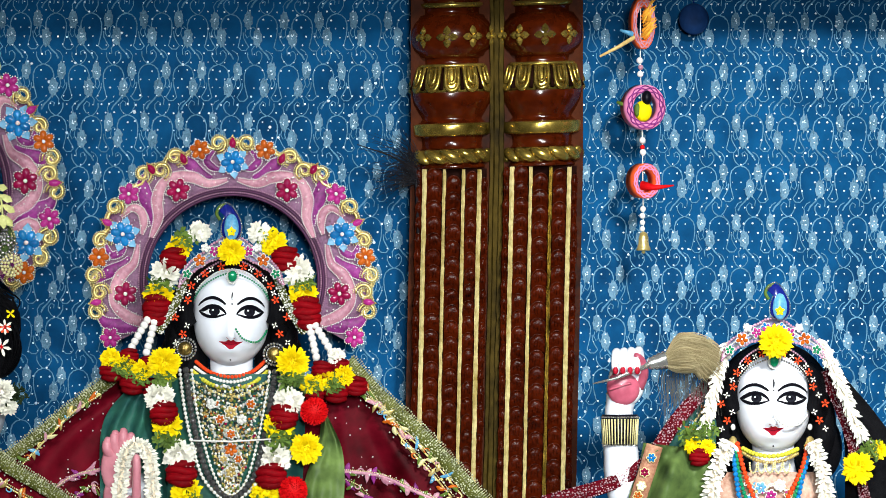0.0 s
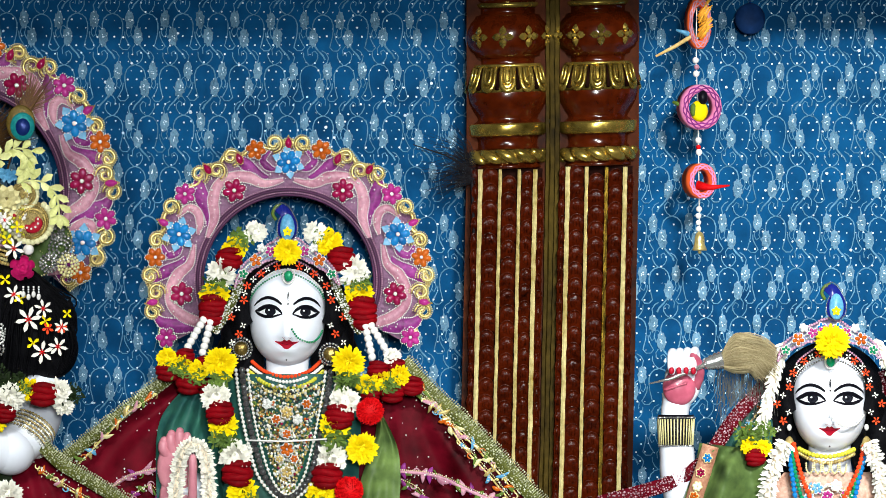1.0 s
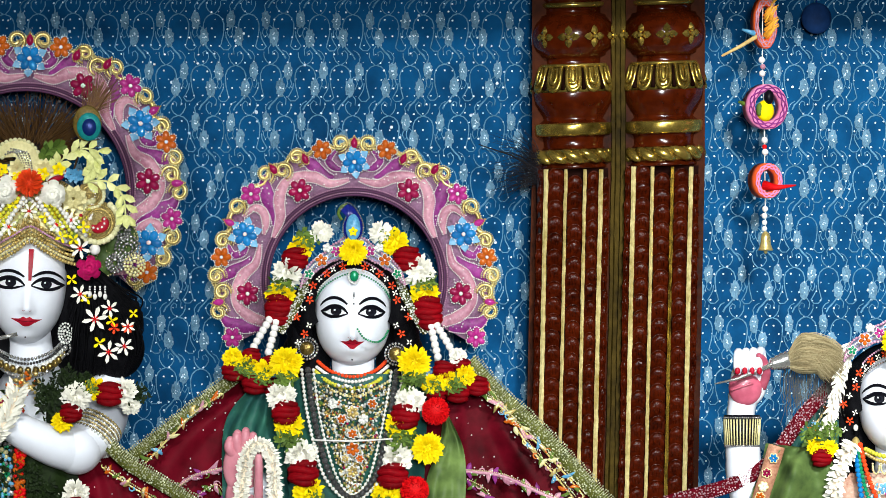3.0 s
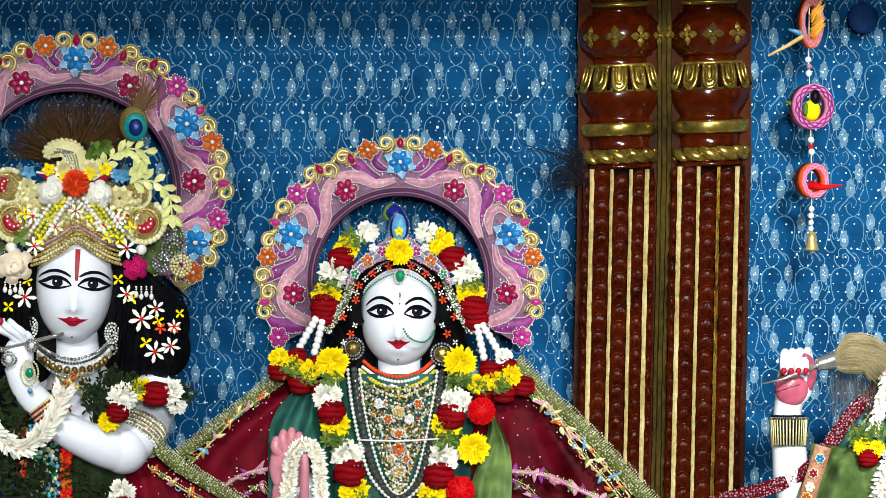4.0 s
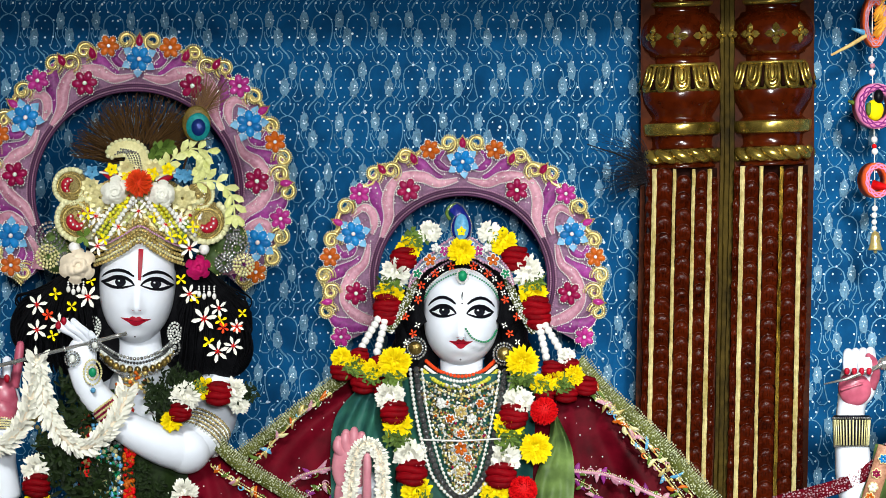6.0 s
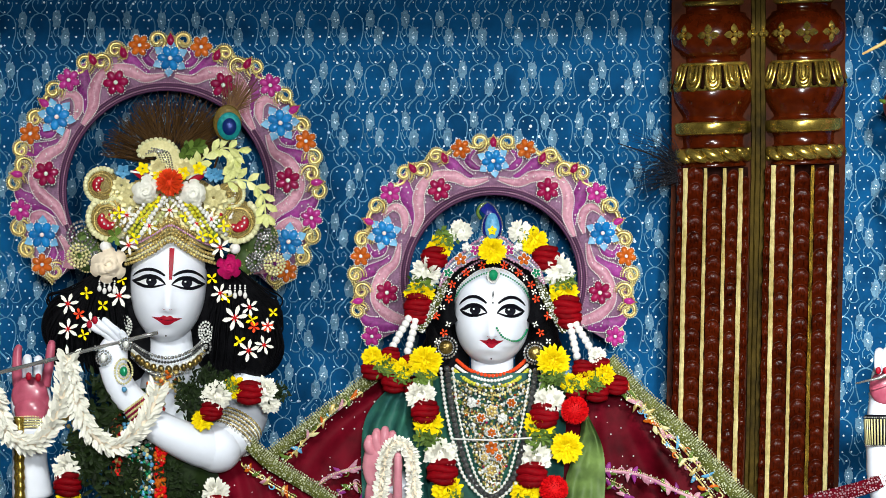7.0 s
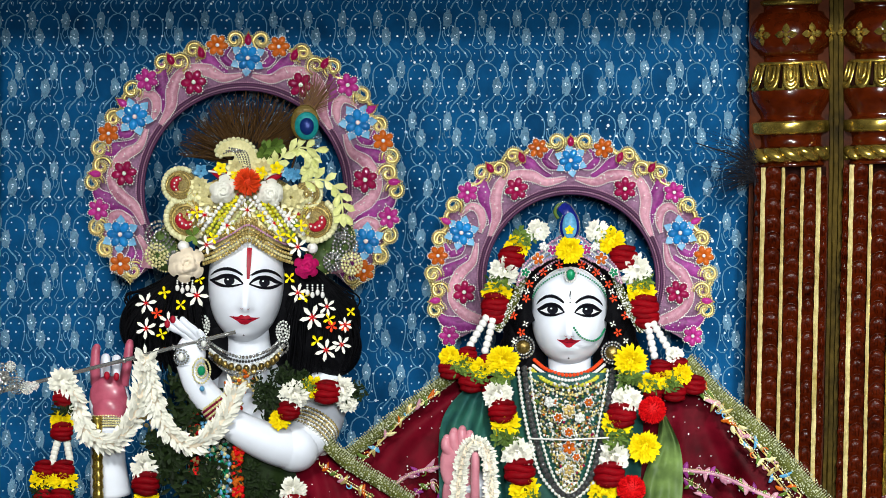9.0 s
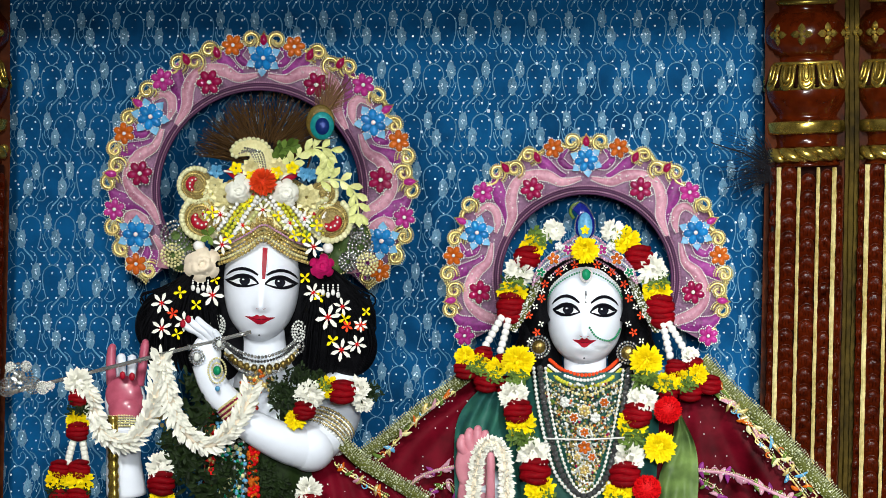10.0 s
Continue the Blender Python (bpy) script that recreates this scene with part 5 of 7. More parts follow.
    for x, y in ((72, 383), (112, 402), (75, 436), (148, 374), (196, 398), (238, 440), (222, 390)):
        star_flower(root, px(x), -148, pz(y), rnd.uniform(15, 20), rnd)
    for x, y in ((86, 424), (100, 386), (176, 384), (226, 424), (58, 378), (205, 420), (120, 362), (182, 358), (244, 402)):
        star_flower(root, px(x), -150, pz(y), 12, rnd, PETAL_YELLOW, PETAL_YELLOW, 4, "yellow_blossom")
    for x, y in ((52, 420), (228, 408), (92, 408)):
        g = Geo()
        for i in range(7):
            leaf(g, px(x), -140, pz(y), rnd.uniform(0, 6.3), 18, 9, rnd)
        part("green_leaf", g, LEAF, root)
    # lace rosettes at the sides
    for x, y, r in ((-8, 420, 26), (-14, 455, 20), (18, 462, 14), (322, 440, 22), (334, 470, 18), (300, 466, 16), (312, 410, 14)):
        g = Geo()
        for k in (1, 0.7, 0.4):
            bead_row(g, arc(px(x), pz(y), r * k, 0, 360, 20, -70), 3, 6.4, 6, 4)
        part("lace_rosette", g, GOLD_PALE if r in (20, 18) else SILVER, root, "silver bead rosette")
    # jewelled tassels of pearls
    for x, y in ((36, 500), (268, 508)):
        g = Geo()
        for i in range(4):
            L = 2 + (i * 7 + x) % 2
            for k in range(L):
                ball(g, px(x - 13 + 9 * i), -112, pz(y + 4.4 * k), 2.0, seg=7, rings=5)
            ball(g, px(x - 13 + 9 * i), -112, pz(y + 4.4 * L + 4), 4.2, 4.2, 6, 7, 5)
        part("pearl_tassel", g, PEARL, root, "row of hanging pearls")
    ball_g = Geo()
    ball(ball_g, px(34), -112, pz(438), 11, 9, 10, 12, 8)
    part("pearl_dome", ball_g, PEARL, root)
    ball_g = Geo()
    ball(ball_g, px(264), -112, pz(442), 10, 9, 10, 12, 8)
    part("pearl_dome", ball_g, PEARL, root)


def feather_fan():
    rnd = random.Random(31)
    root = thing("feather_fan", -634, 0, 150, "fan of dark brown feather quills with one peacock eye feather", "feather fan")
    g = Geo()
    for i in range(640):
        a = rnd.uniform(-1.5, 1.35)
        L = rnd.uniform(70, 112) * (1 - 0.12 * abs(a)) + 8
        x0, z0 = rnd.uniform(-12, 12), rnd.uniform(-6, 6)
        b = a + rnd.uniform(-0.25, 0.25)
        p0 = (-634 + x0 + 42 * math.sin(a), rnd.uniform(-30, 10), 150 + z0 + 40 * math.cos(a))
        p1 = (-632 + (L * 1.1) * math.sin(a), rnd.uniform(-35, 10), 154 + L * 0.9 * math.cos(a))
        p2 = (p1[0] + 20 * math.sin(b), p1[1] - 4, p1[2] + 20 * math.cos(b))
        tube(g, [p0, p1, p2], [0.8, 0.7, 0.3], 3, cap=False)
    part("quill", g, QUILL, root, kind="stuff")
    g = Geo()
    for i in range(420):
        a = rnd.uniform(-1.5, 1.5)
        L = rnd.uniform(40, 85)
        p0 = (-634 + 20 * math.sin(a), rnd.uniform(-10, 15), 150 + 18 * math.cos(a))
        p1 = (-634 + L * math.sin(a), rnd.uniform(-15, 15), 150 + L * math.cos(a))
        tube(g, [p0, p1], [1.2, 0.4], 3, cap=False)
    part("dark_quill", g, QUILL_DARK, root, kind="stuff")
    # eye feather
    c = (-532, -128, 219)
    g = Geo()
    for i in range(150):
        t = rnd.uniform(0, 1)
        a = rnd.uniform(-0.75, 0.75)
        base = (c[0] - 8 + t * 22, c[1] + 8, c[2] + 8 + t * 30)
        u = 1.02 - a * 1.0
        L = rnd.uniform(45, 78) * (1.05 - 0.3 * abs(a))
        tube(g, [base, (base[0] + L * math.cos(u), base[1] - 2, base[2] + L * math.sin(u))], [0.9, 0.3], 3, cap=False)
    part("barb", g, material("feather_barbs", (0.16, 0.05, 0.08), 0.4, 0.3, 0.5, 200, 0.2, other=(0.22, 0.12, 0.03), island=0.5), root, "bronze and purple barbs", kind="stuff")
    for k, (a, b, mat, up, lab) in enumerate(((26, 32, material("feather_bronze", (0.13, 0.085, 0.012), 0.4, 0.2, 0.5, 300, 0.5), 3, "bronze rim"), (22, 25, material("feather_teal", (0.006, 0.20, 0.20), 0.3, 0.2, 0.4, 200, 0.4), -3, "teal ring"), (13, 15.5, material("feather_blue", (0.004, 0.02, 0.13), 0.3, 0.3, 0.3, 200, 0.3), -4, "dark blue heart"))):
        g = Geo()
        slab(g, [(c[0] + a * math.cos(t) * 0.98 - up * 0.5, c[2] + up + b * math.sin(t)) for t in [2 * math.pi * i / 28 for i in range(28)]], c[1] - 3 - 2 * k, c[1] + 2 - 2 * k, 0.08)
        part("eye_ring", g, mat, root, lab)
    g = Geo()
    tube(g, [(-560, -100, 130), (-548, -118, 170), (-535, -126, 215), (-480, -122, 300)], [2, 1.8, 1.5, 0.8], 5)
    part("shaft", g, QUILL, root)


def flute():
    A, B = Vector((-1100, -140, -262)), Vector((-657, -190, -150))
    t = B - A
    root = thing("flute", A[0], A[1], A[2], "slim silver flute with a pierced ornament at its end", "flute")
    g = Geo()
    tube(g, [A + t * (i / 20) for i in range(21)], 3.6, 14)
    part("pipe", g, SILVER, root)
    for k in (0.05, 0.1, 0.28, 0.31, 0.55, 0.75):
        g = Geo()
        c = A + t * k
        tube(g, [c - t * 0.004, c, c + t * 0.004], [5.0, 5.8, 5.0], 14)
        part("ring", g, SILVER, root)
    for x, z, r in ((-1073, -232, 25), (-1094, -250, 16), (-1048, -246, 15), (-1030, -250, 11), (-1060, -212, 9), (-1088, -214, 9), (-1016, -246, 7)):
        g = Geo()
        for k in (1.0, 0.72, 0.45):
            bead_row(g, arc(x, z, r * k, 0, 360, 24, -152 - 6 * (1 - k)), max(1.6, r * 0.1), max(3.4, r * 0.22), 6, 4)
        for i in range(8):
            a = math.pi * i / 4
            tube(g, [(x, -154, z), (x + r * math.cos(a), -150, z + r * math.sin(a))], 1.0, 4)
        part("ornament_rosette", g, SILVER if r > 12 else CRYSTAL, root, "pierced silver rosette")
    g = Geo()
    bloom(g, -1073, -160, -232, 15, 6, 0.55, 2, 0.2)
    ball(g, -1073, -168, -232, 5, seg=8, rings=6)
    part("ornament_flower", g, SILVER, root)


def flute_player_jewels():
    rnd = random.Random(41)
    px = lambda x: x - 784
    pz = lambda y: 441 - y
    root = thing("choker", px(145), -130, pz(660), "silver choker set with pale stones and a gold pendant", "necklace", "necklaces")
    for k, (mat, r) in enumerate(((SILVER, 3.2), (SMOKE, 2.8), (CRYSTAL, 4.0), (GOLD, 3.2), (SILVER, 3.0))):
        g = Geo()
        dz = k * 8
        bead_row(g, curve([(px(84 - k), -80, pz(612 + dz * 0.7)), (px(110), -118, pz(628 + dz)), (px(146), -130, pz(636 + dz)), (px(184), -118, pz(624 + dz)), (px(208 + k), -80, pz(604 + dz * 0.7))], 8), r, r * 2, 7, 5)
        part("bead_trim", g, mat, root)
    g = Geo()
    for i in range(11):
        a = -1.2 + 2.4 * i / 10
        ball(g, px(146) + 58 * math.sin(a), -136 + 18 * abs(a), pz(622) - 30 * math.cos(a) - 4, 6, 4, 7, 8, 6)
    part("stone", g, BRONZE, root, kind="stuff")
    g = Geo()
    for i in range(46):
        ball(g, px(138) + rnd.gauss(0, 14), -142, pz(680) + rnd.gauss(0, 12), rnd.uniform(2.4, 5), 3, None, 6, 4)
    part("pendant", g, GOLD, root, "gold pendant")
    g = Geo()
    for i in range(16):
        ball(g, px(138) + rnd.gauss(0, 12), -147, pz(682) + rnd.gauss(0, 11), rnd.uniform(2.6, 4), 3, None, 6, 4)
    part("pendant_stone", g, ORANGE, root)
    for x, y in ((68, 580), (212, 590)):
        root = thing("earring", px(x), -70, pz(y + 30), "silver drop earring with pale crystals", "earring", "earrings")
        g = Geo()
        for k in (1, 0.65, 0.3):
            bead_row(g, arc(px(x), pz(y), 12 * k, 0, 360, 18, -90, 18 * k), 2.4, 5, 6, 4)
        part("drop", g, CRYSTAL, root)
        g = Geo()
        bead_row(g, arc(px(x), pz(y + 26), 9, 0, 360, 14, -90, 12), 2.8, 5.6, 6, 4)
        ball(g, px(x), -93, pz(y + 26), 5, seg=8, rings=6)
        part("lower_drop", g, SILVER, root)
    # rings on the raised hand
    for x, y, a in ((30, 636, 13), (66, 660, 16), (70, 612, 11)):
        g = Geo()
        for k in (1, 0.6, 0.25):
            bead_row(g, arc(px(x), pz(y), a * k, 0, 360, 16, -192, a * k * (1.4 if x == 66 else 1)), 2.2, 4.6, 6, 4)
        root = thing("hand_ornament", px(x), -190, pz(y + a), "round silver ornament tied on the hand", "jewel", "hand ornaments")
        part("rosette", g, GOLD_PALE if x == 66 else SILVER, root)
        g = Geo()
        ball(g, px(x), -194, pz(y), a * 0.45, 3, a * 0.55, 10, 6)
        part("stone", g, GREEN_GEM if x == 66 else CRYSTAL, root)
    g = Geo()
    ball(g, px(67), -192, pz(692), 5, seg=9, rings=7)
    whole("bead_drop", g, SKY, "turquoise bead hanging from the hand ornament", "bead")
    # bracelets: gold on the wrist, crystal on the elbow, gold on the far wrist
    def cuff(c0, c1, r0, r1, mats, label, name="bracelet"):
        c0, c1 = Vector(c0), Vector(c1)
        t = (c1 - c0).normalized()
        s = t.cross(Vector((0, 1, 0))).normalized()
        n2 = s.cross(t)
        root = thing(name, c0[0], c0[1], min(c0[2], c1[2]), label, "bracelet", "bracelets")
        rows = 8 if len(mats) < 3 else 14
        for mat, slot in zip(mats, range(len(mats))):
            g = Geo()
            for i in range(slot, rows + 1, len(mats)):
                c = c0.lerp(c1, i / rows)
                r = r0 + (r1 - r0) * i / rows
                for k in range(44):
                    a = 2 * math.pi * k / 44
                    v = c + s * r * math.cos(a) + n2 * r * math.sin(a)
                    ball(g, v[0], v[1], v[2], r * 0.075, seg=6, rings=4)
            part("bead_trim", g, mat, root)
        g = Geo()
        tube(g, [c0, c1], [r0 * 0.98, r1 * 0.98], 20, cap=False)
        part("band", g, GOLD, root)
    cuff((px(92), -152, pz(712)), (px(112), -152, pz(738)), 32, 34, (GOLD_PALE, RUBY), "gold bracelet with red and green stones")
    cuff((px(254), -96, pz(780)), (px(272), -80, pz(752)), 43, 42, (CRYSTAL, SILVER, GOLD), "wide crystal and gold armlet")
    cuff((px(-100), -96, pz(744)), (px(-100), -98, pz(762)), 33, 33, (GOLD_PALE, SILVER), "gold and silver bead bracelet")
    # golden staff
    g = Geo()
    n = 40
    tube(g, [(-905 + 4 * i / n, -130, -300 - 240 * i / n) for i in range(n + 1)], [9.5 + 1.2 * math.sin(i * 2.2) for i in range(n + 1)], 14)
    whole("staff", g, GILT, "hammered golden staff beside the wrist", "staff")
    g = Geo()
    for i in range(34):
        ball(g, px(-38) + rnd.gauss(0, 9), -122, pz(735) + rnd.gauss(0, 12), rnd.uniform(3, 6), seg=7, rings=5)
    whole("brooch", g, GOLD, "small gold brooch among the leaves", "brooch")


def flute_player_dress():
    px = lambda x: x - 784
    pz = lambda y: 441 - y
    # dark bodice with panels of coloured stones
    g = Geo()
    vs, fs = [], []
    for i in range(25):
        for j in range(17):
            u, v = i / 24, j / 16
            x = px(40) + (px(235) - px(40)) * u
            z = pz(690) + (pz(1000) - pz(690)) * v
            vs.append((x, -96 - 28 * math.sin(math.pi * u) + 3 * math.sin(u * 30), z))
    for i in range(24):
        for j in range(16):
            a = i * 17 + j
            fs.append((a, a + 1, a + 18, a + 17))
    g.add(vs, fs)
    keep = [k for k, f in enumerate(g.f) if not (8 <= f[0] // 17 <= 16 and f[0] % 17 < 3)]
    g.f = [g.f[k] for k in keep]
    g.s = [g.s[k] for k in keep]
    whole("bodice", g, LEAF_DARK, "dark green bodice under the garlands", "clothing")
    rnd = random.Random(51)
    for x0, x1, mat, mat2, lab in ((45, 62, POM_RED, GOLD, "strip of red and gold stones"), (65, 118, SKY, SILVER, "strip of blue and silver stones"), (122, 140, POM_RED, ORANGE, "strip of orange-red beads"), (70, 112, GREEN_GEM, GOLD_PALE, "strip of green stones")):
        root = thing("jewelled_panel", px((x0 + x1) / 2), -130, pz(1000), lab, "ornament", "jewelled panels")
        for m in (mat, mat2):
            g = Geo()
            for i in range(150):
                y = rnd.uniform(725, 960)
                if x0 == 70 and y < 790:
                    continue
                ball(g, px(rnd.uniform(x0, x1)), -136 - rnd.uniform(0, 4), pz(y), rnd.uniform(2.2, 5), 3.2, None, 6, 4)
            part("stone", g, m, root, kind="stuff")


flute_player_wig()
flute_player_crown()
feather_fan()
flute()
flute_player_jewels()
flute_player_dress()
rose(-744, -120, -30, 32, PETAL_CREAM, "pale cream rose on the side of the crown", 1)
rose(-530, -125, -33, 21, PETAL_ROSE, "magenta rose on the side of the crown", 2)
rose(-679, -150, 101, 25, PETAL_WHITE, "white rose on the front of the crown", 3)
rose(-594, -150, 96, 25, PETAL_WHITE, "white rose on the front of the crown", 4)
pom_flower(-636, -152, 117, 25, POM_ORANGE, "bright orange-red flower head on the crown", 5, 230, 0.8, 0.22)

petal_rope("white tuberose garland looped over the flute and both wrists", [(-972, -160, -232), (-948, -165, -262), (-935, -165, -300), (-918, -165, -335), (-880, -168, -348), (-848, -170, -318), (-828, -175, -262), (-816, -178, -190)], 21, 1)
petal_rope("white tuberose garland swinging from the flute to the forearm", [(-816, -178, -196), (-806, -180, -250), (-792, -182, -300), (-768, -184, -335), (-735, -186, -352), (-700, -188, -330), (-672, -188, -290), (-658, -186, -252)], 21, 2)
garland("short hanging garland of white, red, green and yellow flowers", [("W", -966, -160, -240, 26), ("R", -966, -158, -268, 20), ("D", -966, -158, -288, 25), ("Y", -968, -158, -310, 22), ("R", -968, -158, -328, 22)], 3)
garland("hanging tail of red and yellow flowers below white buds", [("R", -1000, -156, -395, 20), ("R", -965, -158, -395, 22), ("Y", -1004, -158, -414, 24), ("Y", -964, -160, -416, 26), ("D", -1006, -158, -432, 22), ("D", -962, -160, -434, 22), ("R", -1000, -156, -446, 20), ("R", -968, -160, -448, 24)], 4, cord=False)
bead_string("string of white buds in a hanging garland", [(-972, -160, -335), (-980, -160, -362), (-985, -160, -385)], 7, PETAL_WHITE, 8, "bud strings", "garland", "bud_string")
bead_string("string of white buds in a hanging garland", [(-960, -160, -335), (-956, -160, -362), (-952, -160, -385)], 7, PETAL_WHITE, 8, "bud strings", "garland", "bud_string")
garland("thick basil leaf garland with white, red and yellow knots", [
    ("D", -574, -160, -226, 26), ("D", -606, -160, -250, 26), ("D", -556, -158, -240, 30), ("D", -596, -160, -276, 32), ("D", -540, -155, -236, 26), ("D", -575, -158, -262, 28), ("W", -553, -172, -262, 27), ("G", -535, -168, -250, 22),
    ("Y", -520, -168, -248, 22), ("R", -495, -165, -255, 27), ("W", -468, -160, -252, 24), ("D", -446, -150, -255, 26), ("R", -562, -172, -290, 22), ("Y", -578, -172, -305, 20), ("W", -458, -150, -276, 18)], 6, cord=False)
garland("long basil leaf garland with white and red knots", [
    ("D", -745, -140, -250, 46), ("D", -752, -140, -300, 46), ("D", -760, -142, -360, 44), ("W", -820, -146, -390, 26), ("R", -818, -146, -420, 27), ("D", -770, -140, -400, 50), ("D", -730, -140, -430, 46), ("Y", -815, -146, -450, 24), ("D", -790, -140, -350, 40), ("D", -700, -138, -400, 34)], 7, cord=False)
garland("basil leaf garland ending in a white and red knot", [("D", -640, -128, -400, 30), ("D", -612, -120, -430, 36), ("D", -590, -120, -458, 40), ("W", -556, -128, -432, 25), ("R", -552, -128, -458, 26), ("D", -625, -122, -455, 34)], 8, cord=False)
# ---- the blessing statue: hair, crown, garlands, dress ----
PX = lambda x: x - 784
PZ = lambda y: 441 - y


def sheet(rows, cols, fold, n=36, m=48, slot=0):
    """A draped cloth between two edges: rows and cols are curves [(p, d, q)...] of the left and right edge; fold(u, v) pushes it."""
    g = Geo()
    A, B = curve(rows, 10), curve(cols, 10)
    vs, fs = [], []
    for i in range(n + 1):
        fa, fb = i / n * (len(A) - 1), i / n * (len(B) - 1)
        ka, kb = min(int(fa), len(A) - 2), min(int(fb), len(B) - 2)
        a, b = A[ka].lerp(A[ka + 1], fa - ka), B[kb].lerp(B[kb + 1], fb - kb)
        for j in range(m + 1):
            v = a.lerp(b, j / m)
            vs.append((v[0], v[1] + fold(i / n, j / m), v[2]))
    for i in range(n):
        for j in range(m):
            k = i * (m + 1) + j
            fs.append((k, k + 1, k + m + 2, k + m + 1))
    g.add(vs, fs, slot)
    off = len(vs)
    g.add([(v[0], v[1] + 3, v[2]) for v in vs], [f[::-1] for f in fs], slot)
    return g


def braid(parent, pts, w, seed, mat=BRAID, bead=CRYSTAL, fringe=True):
    """A stiff cloth edging with bead rows and short bead spikes."""
    rnd = random.Random(seed)
    c = curve(pts, 10)
    g = Geo()
    band(g, c, w, 5)
    ob = part("braid", g, mat, parent, "stiff braid edging sewn with beads")
    g = Geo()
    for e in (-0.44, -0.27, -0.1, 0.08, 0.25, 0.42):
        line = []
        for i, v in enumerate(c):
            t = c[min(i + 1, len(c) - 1)] - c[max(i - 1, 0)]
            L = math.hypot(t[0], t[2]) or 1
            line.append((v[0] - t[2] / L * w * e, v[1] - 6, v[2] + t[0] / L * w * e))
        for q in spaced(line, 3.9):
            if rnd.random() < 0.8:
                ball(g, q[0] + rnd.uniform(-1.5, 1.5), q[1], q[2] + rnd.uniform(-1.5, 1.5), rnd.uniform(0.9, 2.1), seg=6, rings=4)
    part("bead_trim", g, bead, ob, kind="stuff")
    if fringe:
        g = Geo()
        for i, v in enumerate(spaced(c, 4.2)):
            t = c[min(1, len(c) - 1)] - c[0]
            k = min(int(i * 4.2 / 6), len(c) - 2)
            t = c[min(k + 1, len(c) - 1)] - c[k]
            L = math.hypot(t[0], t[2]) or 1
            nx, nz = -t[2] / L, t[0] / L
            if nz < 0:
                nx, nz = -nx, -nz
            L2 = w * rnd.uniform(0.55, 0.72)
            tube(g, [(v[0], v[1] - 4, v[2]), (v[0] + nx * L2, v[1] - 6, v[2] + nz * L2)], [0.9, 0.5], 4)
            ball(g, v[0] + nx * L2, v[1] - 6, v[2] + nz * L2, 1.7, seg=5, rings=4)
        part("bead_fringe", g, bead, ob, kind="stuff")
    return ob


def vine(parent, pts, d, seed, mats=(PINK_SATIN, SKY, GOLD, LEAF, PETAL_WHITE), stem=GOLD, step=22, size=9):
    """Embroidered vine with comma-shaped leaves and spangles."""
    rnd = random.Random(seed)
    c = curve([(x, d, z) for x, z in pts], 8)
    g = Geo()
    tube(g, c, 3.8 if stem is PINK_SATIN else 1.8, 6, flat=0.6)
    part("vine_stem", g, stem, parent, "embroidered stem")
    for i, v in enumerate(spaced(c, step)):
        t = rnd.uniform(0, 6.28)
        g = Geo()
        x, z = v[0] + rnd.uniform(-5, 5), v[2] + rnd.uniform(-5, 5)
        if i % 3 == 0:
            tube(g, spiral(x, z, size * 0.15, size * rnd.uniform(0.6, 0.85), t, rnd.choice((-1, 1)) * 0.7, 10, d - 1), [size * 0.17 * (1 - k / 12) + 0.5 for k in range(11)], 6, flat=0.35)
        else:
            n = 12
            L, W = size * rnd.uniform(0.9, 1.3), size * rnd.uniform(0.35, 0.5)
            out = [(L * math.cos(2 * math.pi * k / n) * (1.25 if k == 0 else 1), W * math.sin(2 * math.pi * k / n) + 0.25 * L * math.cos(2 * math.pi * k / n) ** 2) for k in range(n)]
            slab(g, [(x + a * math.cos(t) - b * math.sin(t), z + a * math.sin(t) + b * math.cos(t)) for a, b in out], d - 1.5, d + 2, 0.2)
        part("embroidered_leaf", g, mats[i % len(mats)], parent)
    g = Geo()
    bead_row(g, [(v[0] + 4, v[1] - 2, v[2] + 3) for v in c], 1.3, 3.6, 5, 4)
    part("bead_line", g, GOLD_PALE, parent, kind="stuff")
    g = Geo()
    for v in spaced(c, 5):
        ball(g, v[0] + rnd.uniform(-10, 10), d - 2, v[2] + rnd.uniform(-10, 10), rnd.uniform(0.9, 1.8), seg=5, rings=4)
    part("spangle", g, CRYSTAL, parent, kind="stuff")


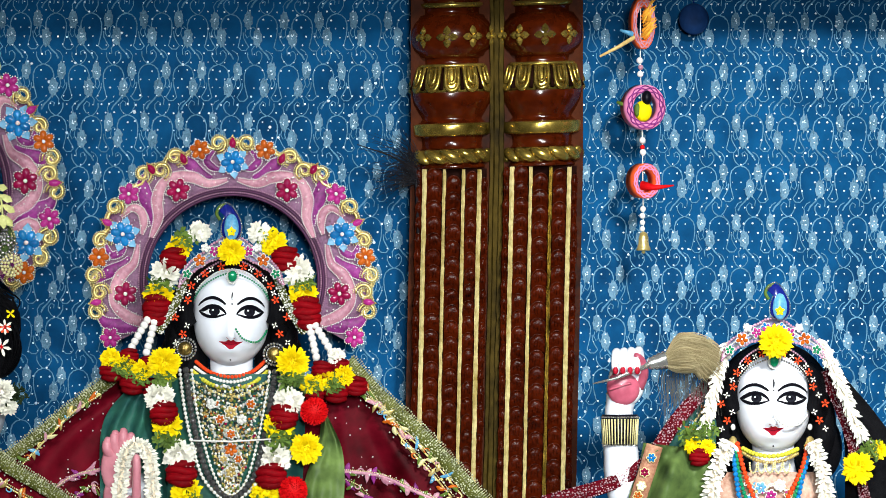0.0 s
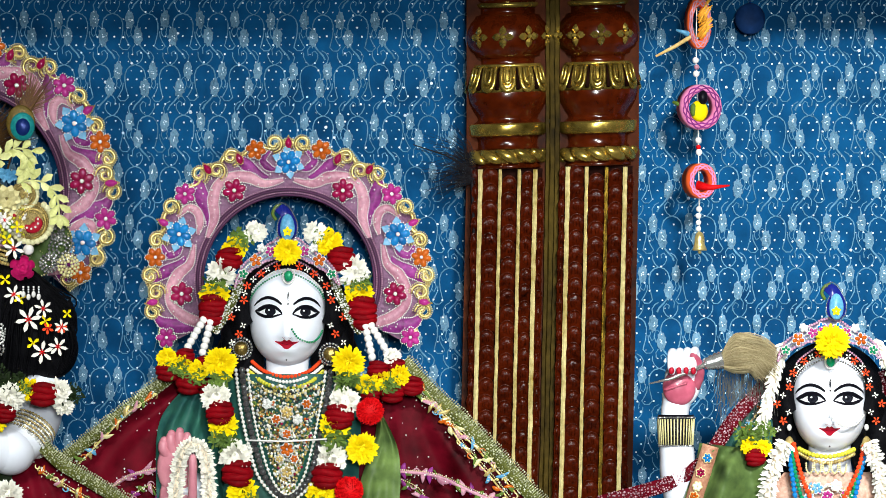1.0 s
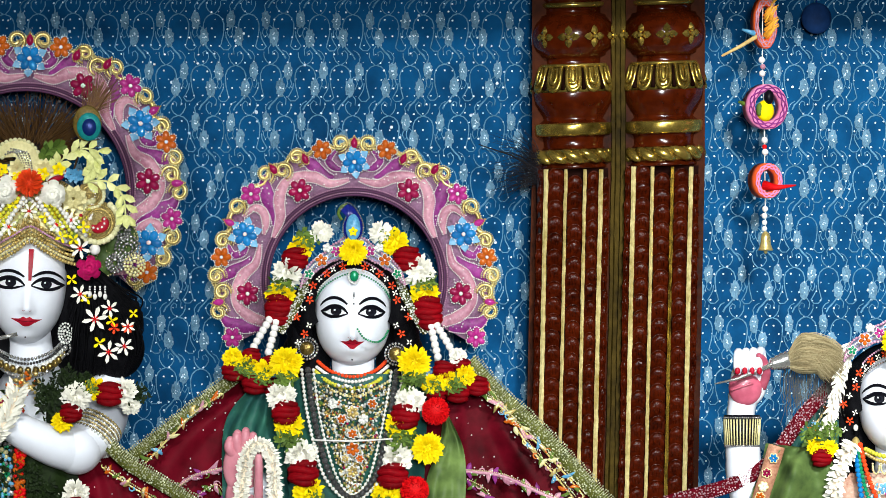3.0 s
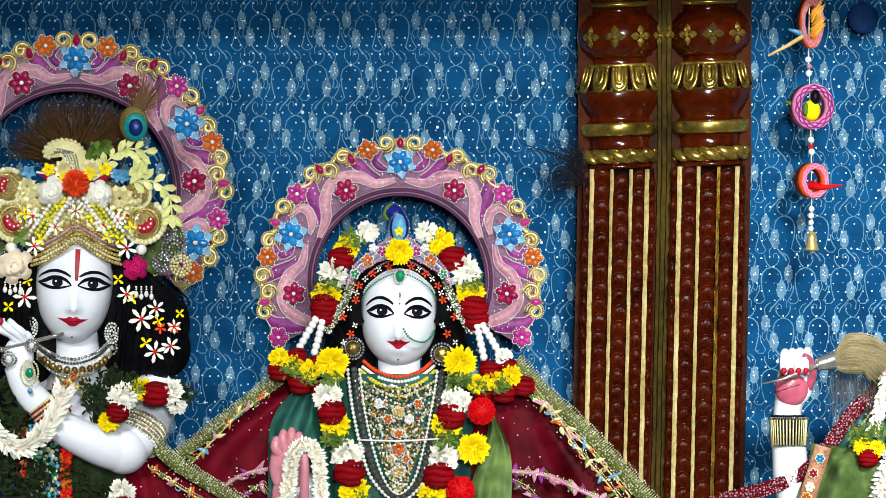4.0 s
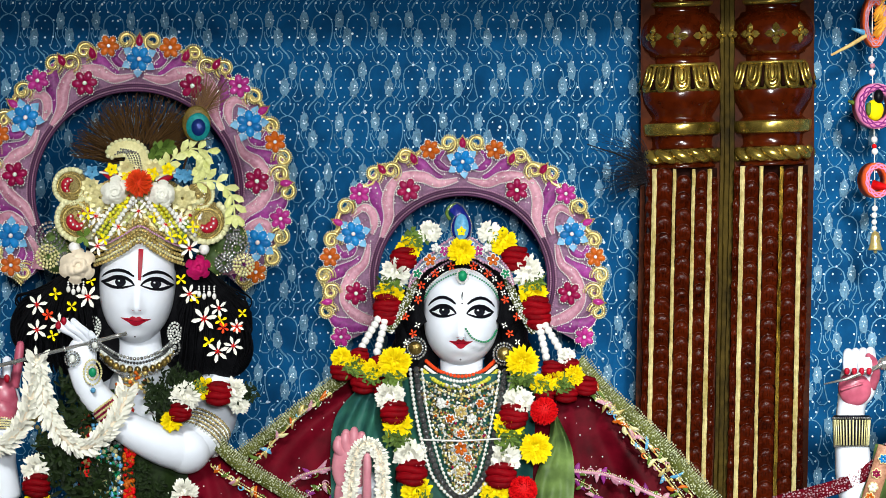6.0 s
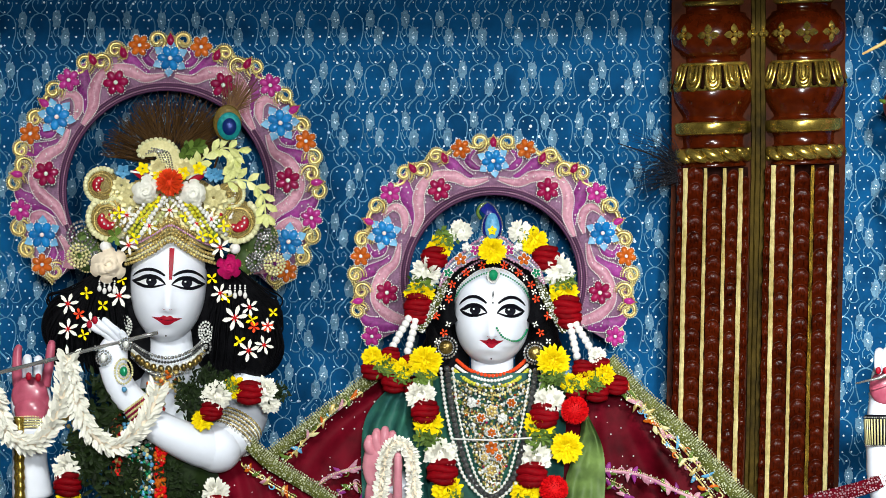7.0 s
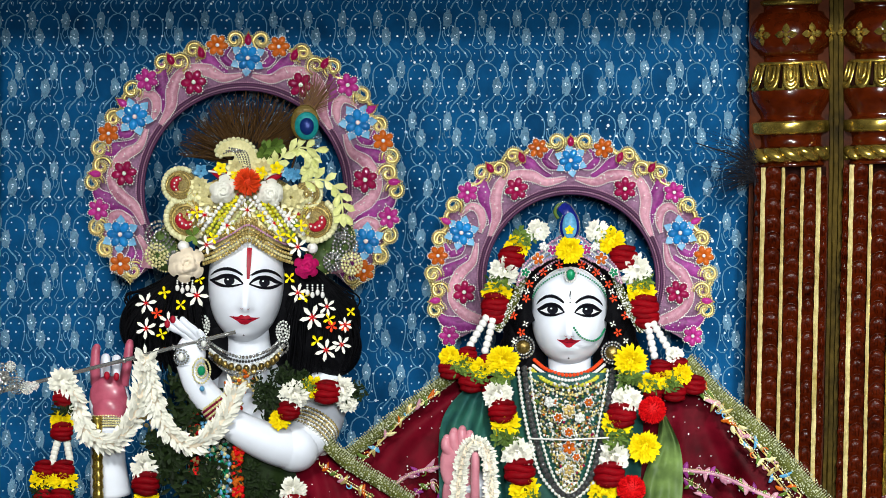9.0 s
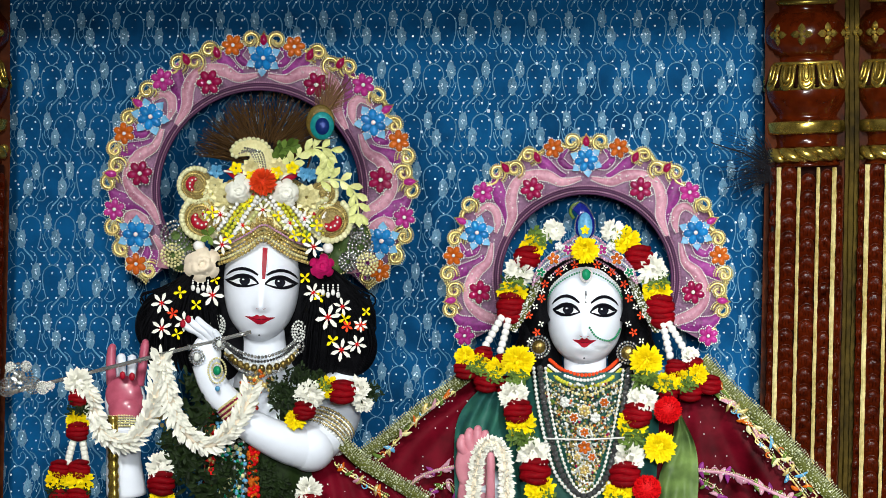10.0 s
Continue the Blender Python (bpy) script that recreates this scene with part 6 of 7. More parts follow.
def veil_hair(p0, q0, label, seed, w=1.0):
    """Black veil over the head, sewn with tiny flowers."""
    rnd = random.Random(seed)
    root = thing("veil", p0, 0, q0 - 130, label, "veil", "black veils")
    g = Geo()
    n, m = 40, 26
    vs, fs = [], []
    for i in range(n + 1):
        a = -2.0 + 4.0 * i / n
        for j in range(m + 1):
            t = j / m
            ri = (69 - 1 * abs(a)) * (1 - t) + (100 + 16 * (abs(a) / 2) ** 2) * t
            x = p0 + w * ri * math.sin(a) * (1.0 if abs(a) < 1.57 else 1.0)
            z = q0 + 8 + (0.88 * ri + 5) * math.cos(a) - (18 * t if abs(a) > 1.6 else 0)
            vs.append((x, -118 + 40 * t - 26 * math.sin(math.pi * min(1, t * 1.1)) * 0.9 + 20 * (abs(a) / 2), z))
    for i in range(n):
        for j in range(m):
            k = i * (m + 1) + j
            fs.append((k, k + 1, k + m + 2, k + m + 1))
    g.add(vs, fs)
    part("front_fold", g, HAIR, root)
    for s in (-1, 1):
        g = Geo()
        ball(g, p0 + s * 92 * w, -40, q0 - 55, 26, 40, 72, 16, 12)
        part("side_fold", g, HAIR, root)
        g = Geo()
        ball(g, p0 + s * 84 * w, -34, q0 - 88, 44, 30, 62, 18, 12)
        part("side_fold", g, HAIR, root)
    g = Geo()
    ball(g, p0, -8, q0 + 15, 92 * w, 70, 88, 24, 14)
    part("cloth", g, HAIR, root)
    for i in range(24):
        s = -1 if i % 2 else 1
        t = i // 2
        if t < 6:
            a = s * (0.25 + 0.2 * t)
            x, z = p0 + 80 * w * math.sin(a), q0 + 10 + 71 * math.cos(a)
        else:
            x, z = p0 + s * (76 + (t - 6) % 3 * 11) * w, q0 + 20 - 15 * (t - 6)
        mat = (POM_ORANGE, PETAL_WHITE)[t % 2]
        g = Geo()
        bloom(g, x + rnd.uniform(-2, 2), -154 + 24 * abs(x - p0) / 60, z, (8, 6)[t % 2], 5 if t % 2 == 0 else 4, 0.42, 1, 0.15, rnd.uniform(0, 2))
        part("tiny_flower", g, mat, root)
    return root


def paisley_pin(p, d, q, k):
    root = thing("paisley_pin", p, d, q - 28 * k, "blue enamel paisley pin with a gold flower", "pin", "paisley pins")

    def form(s):
        return [(v[0], v[1]) for v in curve([(p + x * k * s, q - 4 * k + (z + 4) * k * s, 0) for x, z in ((0, -26), (-15, -18), (-17, 0), (-12, 14), (-6, 26), (-14, 31), (-22, 26), (-12, 38), (0, 34), (10, 20), (17, 2), (14, -18))], 5, True)]
    for s, mat, dd, lab in ((1.0, NAVY, 0, "navy enamel rim"), (0.62, SKY, -5, "sky blue field")):
        g = Geo()
        pts = form(s) if s == 1.0 else [(p + 13 * k * math.cos(t), q - 5 * k + 21 * k * math.sin(t) * (1 if math.sin(t) < 0 else 1.25)) for t in [2 * math.pi * i / 24 for i in range(24)]]
        slab(g, pts, d + dd - 5, d + dd + 3, 0.1)
        part("enamel", g, mat, root, lab)
    g = Geo()
    bead_row(g, [(x, d - 3, z) for x, z in form(1.06)], 1.3, 3.2, 5, 4)
    part("bead_rim", g, SILVER, root)
    g = Geo()
    bloom(g, p, d - 11, q - 10 * k, 9 * k, 5, 0.55, 2, 0.2, 0.3)
    part("gold_flower", g, PETAL_YELLOW, root)
    g = Geo()
    tube(g, curve([(p - 20 * k, d, q + 10 * k), (p - 26 * k, d, q + 22 * k), (p - 20 * k, d, q + 34 * k), (p - 10 * k, d, q + 37 * k)], 6), 3 * k, 6)
    part("curled_tip", g, LEAF, root, "small green curled tip")


def tiara(p0, q0, label, seed, peak=0.0):
    """A lilac crown plate with pearl scallops, stones and a bead fringe. q0: eye line."""
    rnd = random.Random(seed)
    root = thing("crown", p0, -100, q0 + 40, label, "crown", "small crowns")
    out = [(-92, 44), (-86, 66), (-70, 88), (-52, 100), (-34, 116), (-16, 128), (0, 134), (16, 128), (34, 116), (52, 100), (70, 88), (86, 66), (92, 44), (76, 62), (56, 76), (30, 90), (0, 96), (-30, 90), (-56, 76), (-76, 62)]
    out = [(x, z + peak * (abs(x) / 92) ** 1.5 + peak * 0.25) for x, z in out]
    g = Geo()
    top = curve([(p0 + x, q0 + z, 0) for x, z in out[:13]], 6)
    bot = curve([(p0 + x, q0 + z, 0) for x, z in ([out[0]] + out[:12:-1] + [out[12]])], 9)
    vs, fs = [], []
    N = 60
    for i in range(N + 1):
        a = top[int(i / N * (len(top) - 1))]
        b = bot[int(i / N * (len(bot) - 1))]
        for j in range(5):
            v = a.lerp(b, j / 4)
            vs.append((v[0], -158 + abs(v[0] - p0) * 0.22 + 8 * (1 - j / 4) - 6 * math.sin(math.pi * j / 4), v[1]))
    for i in range(N):
        for j in range(4):
            k = i * 5 + j
            fs.append((k, k + 5, k + 6, k + 1))
    g.add(vs, fs)
    part("plate", g, material("lilac_satin", (0.45, 0.25, 0.45), 0.35, 0.1, 0.35, 180, 0.4, other=(0.25, 0.42, 0.62)), root, "lilac and blue satin plate")
    for s, r, mat in ((0.0, 2.6, PEARL_PINK), (0.33, 2.0, CRYSTAL), (0.66, 2.2, SILVER), (1.0, 2.8, PEARL_PINK)):
        g = Geo()
        line = []
        for i in range(N + 1):
            a = top[int(i / N * (len(top) - 1))]
            b = bot[int(i / N * (len(bot) - 1))]
            v = a.lerp(b, s)
            sc = 2.5 * abs(math.sin(i * 0.55)) if s in (0.0, 1.0) else 0
            line.append((v[0], -163 + abs(v[0] - p0) * 0.22, v[1] + sc))
        bead_row(g, line, r, r * 2.0, 6, 4)
        part("bead_trim", g, mat, root)
    for x, z, r, mat in ((-56, 90, 11, ORANGE), (56, 90, 11, ORANGE), (-30, 106, 9, MAGENTA), (30, 106, 9, MAGENTA), (-78, 66, 8, GREEN_GEM), (78, 66, 8, GREEN_GEM), (-14, 118, 8, BLUE_GEM), (14, 118, 8, BLUE_GEM), (-46, 112, 7, PEARL), (46, 112, 7, PEARL)):
        gem_flower(root, (p0 + x, -166 + abs(x) * 0.22, q0 + z + peak * (abs(x) / 92) ** 1.5 + peak * 0.25), r, mat, CRYSTAL, rnd.uniform(0, 1), n=5, name="gem_blossom")
    for i in range(7):
        a = -0.9 + 0.3 * i
        g = Geo()
        petal(g, (p0, -168, q0 + 108), (p0 + 26 * math.sin(a * 1.4), -170, q0 + 108 + 22 * math.cos(a * 1.4)), 8, 0.2)
        part("gem_petal", g, MAGENTA, root)
    # strings over the hair and the emerald drop
    for dz, r, mat in ((4, 1.8, PEARL), (22, 2.0, PEARL_PINK), (-3, 1.8, SILVER if peak else GREEN_GEM)):
        g = Geo()
        bead_row(g, curve([(p0 - 72, -92, q0 + 12 + dz), (p0 - 55, -118, q0 + 42 + dz), (p0 - 28, -138, q0 + 62 + dz), (p0, -148, q0 + 70 + dz), (p0 + 28, -138, q0 + 62 + dz), (p0 + 55, -118, q0 + 42 + dz), (p0 + 72, -92, q0 + 12 + dz)], 8), r, 5.2, 6, 4)
        part("hair_string", g, mat, root)
    g = Geo()
    ball(g, p0 + 2, -152, q0 + 62, 8, 5, 10, 14, 8)
    em = part("emerald_drop", g, GREEN_GEM, root, "green drop stone in pearls")
    g = Geo()
    bead_row(g, arc(p0 + 2, q0 + 62, 10.5, 0, 360, 20, -151, 13), 1.7, 3.6, 6, 4)
    part("bead_rim", g, PEARL, em)
    return root


def round_earring(x, y, r, d=-85):
    root = thing("earring", PX(x), d, PZ(y + r), "round gold earring with crystal rim", "earring", "earrings")
    g = Geo()
    ball(g, PX(x), d, PZ(y), r * 0.66, r * 0.3, r * 0.66, 18, 8)
    part("disc", g, BRONZE, root)
    g = Geo()
    bead_row(g, arc(PX(x), PZ(y), r * 0.72, 0, 360, 24, d - 4), 2.0, 4.2, 6, 4)
    bead_row(g, arc(PX(x), PZ(y), r, 0, 360, 24, d - 2), 2.6, 5.4, 6, 4)
    part("crystal_rim", g, SILVER, root)


def blessing_set():
    rnd = random.Random(61)
    veil_hair(-64, -110, "black veil sewn with tiny orange and white flowers", 62)
    tiara(-64, -110, "lilac jewelled crown with pearl scallops and an emerald drop", 63)
    paisley_pin(-64, -172, 41, 1.0)
    pom_flower(-64, -176, -4, 25, PETAL_YELLOW, "yellow chrysanthemum on the crown", 64, 130, 0.6, 0.4)
    # gold-green braid of the veil along the face
    for s in (-1, 1):
        root = thing("veil_border", -64 + s * 110, -100, -190, "green-gold bead border of the veil", "veil border", "veil borders")
        braid(root, [(-64 + s * 76, -112, -32), (-64 + s * 88, -114, -72), (-64 + s * 106, -112, -110), (-64 + s * 130, -108, -148)], 15, 65 + s, fringe=False)
    L = [("W", 664, 412, 17), ("G", 640, 424, 19), ("Y", 627, 440, 20), ("R", 617, 460, 21), ("W", 604, 482, 23), ("G", 597, 503, 22), ("Y", 591, 522, 23), ("R", 588, 543, 22), ("R", 586, 558, 19)]
    Rr = [("W", 768, 412, 17), ("G", 778, 420, 15), ("Y", 793, 430, 22), ("R", 815, 458, 22), ("W", 836, 480, 24), ("G", 846, 500, 21), ("Y", 846, 522, 23), ("R", 852, 546, 23), ("R", 856, 566, 20)]
    garland("head garland of white, green, yellow and red knots", [(k, PX(x), -105, PZ(y), r * 1.22) for k, x, y, r in L], 71)
    garland("head garland of white, yellow and red knots", [(k, PX(x), -105, PZ(y), r * 1.22) for k, x, y, r in Rr], 72)
    for pts in (((572, 566), (558, 590), (540, 622)), ((584, 570), (578, 596), (568, 632)), ((858, 578), (864, 606), (872, 642)), ((868, 576), (884, 602), (902, 634))):
        bead_string("string of large white buds", [(PX(x), -118, PZ(y)) for x, y in pts], 7.2, PEARL, 11, "bud strings", "garland", "bud_string")
    garland("shoulder bunch of red roses, yellow petals and leaves", [("R", PX(510), -120, PZ(655), 24), ("R", PX(545), -118, PZ(678), 24), ("Y", PX(508), -132, PZ(634), 20), ("Y", PX(535), -134, PZ(645), 20), ("Y", PX(562), -134, PZ(655), 20), ("G", PX(525), -132, PZ(652), 22), ("G", PX(560), -132, PZ(668), 20), ("R", PX(585), -116, PZ(690), 22), ("R", PX(540), -128, PZ(630), 18), ("R", PX(572), -126, PZ(642), 16)], 73, cord=False)
    garland("shoulder bunch of red roses, yellow petals and leaves", [("R", PX(940), -118, PZ(684), 22), ("R", PX(905), -118, PZ(694), 24), ("R", PX(868), -118, PZ(694), 20), ("Y", PX(918), -134, PZ(664), 20), ("Y", PX(885), -134, PZ(672), 20), ("Y", PX(857), -132, PZ(680), 18), ("G", PX(900), -132, PZ(680), 22), ("G", PX(864), -130, PZ(684), 20), ("R", PX(880), -128, PZ(654), 20), ("R", PX(912), -126, PZ(648), 18), ("W", PX(905), -130, PZ(632), 16)], 74, cord=False)
    pom_flower(PX(602), -150, PZ(643), 30, PETAL_YELLOW, "yellow chrysanthemum beside the earring", 75, 150, 0.55, 0.36)
    pom_flower(PX(828), -150, PZ(642), 30, PETAL_YELLOW, "yellow chrysanthemum beside the earring", 76, 150, 0.55, 0.36)
    main_l = [("G", 597, 672, 24), ("W", 593, 702, 27), ("R", 601, 730, 27), ("Y", 607, 752, 28), ("G", 608, 776, 29), ("W", 628, 806, 29), ("R", 632, 838, 30), ("Y", 640, 868, 29), ("G", 650, 895, 29), ("W", 665, 925, 30), ("R", 690, 950, 30)]
    main_r = [("G", 826, 672, 24), ("W", 822, 712, 27), ("R", 812, 738, 28), ("Y", 803, 754, 28), ("G", 804, 778, 29), ("W", 796, 812, 29), ("R", 790, 842, 30), ("Y", 780, 870, 29), ("G", 772, 895, 29), ("W", 760, 925, 30), ("R", 735, 950, 30)]
    garland("thick chest garland of white, red, yellow and leaf knots", [(k, PX(x), -150, PZ(y), r) for k, x, y, r in main_l], 77)
    garland("thick chest garland of white, red, yellow and leaf knots", [(k, PX(x), -150, PZ(y), r) for k, x, y, r in main_r], 78)
    for x, y, r, mat, lab, n in ((866, 728, 26, POM_RED, "bright red pompom flower on the garland", 260), (852, 794, 29, PETAL_YELLOW, "yellow chrysanthemum on the garland", 150), (829, 868, 27, POM_RED, "bright red pompom flower on the garland", 260)):
        pom_flower(PX(x), -165, PZ(y), r, mat, lab, x, n, 0.8 if n > 200 else 0.5, 0.18 if n > 200 else 0.36)
    round_earring(638, 617, 19)
    round_earring(796, 627, 19)
    # nose chain
    bead_string("fine chain of green beads from nose to ear", [(-56, -164, -142), (-44, -160, -158), (-24, -148, -165), (-10, -128, -158), (-1, -105, -142)], 2.0, GREEN_GEM, 4.8, "nose chains", "nose chain", "nose_chain")
    # chokers
    bead_string("orange-red bead choker round the neck", [(PX(658), -66, PZ(640)), (PX(682), -100, PZ(658)), (PX(719), -112, PZ(667)), (PX(756), -100, PZ(658)), (PX(780), -66, PZ(638))], 3.6, POM_ORANGE, 6.8)
    bead_string("white pearl choker below the chin", [(PX(656), -72, PZ(650)), (PX(682), -106, PZ(667)), (PX(719), -118, PZ(676)), (PX(756), -106, PZ(667)), (PX(782), -72, PZ(648))], 3.2, PEARL, 6.2)
    bead_string("yellow-green bead choker round the neck", [(PX(652), -78, PZ(657)), (PX(682), -122, PZ(679)), (PX(719), -136, PZ(688)), (PX(756), -122, PZ(679)), (PX(786), -78, PZ(655))], 4.0, LIME_BEAD, 7.4)
    # bib
    bib = thing("bib_necklace", PX(720), -125, PZ(880), "wide jewelled bib of green and gold stones", "necklace", "necklaces")
    g = sheet([(PX(636), -95, PZ(662)), (PX(650), -112, PZ(740)), (PX(676), -122, PZ(820)), (PX(716), -126, PZ(900))], [(PX(802), -95, PZ(662)), (PX(790), -112, PZ(740)), (PX(764), -122, PZ(820)), (PX(724), -126, PZ(900))], lambda u, v: -16 * math.sin(math.pi * v))
    part("cloth", g, TEAL_SILK, bib)
    for k in range(9):
        g = Geo()
        y = 694 + 20 * k
        half = 70 - 6.5 * k
        bead_row(g, curve([(PX(719 - half), -120, PZ(y - 22)), (PX(719), -142, PZ(y + 8)), (PX(719 + half), -120, PZ(y - 22))], 10), 2.8, 5.8, 6, 4)
        part("bead_trim", g, (GOLD_PALE, CRYSTAL, GOLD)[k % 3], bib)
    for mat, n, lab in ((GOLD, 520, "gold settings"), (CRYSTAL, 520, "clear stones"), (LEAF, 150, "mossy green stones"), (ORANGE, 40, "orange stones"), (SMOKE, 260, "smoky stones"), (RUBY, 24, "red stones")):
        g = Geo()
        for _ in range(n):
            y = rnd.uniform(680, 880)
            half = max(6, 76 - (y - 680) * 0.34)
            x = 719 + rnd.uniform(-half, half)
            ball(g, PX(x), -143 + abs(x - 719) * 0.25 - rnd.uniform(0, 4), PZ(y), rnd.uniform(1.3, 3.1), 2.6, None, 6, 4)
        part("stone", g, mat, bib, lab, kind="stuff")
    for x, y, r in ((719, 730, 11), (700, 742, 8), (738, 742, 8), (719, 795, 12), (719, 768, 8), (719, 835, 10), (684, 715, 8), (754, 715, 8), (706, 812, 7), (732, 812, 7)):
        gem_flower(bib, (PX(x), -150, PZ(y)), r, (GOLD, CRYSTAL, ORANGE)[(x + y) % 3], CRYSTAL, x * 0.1, name="gem_blossom")
    # chains of silver beads
    for k, mat, r, step in ((-3, CRYSTAL, 3.4, 8.0), (8, SMOKE, 6.0, 10.5), (18, CRYSTAL, 3.0, 8.0)):
        bead_string("long chain of smoky crystal beads" if mat is SMOKE else "long chain of clear crystal beads", [(PX(632 + k), -120, PZ(655)), (PX(640 + k), -140, PZ(720)), (PX(655 + k), -152, PZ(790)), (PX(676 + k), -156, PZ(850)), (PX(719), -158, PZ(886 - k * 0.6)), (PX(764 - k), -156, PZ(850)), (PX(782 - k), -152, PZ(790)), (PX(796 - k), -140, PZ(720)), (PX(806 - k), -120, PZ(655))], r, mat, step, "necklaces")
    g = Geo()
    tube(g, [(PX(650), -172, PZ(779)), (PX(719), -176, PZ(781)), (PX(790), -172, PZ(777))], 1.6, 6)
    whole("thread", g, PEARL, "pale thread tied across the chest", "thread")


def cloak(name_label, A, B, edge, vines, seed, spang=50):
    rnd = random.Random(seed)
    root = thing("cloak", A[-1][0], A[-1][1], min(A[-1][2], B[-1][2]), name_label, "cloak", "maroon cloaks")
    g = sheet(A, B, lambda u, v: 6 * math.sin(v * 11 + u * 3) * (0.3 + u) + 10 * noise.noise((u * 3, v * 5, 4)) + 3 * math.sin(v * 29 + u * 5) * u)
    part("silk", g, MAROON, root)
    for e, w in edge:
        braid(root, e, w, seed, BRAID, BRAID_BEAD)
    for k, (pts, mats, stem, size) in enumerate(vines):
        vine(root, pts, -112, seed + k, mats, stem, 11, size)
    g = Geo()
    a, b = curve(A, 8), curve(B, 8)
    for _ in range(spang):
        t = rnd.random()
        v = a[int(t * (len(a) - 1))].lerp(b[int(t * (len(b) - 1))], rnd.random())
        ball(g, v[0], v[1] - 13, v[2], rnd.uniform(0.9, 1.9), seg=5, rings=4)
    part("spangle", g, CRYSTAL, root, kind="stuff")
    return root


def blessing_dress():
    M1 = (GOLD, ORANGE, LEAF, GOLD_PALE, PINK_SATIN, GOLD, SKY)
    M2 = (PINK_SATIN, PURPLE, LEAF, PINK_SATIN)
    cloak("maroon silk cloak with embroidered vines and a beaded green braid",
          [(PX(508), -60, PZ(668)), (PX(440), -74, PZ(722)), (PX(330), -82, PZ(812)), (PX(230), -88, PZ(960))],
          [(PX(600), -60, PZ(668)), (PX(610), -74, PZ(722)), (PX(620), -82, PZ(812)), (PX(620), -88, PZ(960))],
          [([(PX(512), -92, PZ(668)), (PX(440), -98, PZ(722)), (PX(372), -102, PZ(776)), (PX(322), -104, PZ(814))], 22)],
          [([(PX(486), PZ(700)), (PX(440), PZ(730)), (PX(395), PZ(775)), (PX(350), PZ(822))], M1, GOLD, 9), ([(PX(400), PZ(870)), (PX(440), PZ(842)), (PX(500), PZ(828))], M2, PINK_SATIN, 10), ([(PX(445), PZ(876)), (PX(475), PZ(860)), (PX(490), PZ(880))], M2, LEAF, 9)], 81)
    cloak("maroon silk cloak with embroidered vines and a beaded green braid",
          [(PX(860), -60, PZ(660)), (PX(850), -74, PZ(722)), (PX(830), -82, PZ(812)), (PX(820), -88, PZ(960))],
          [(PX(930), -60, PZ(650)), (PX(1000), -74, PZ(718)), (PX(1090), -82, PZ(806)), (PX(1230), -88, PZ(960))],
          [([(PX(925), -92, PZ(640)), (PX(975), -98, PZ(695)), (PX(1050), -102, PZ(765)), (PX(1120), -104, PZ(840)), (PX(1172), -104, PZ(900))], 27)],
          [([(PX(930), PZ(690)), (PX(985), PZ(725)), (PX(1030), PZ(790)), (PX(1075), PZ(840)), (PX(1110), PZ(882))], M1, GOLD, 9), ([(PX(950), PZ(680)), (PX(1000), PZ(742)), (PX(1060), PZ(800)), (PX(1130), PZ(880))], M1, GOLD, 9), ([(PX(912), PZ(834)), (PX(980), PZ(842)), (PX(1040), PZ(868)), (PX(1090), PZ(890))], M2, PINK_SATIN, 11), ([(PX(915), PZ(850)), (PX(945), PZ(865)), (PX(960), PZ(882))], M2, LEAF, 10)], 85)
    # cloak of the flute player, its braid crossing in front
    cloak("maroon silk cloak falling behind the elbow with a beaded braid",
          [(PX(225), -40, PZ(740)), (PX(225), -60, PZ(800)), (PX(230), -84, PZ(860)), (PX(230), -90, PZ(960))],
          [(PX(280), -40, PZ(772)), (PX(310), -70, PZ(806)), (PX(390), -100, PZ(868)), (PX(470), -108, PZ(960))],
          [([(PX(284), -112, PZ(782)), (PX(320), -116, PZ(818)), (PX(372), -118, PZ(850)), (PX(440), -118, PZ(892))], 24)],
          [([(PX(280), PZ(830)), (PX(330), PZ(862)), (PX(370), PZ(885))], M1, GOLD, 9)], 89, 60)
    # sleeves and loose cloth
    g = sheet([(PX(542), -90, PZ(684)), (PX(512), -104, PZ(715)), (PX(494), -108, PZ(748)), (PX(488), -110, PZ(800)), (PX(490), -110, PZ(900))], [(PX(585), -90, PZ(690)), (PX(592), -104, PZ(745)), (PX(598), -110, PZ(800)), (PX(610), -110, PZ(900))], lambda u, v: 8 * math.sin(v * 13 + 2.5 * math.sin(u * 4)) + 4 * math.sin(v * 31 + u * 9) * u + 14 * noise.noise((u * 3, v * 5, 2)) - 14 * math.sin(math.pi * v))
    sl = whole("sleeve", g, TEAL_SILK, "pleated blue-green silk sleeve", "clothing", "silk sleeves")
    g = sheet([(PX(880), -110, PZ(730)), (PX(872), -120, PZ(790)), (PX(850), -126, PZ(850)), (PX(845), -126, PZ(930))], [(PX(886), -110, PZ(730)), (PX(914), -120, PZ(790)), (PX(920), -126, PZ(850)), (PX(915), -126, PZ(930))], lambda u, v: 6 * math.sin(v * 8 + u * 6 + 1.5 * math.sin(u * 5)) + 18 * noise.noise((u * 4, v * 3, 7)) - 12 * math.sin(math.pi * v))
    whole("loose_cloth", g, GREEN_SILK, "fold of green silk hanging beside the garland", "clothing")
    g = sheet([(PX(800), -60, PZ(690)), (PX(810), -70, PZ(790)), (PX(800), -70, PZ(930))], [(PX(900), -60, PZ(690)), (PX(890), -70, PZ(790)), (PX(880), -70, PZ(930))], lambda u, v: 3 * math.sin(v * 15))
    whole("blouse", g, HAIR, "dark blouse under the garlands", "clothing")
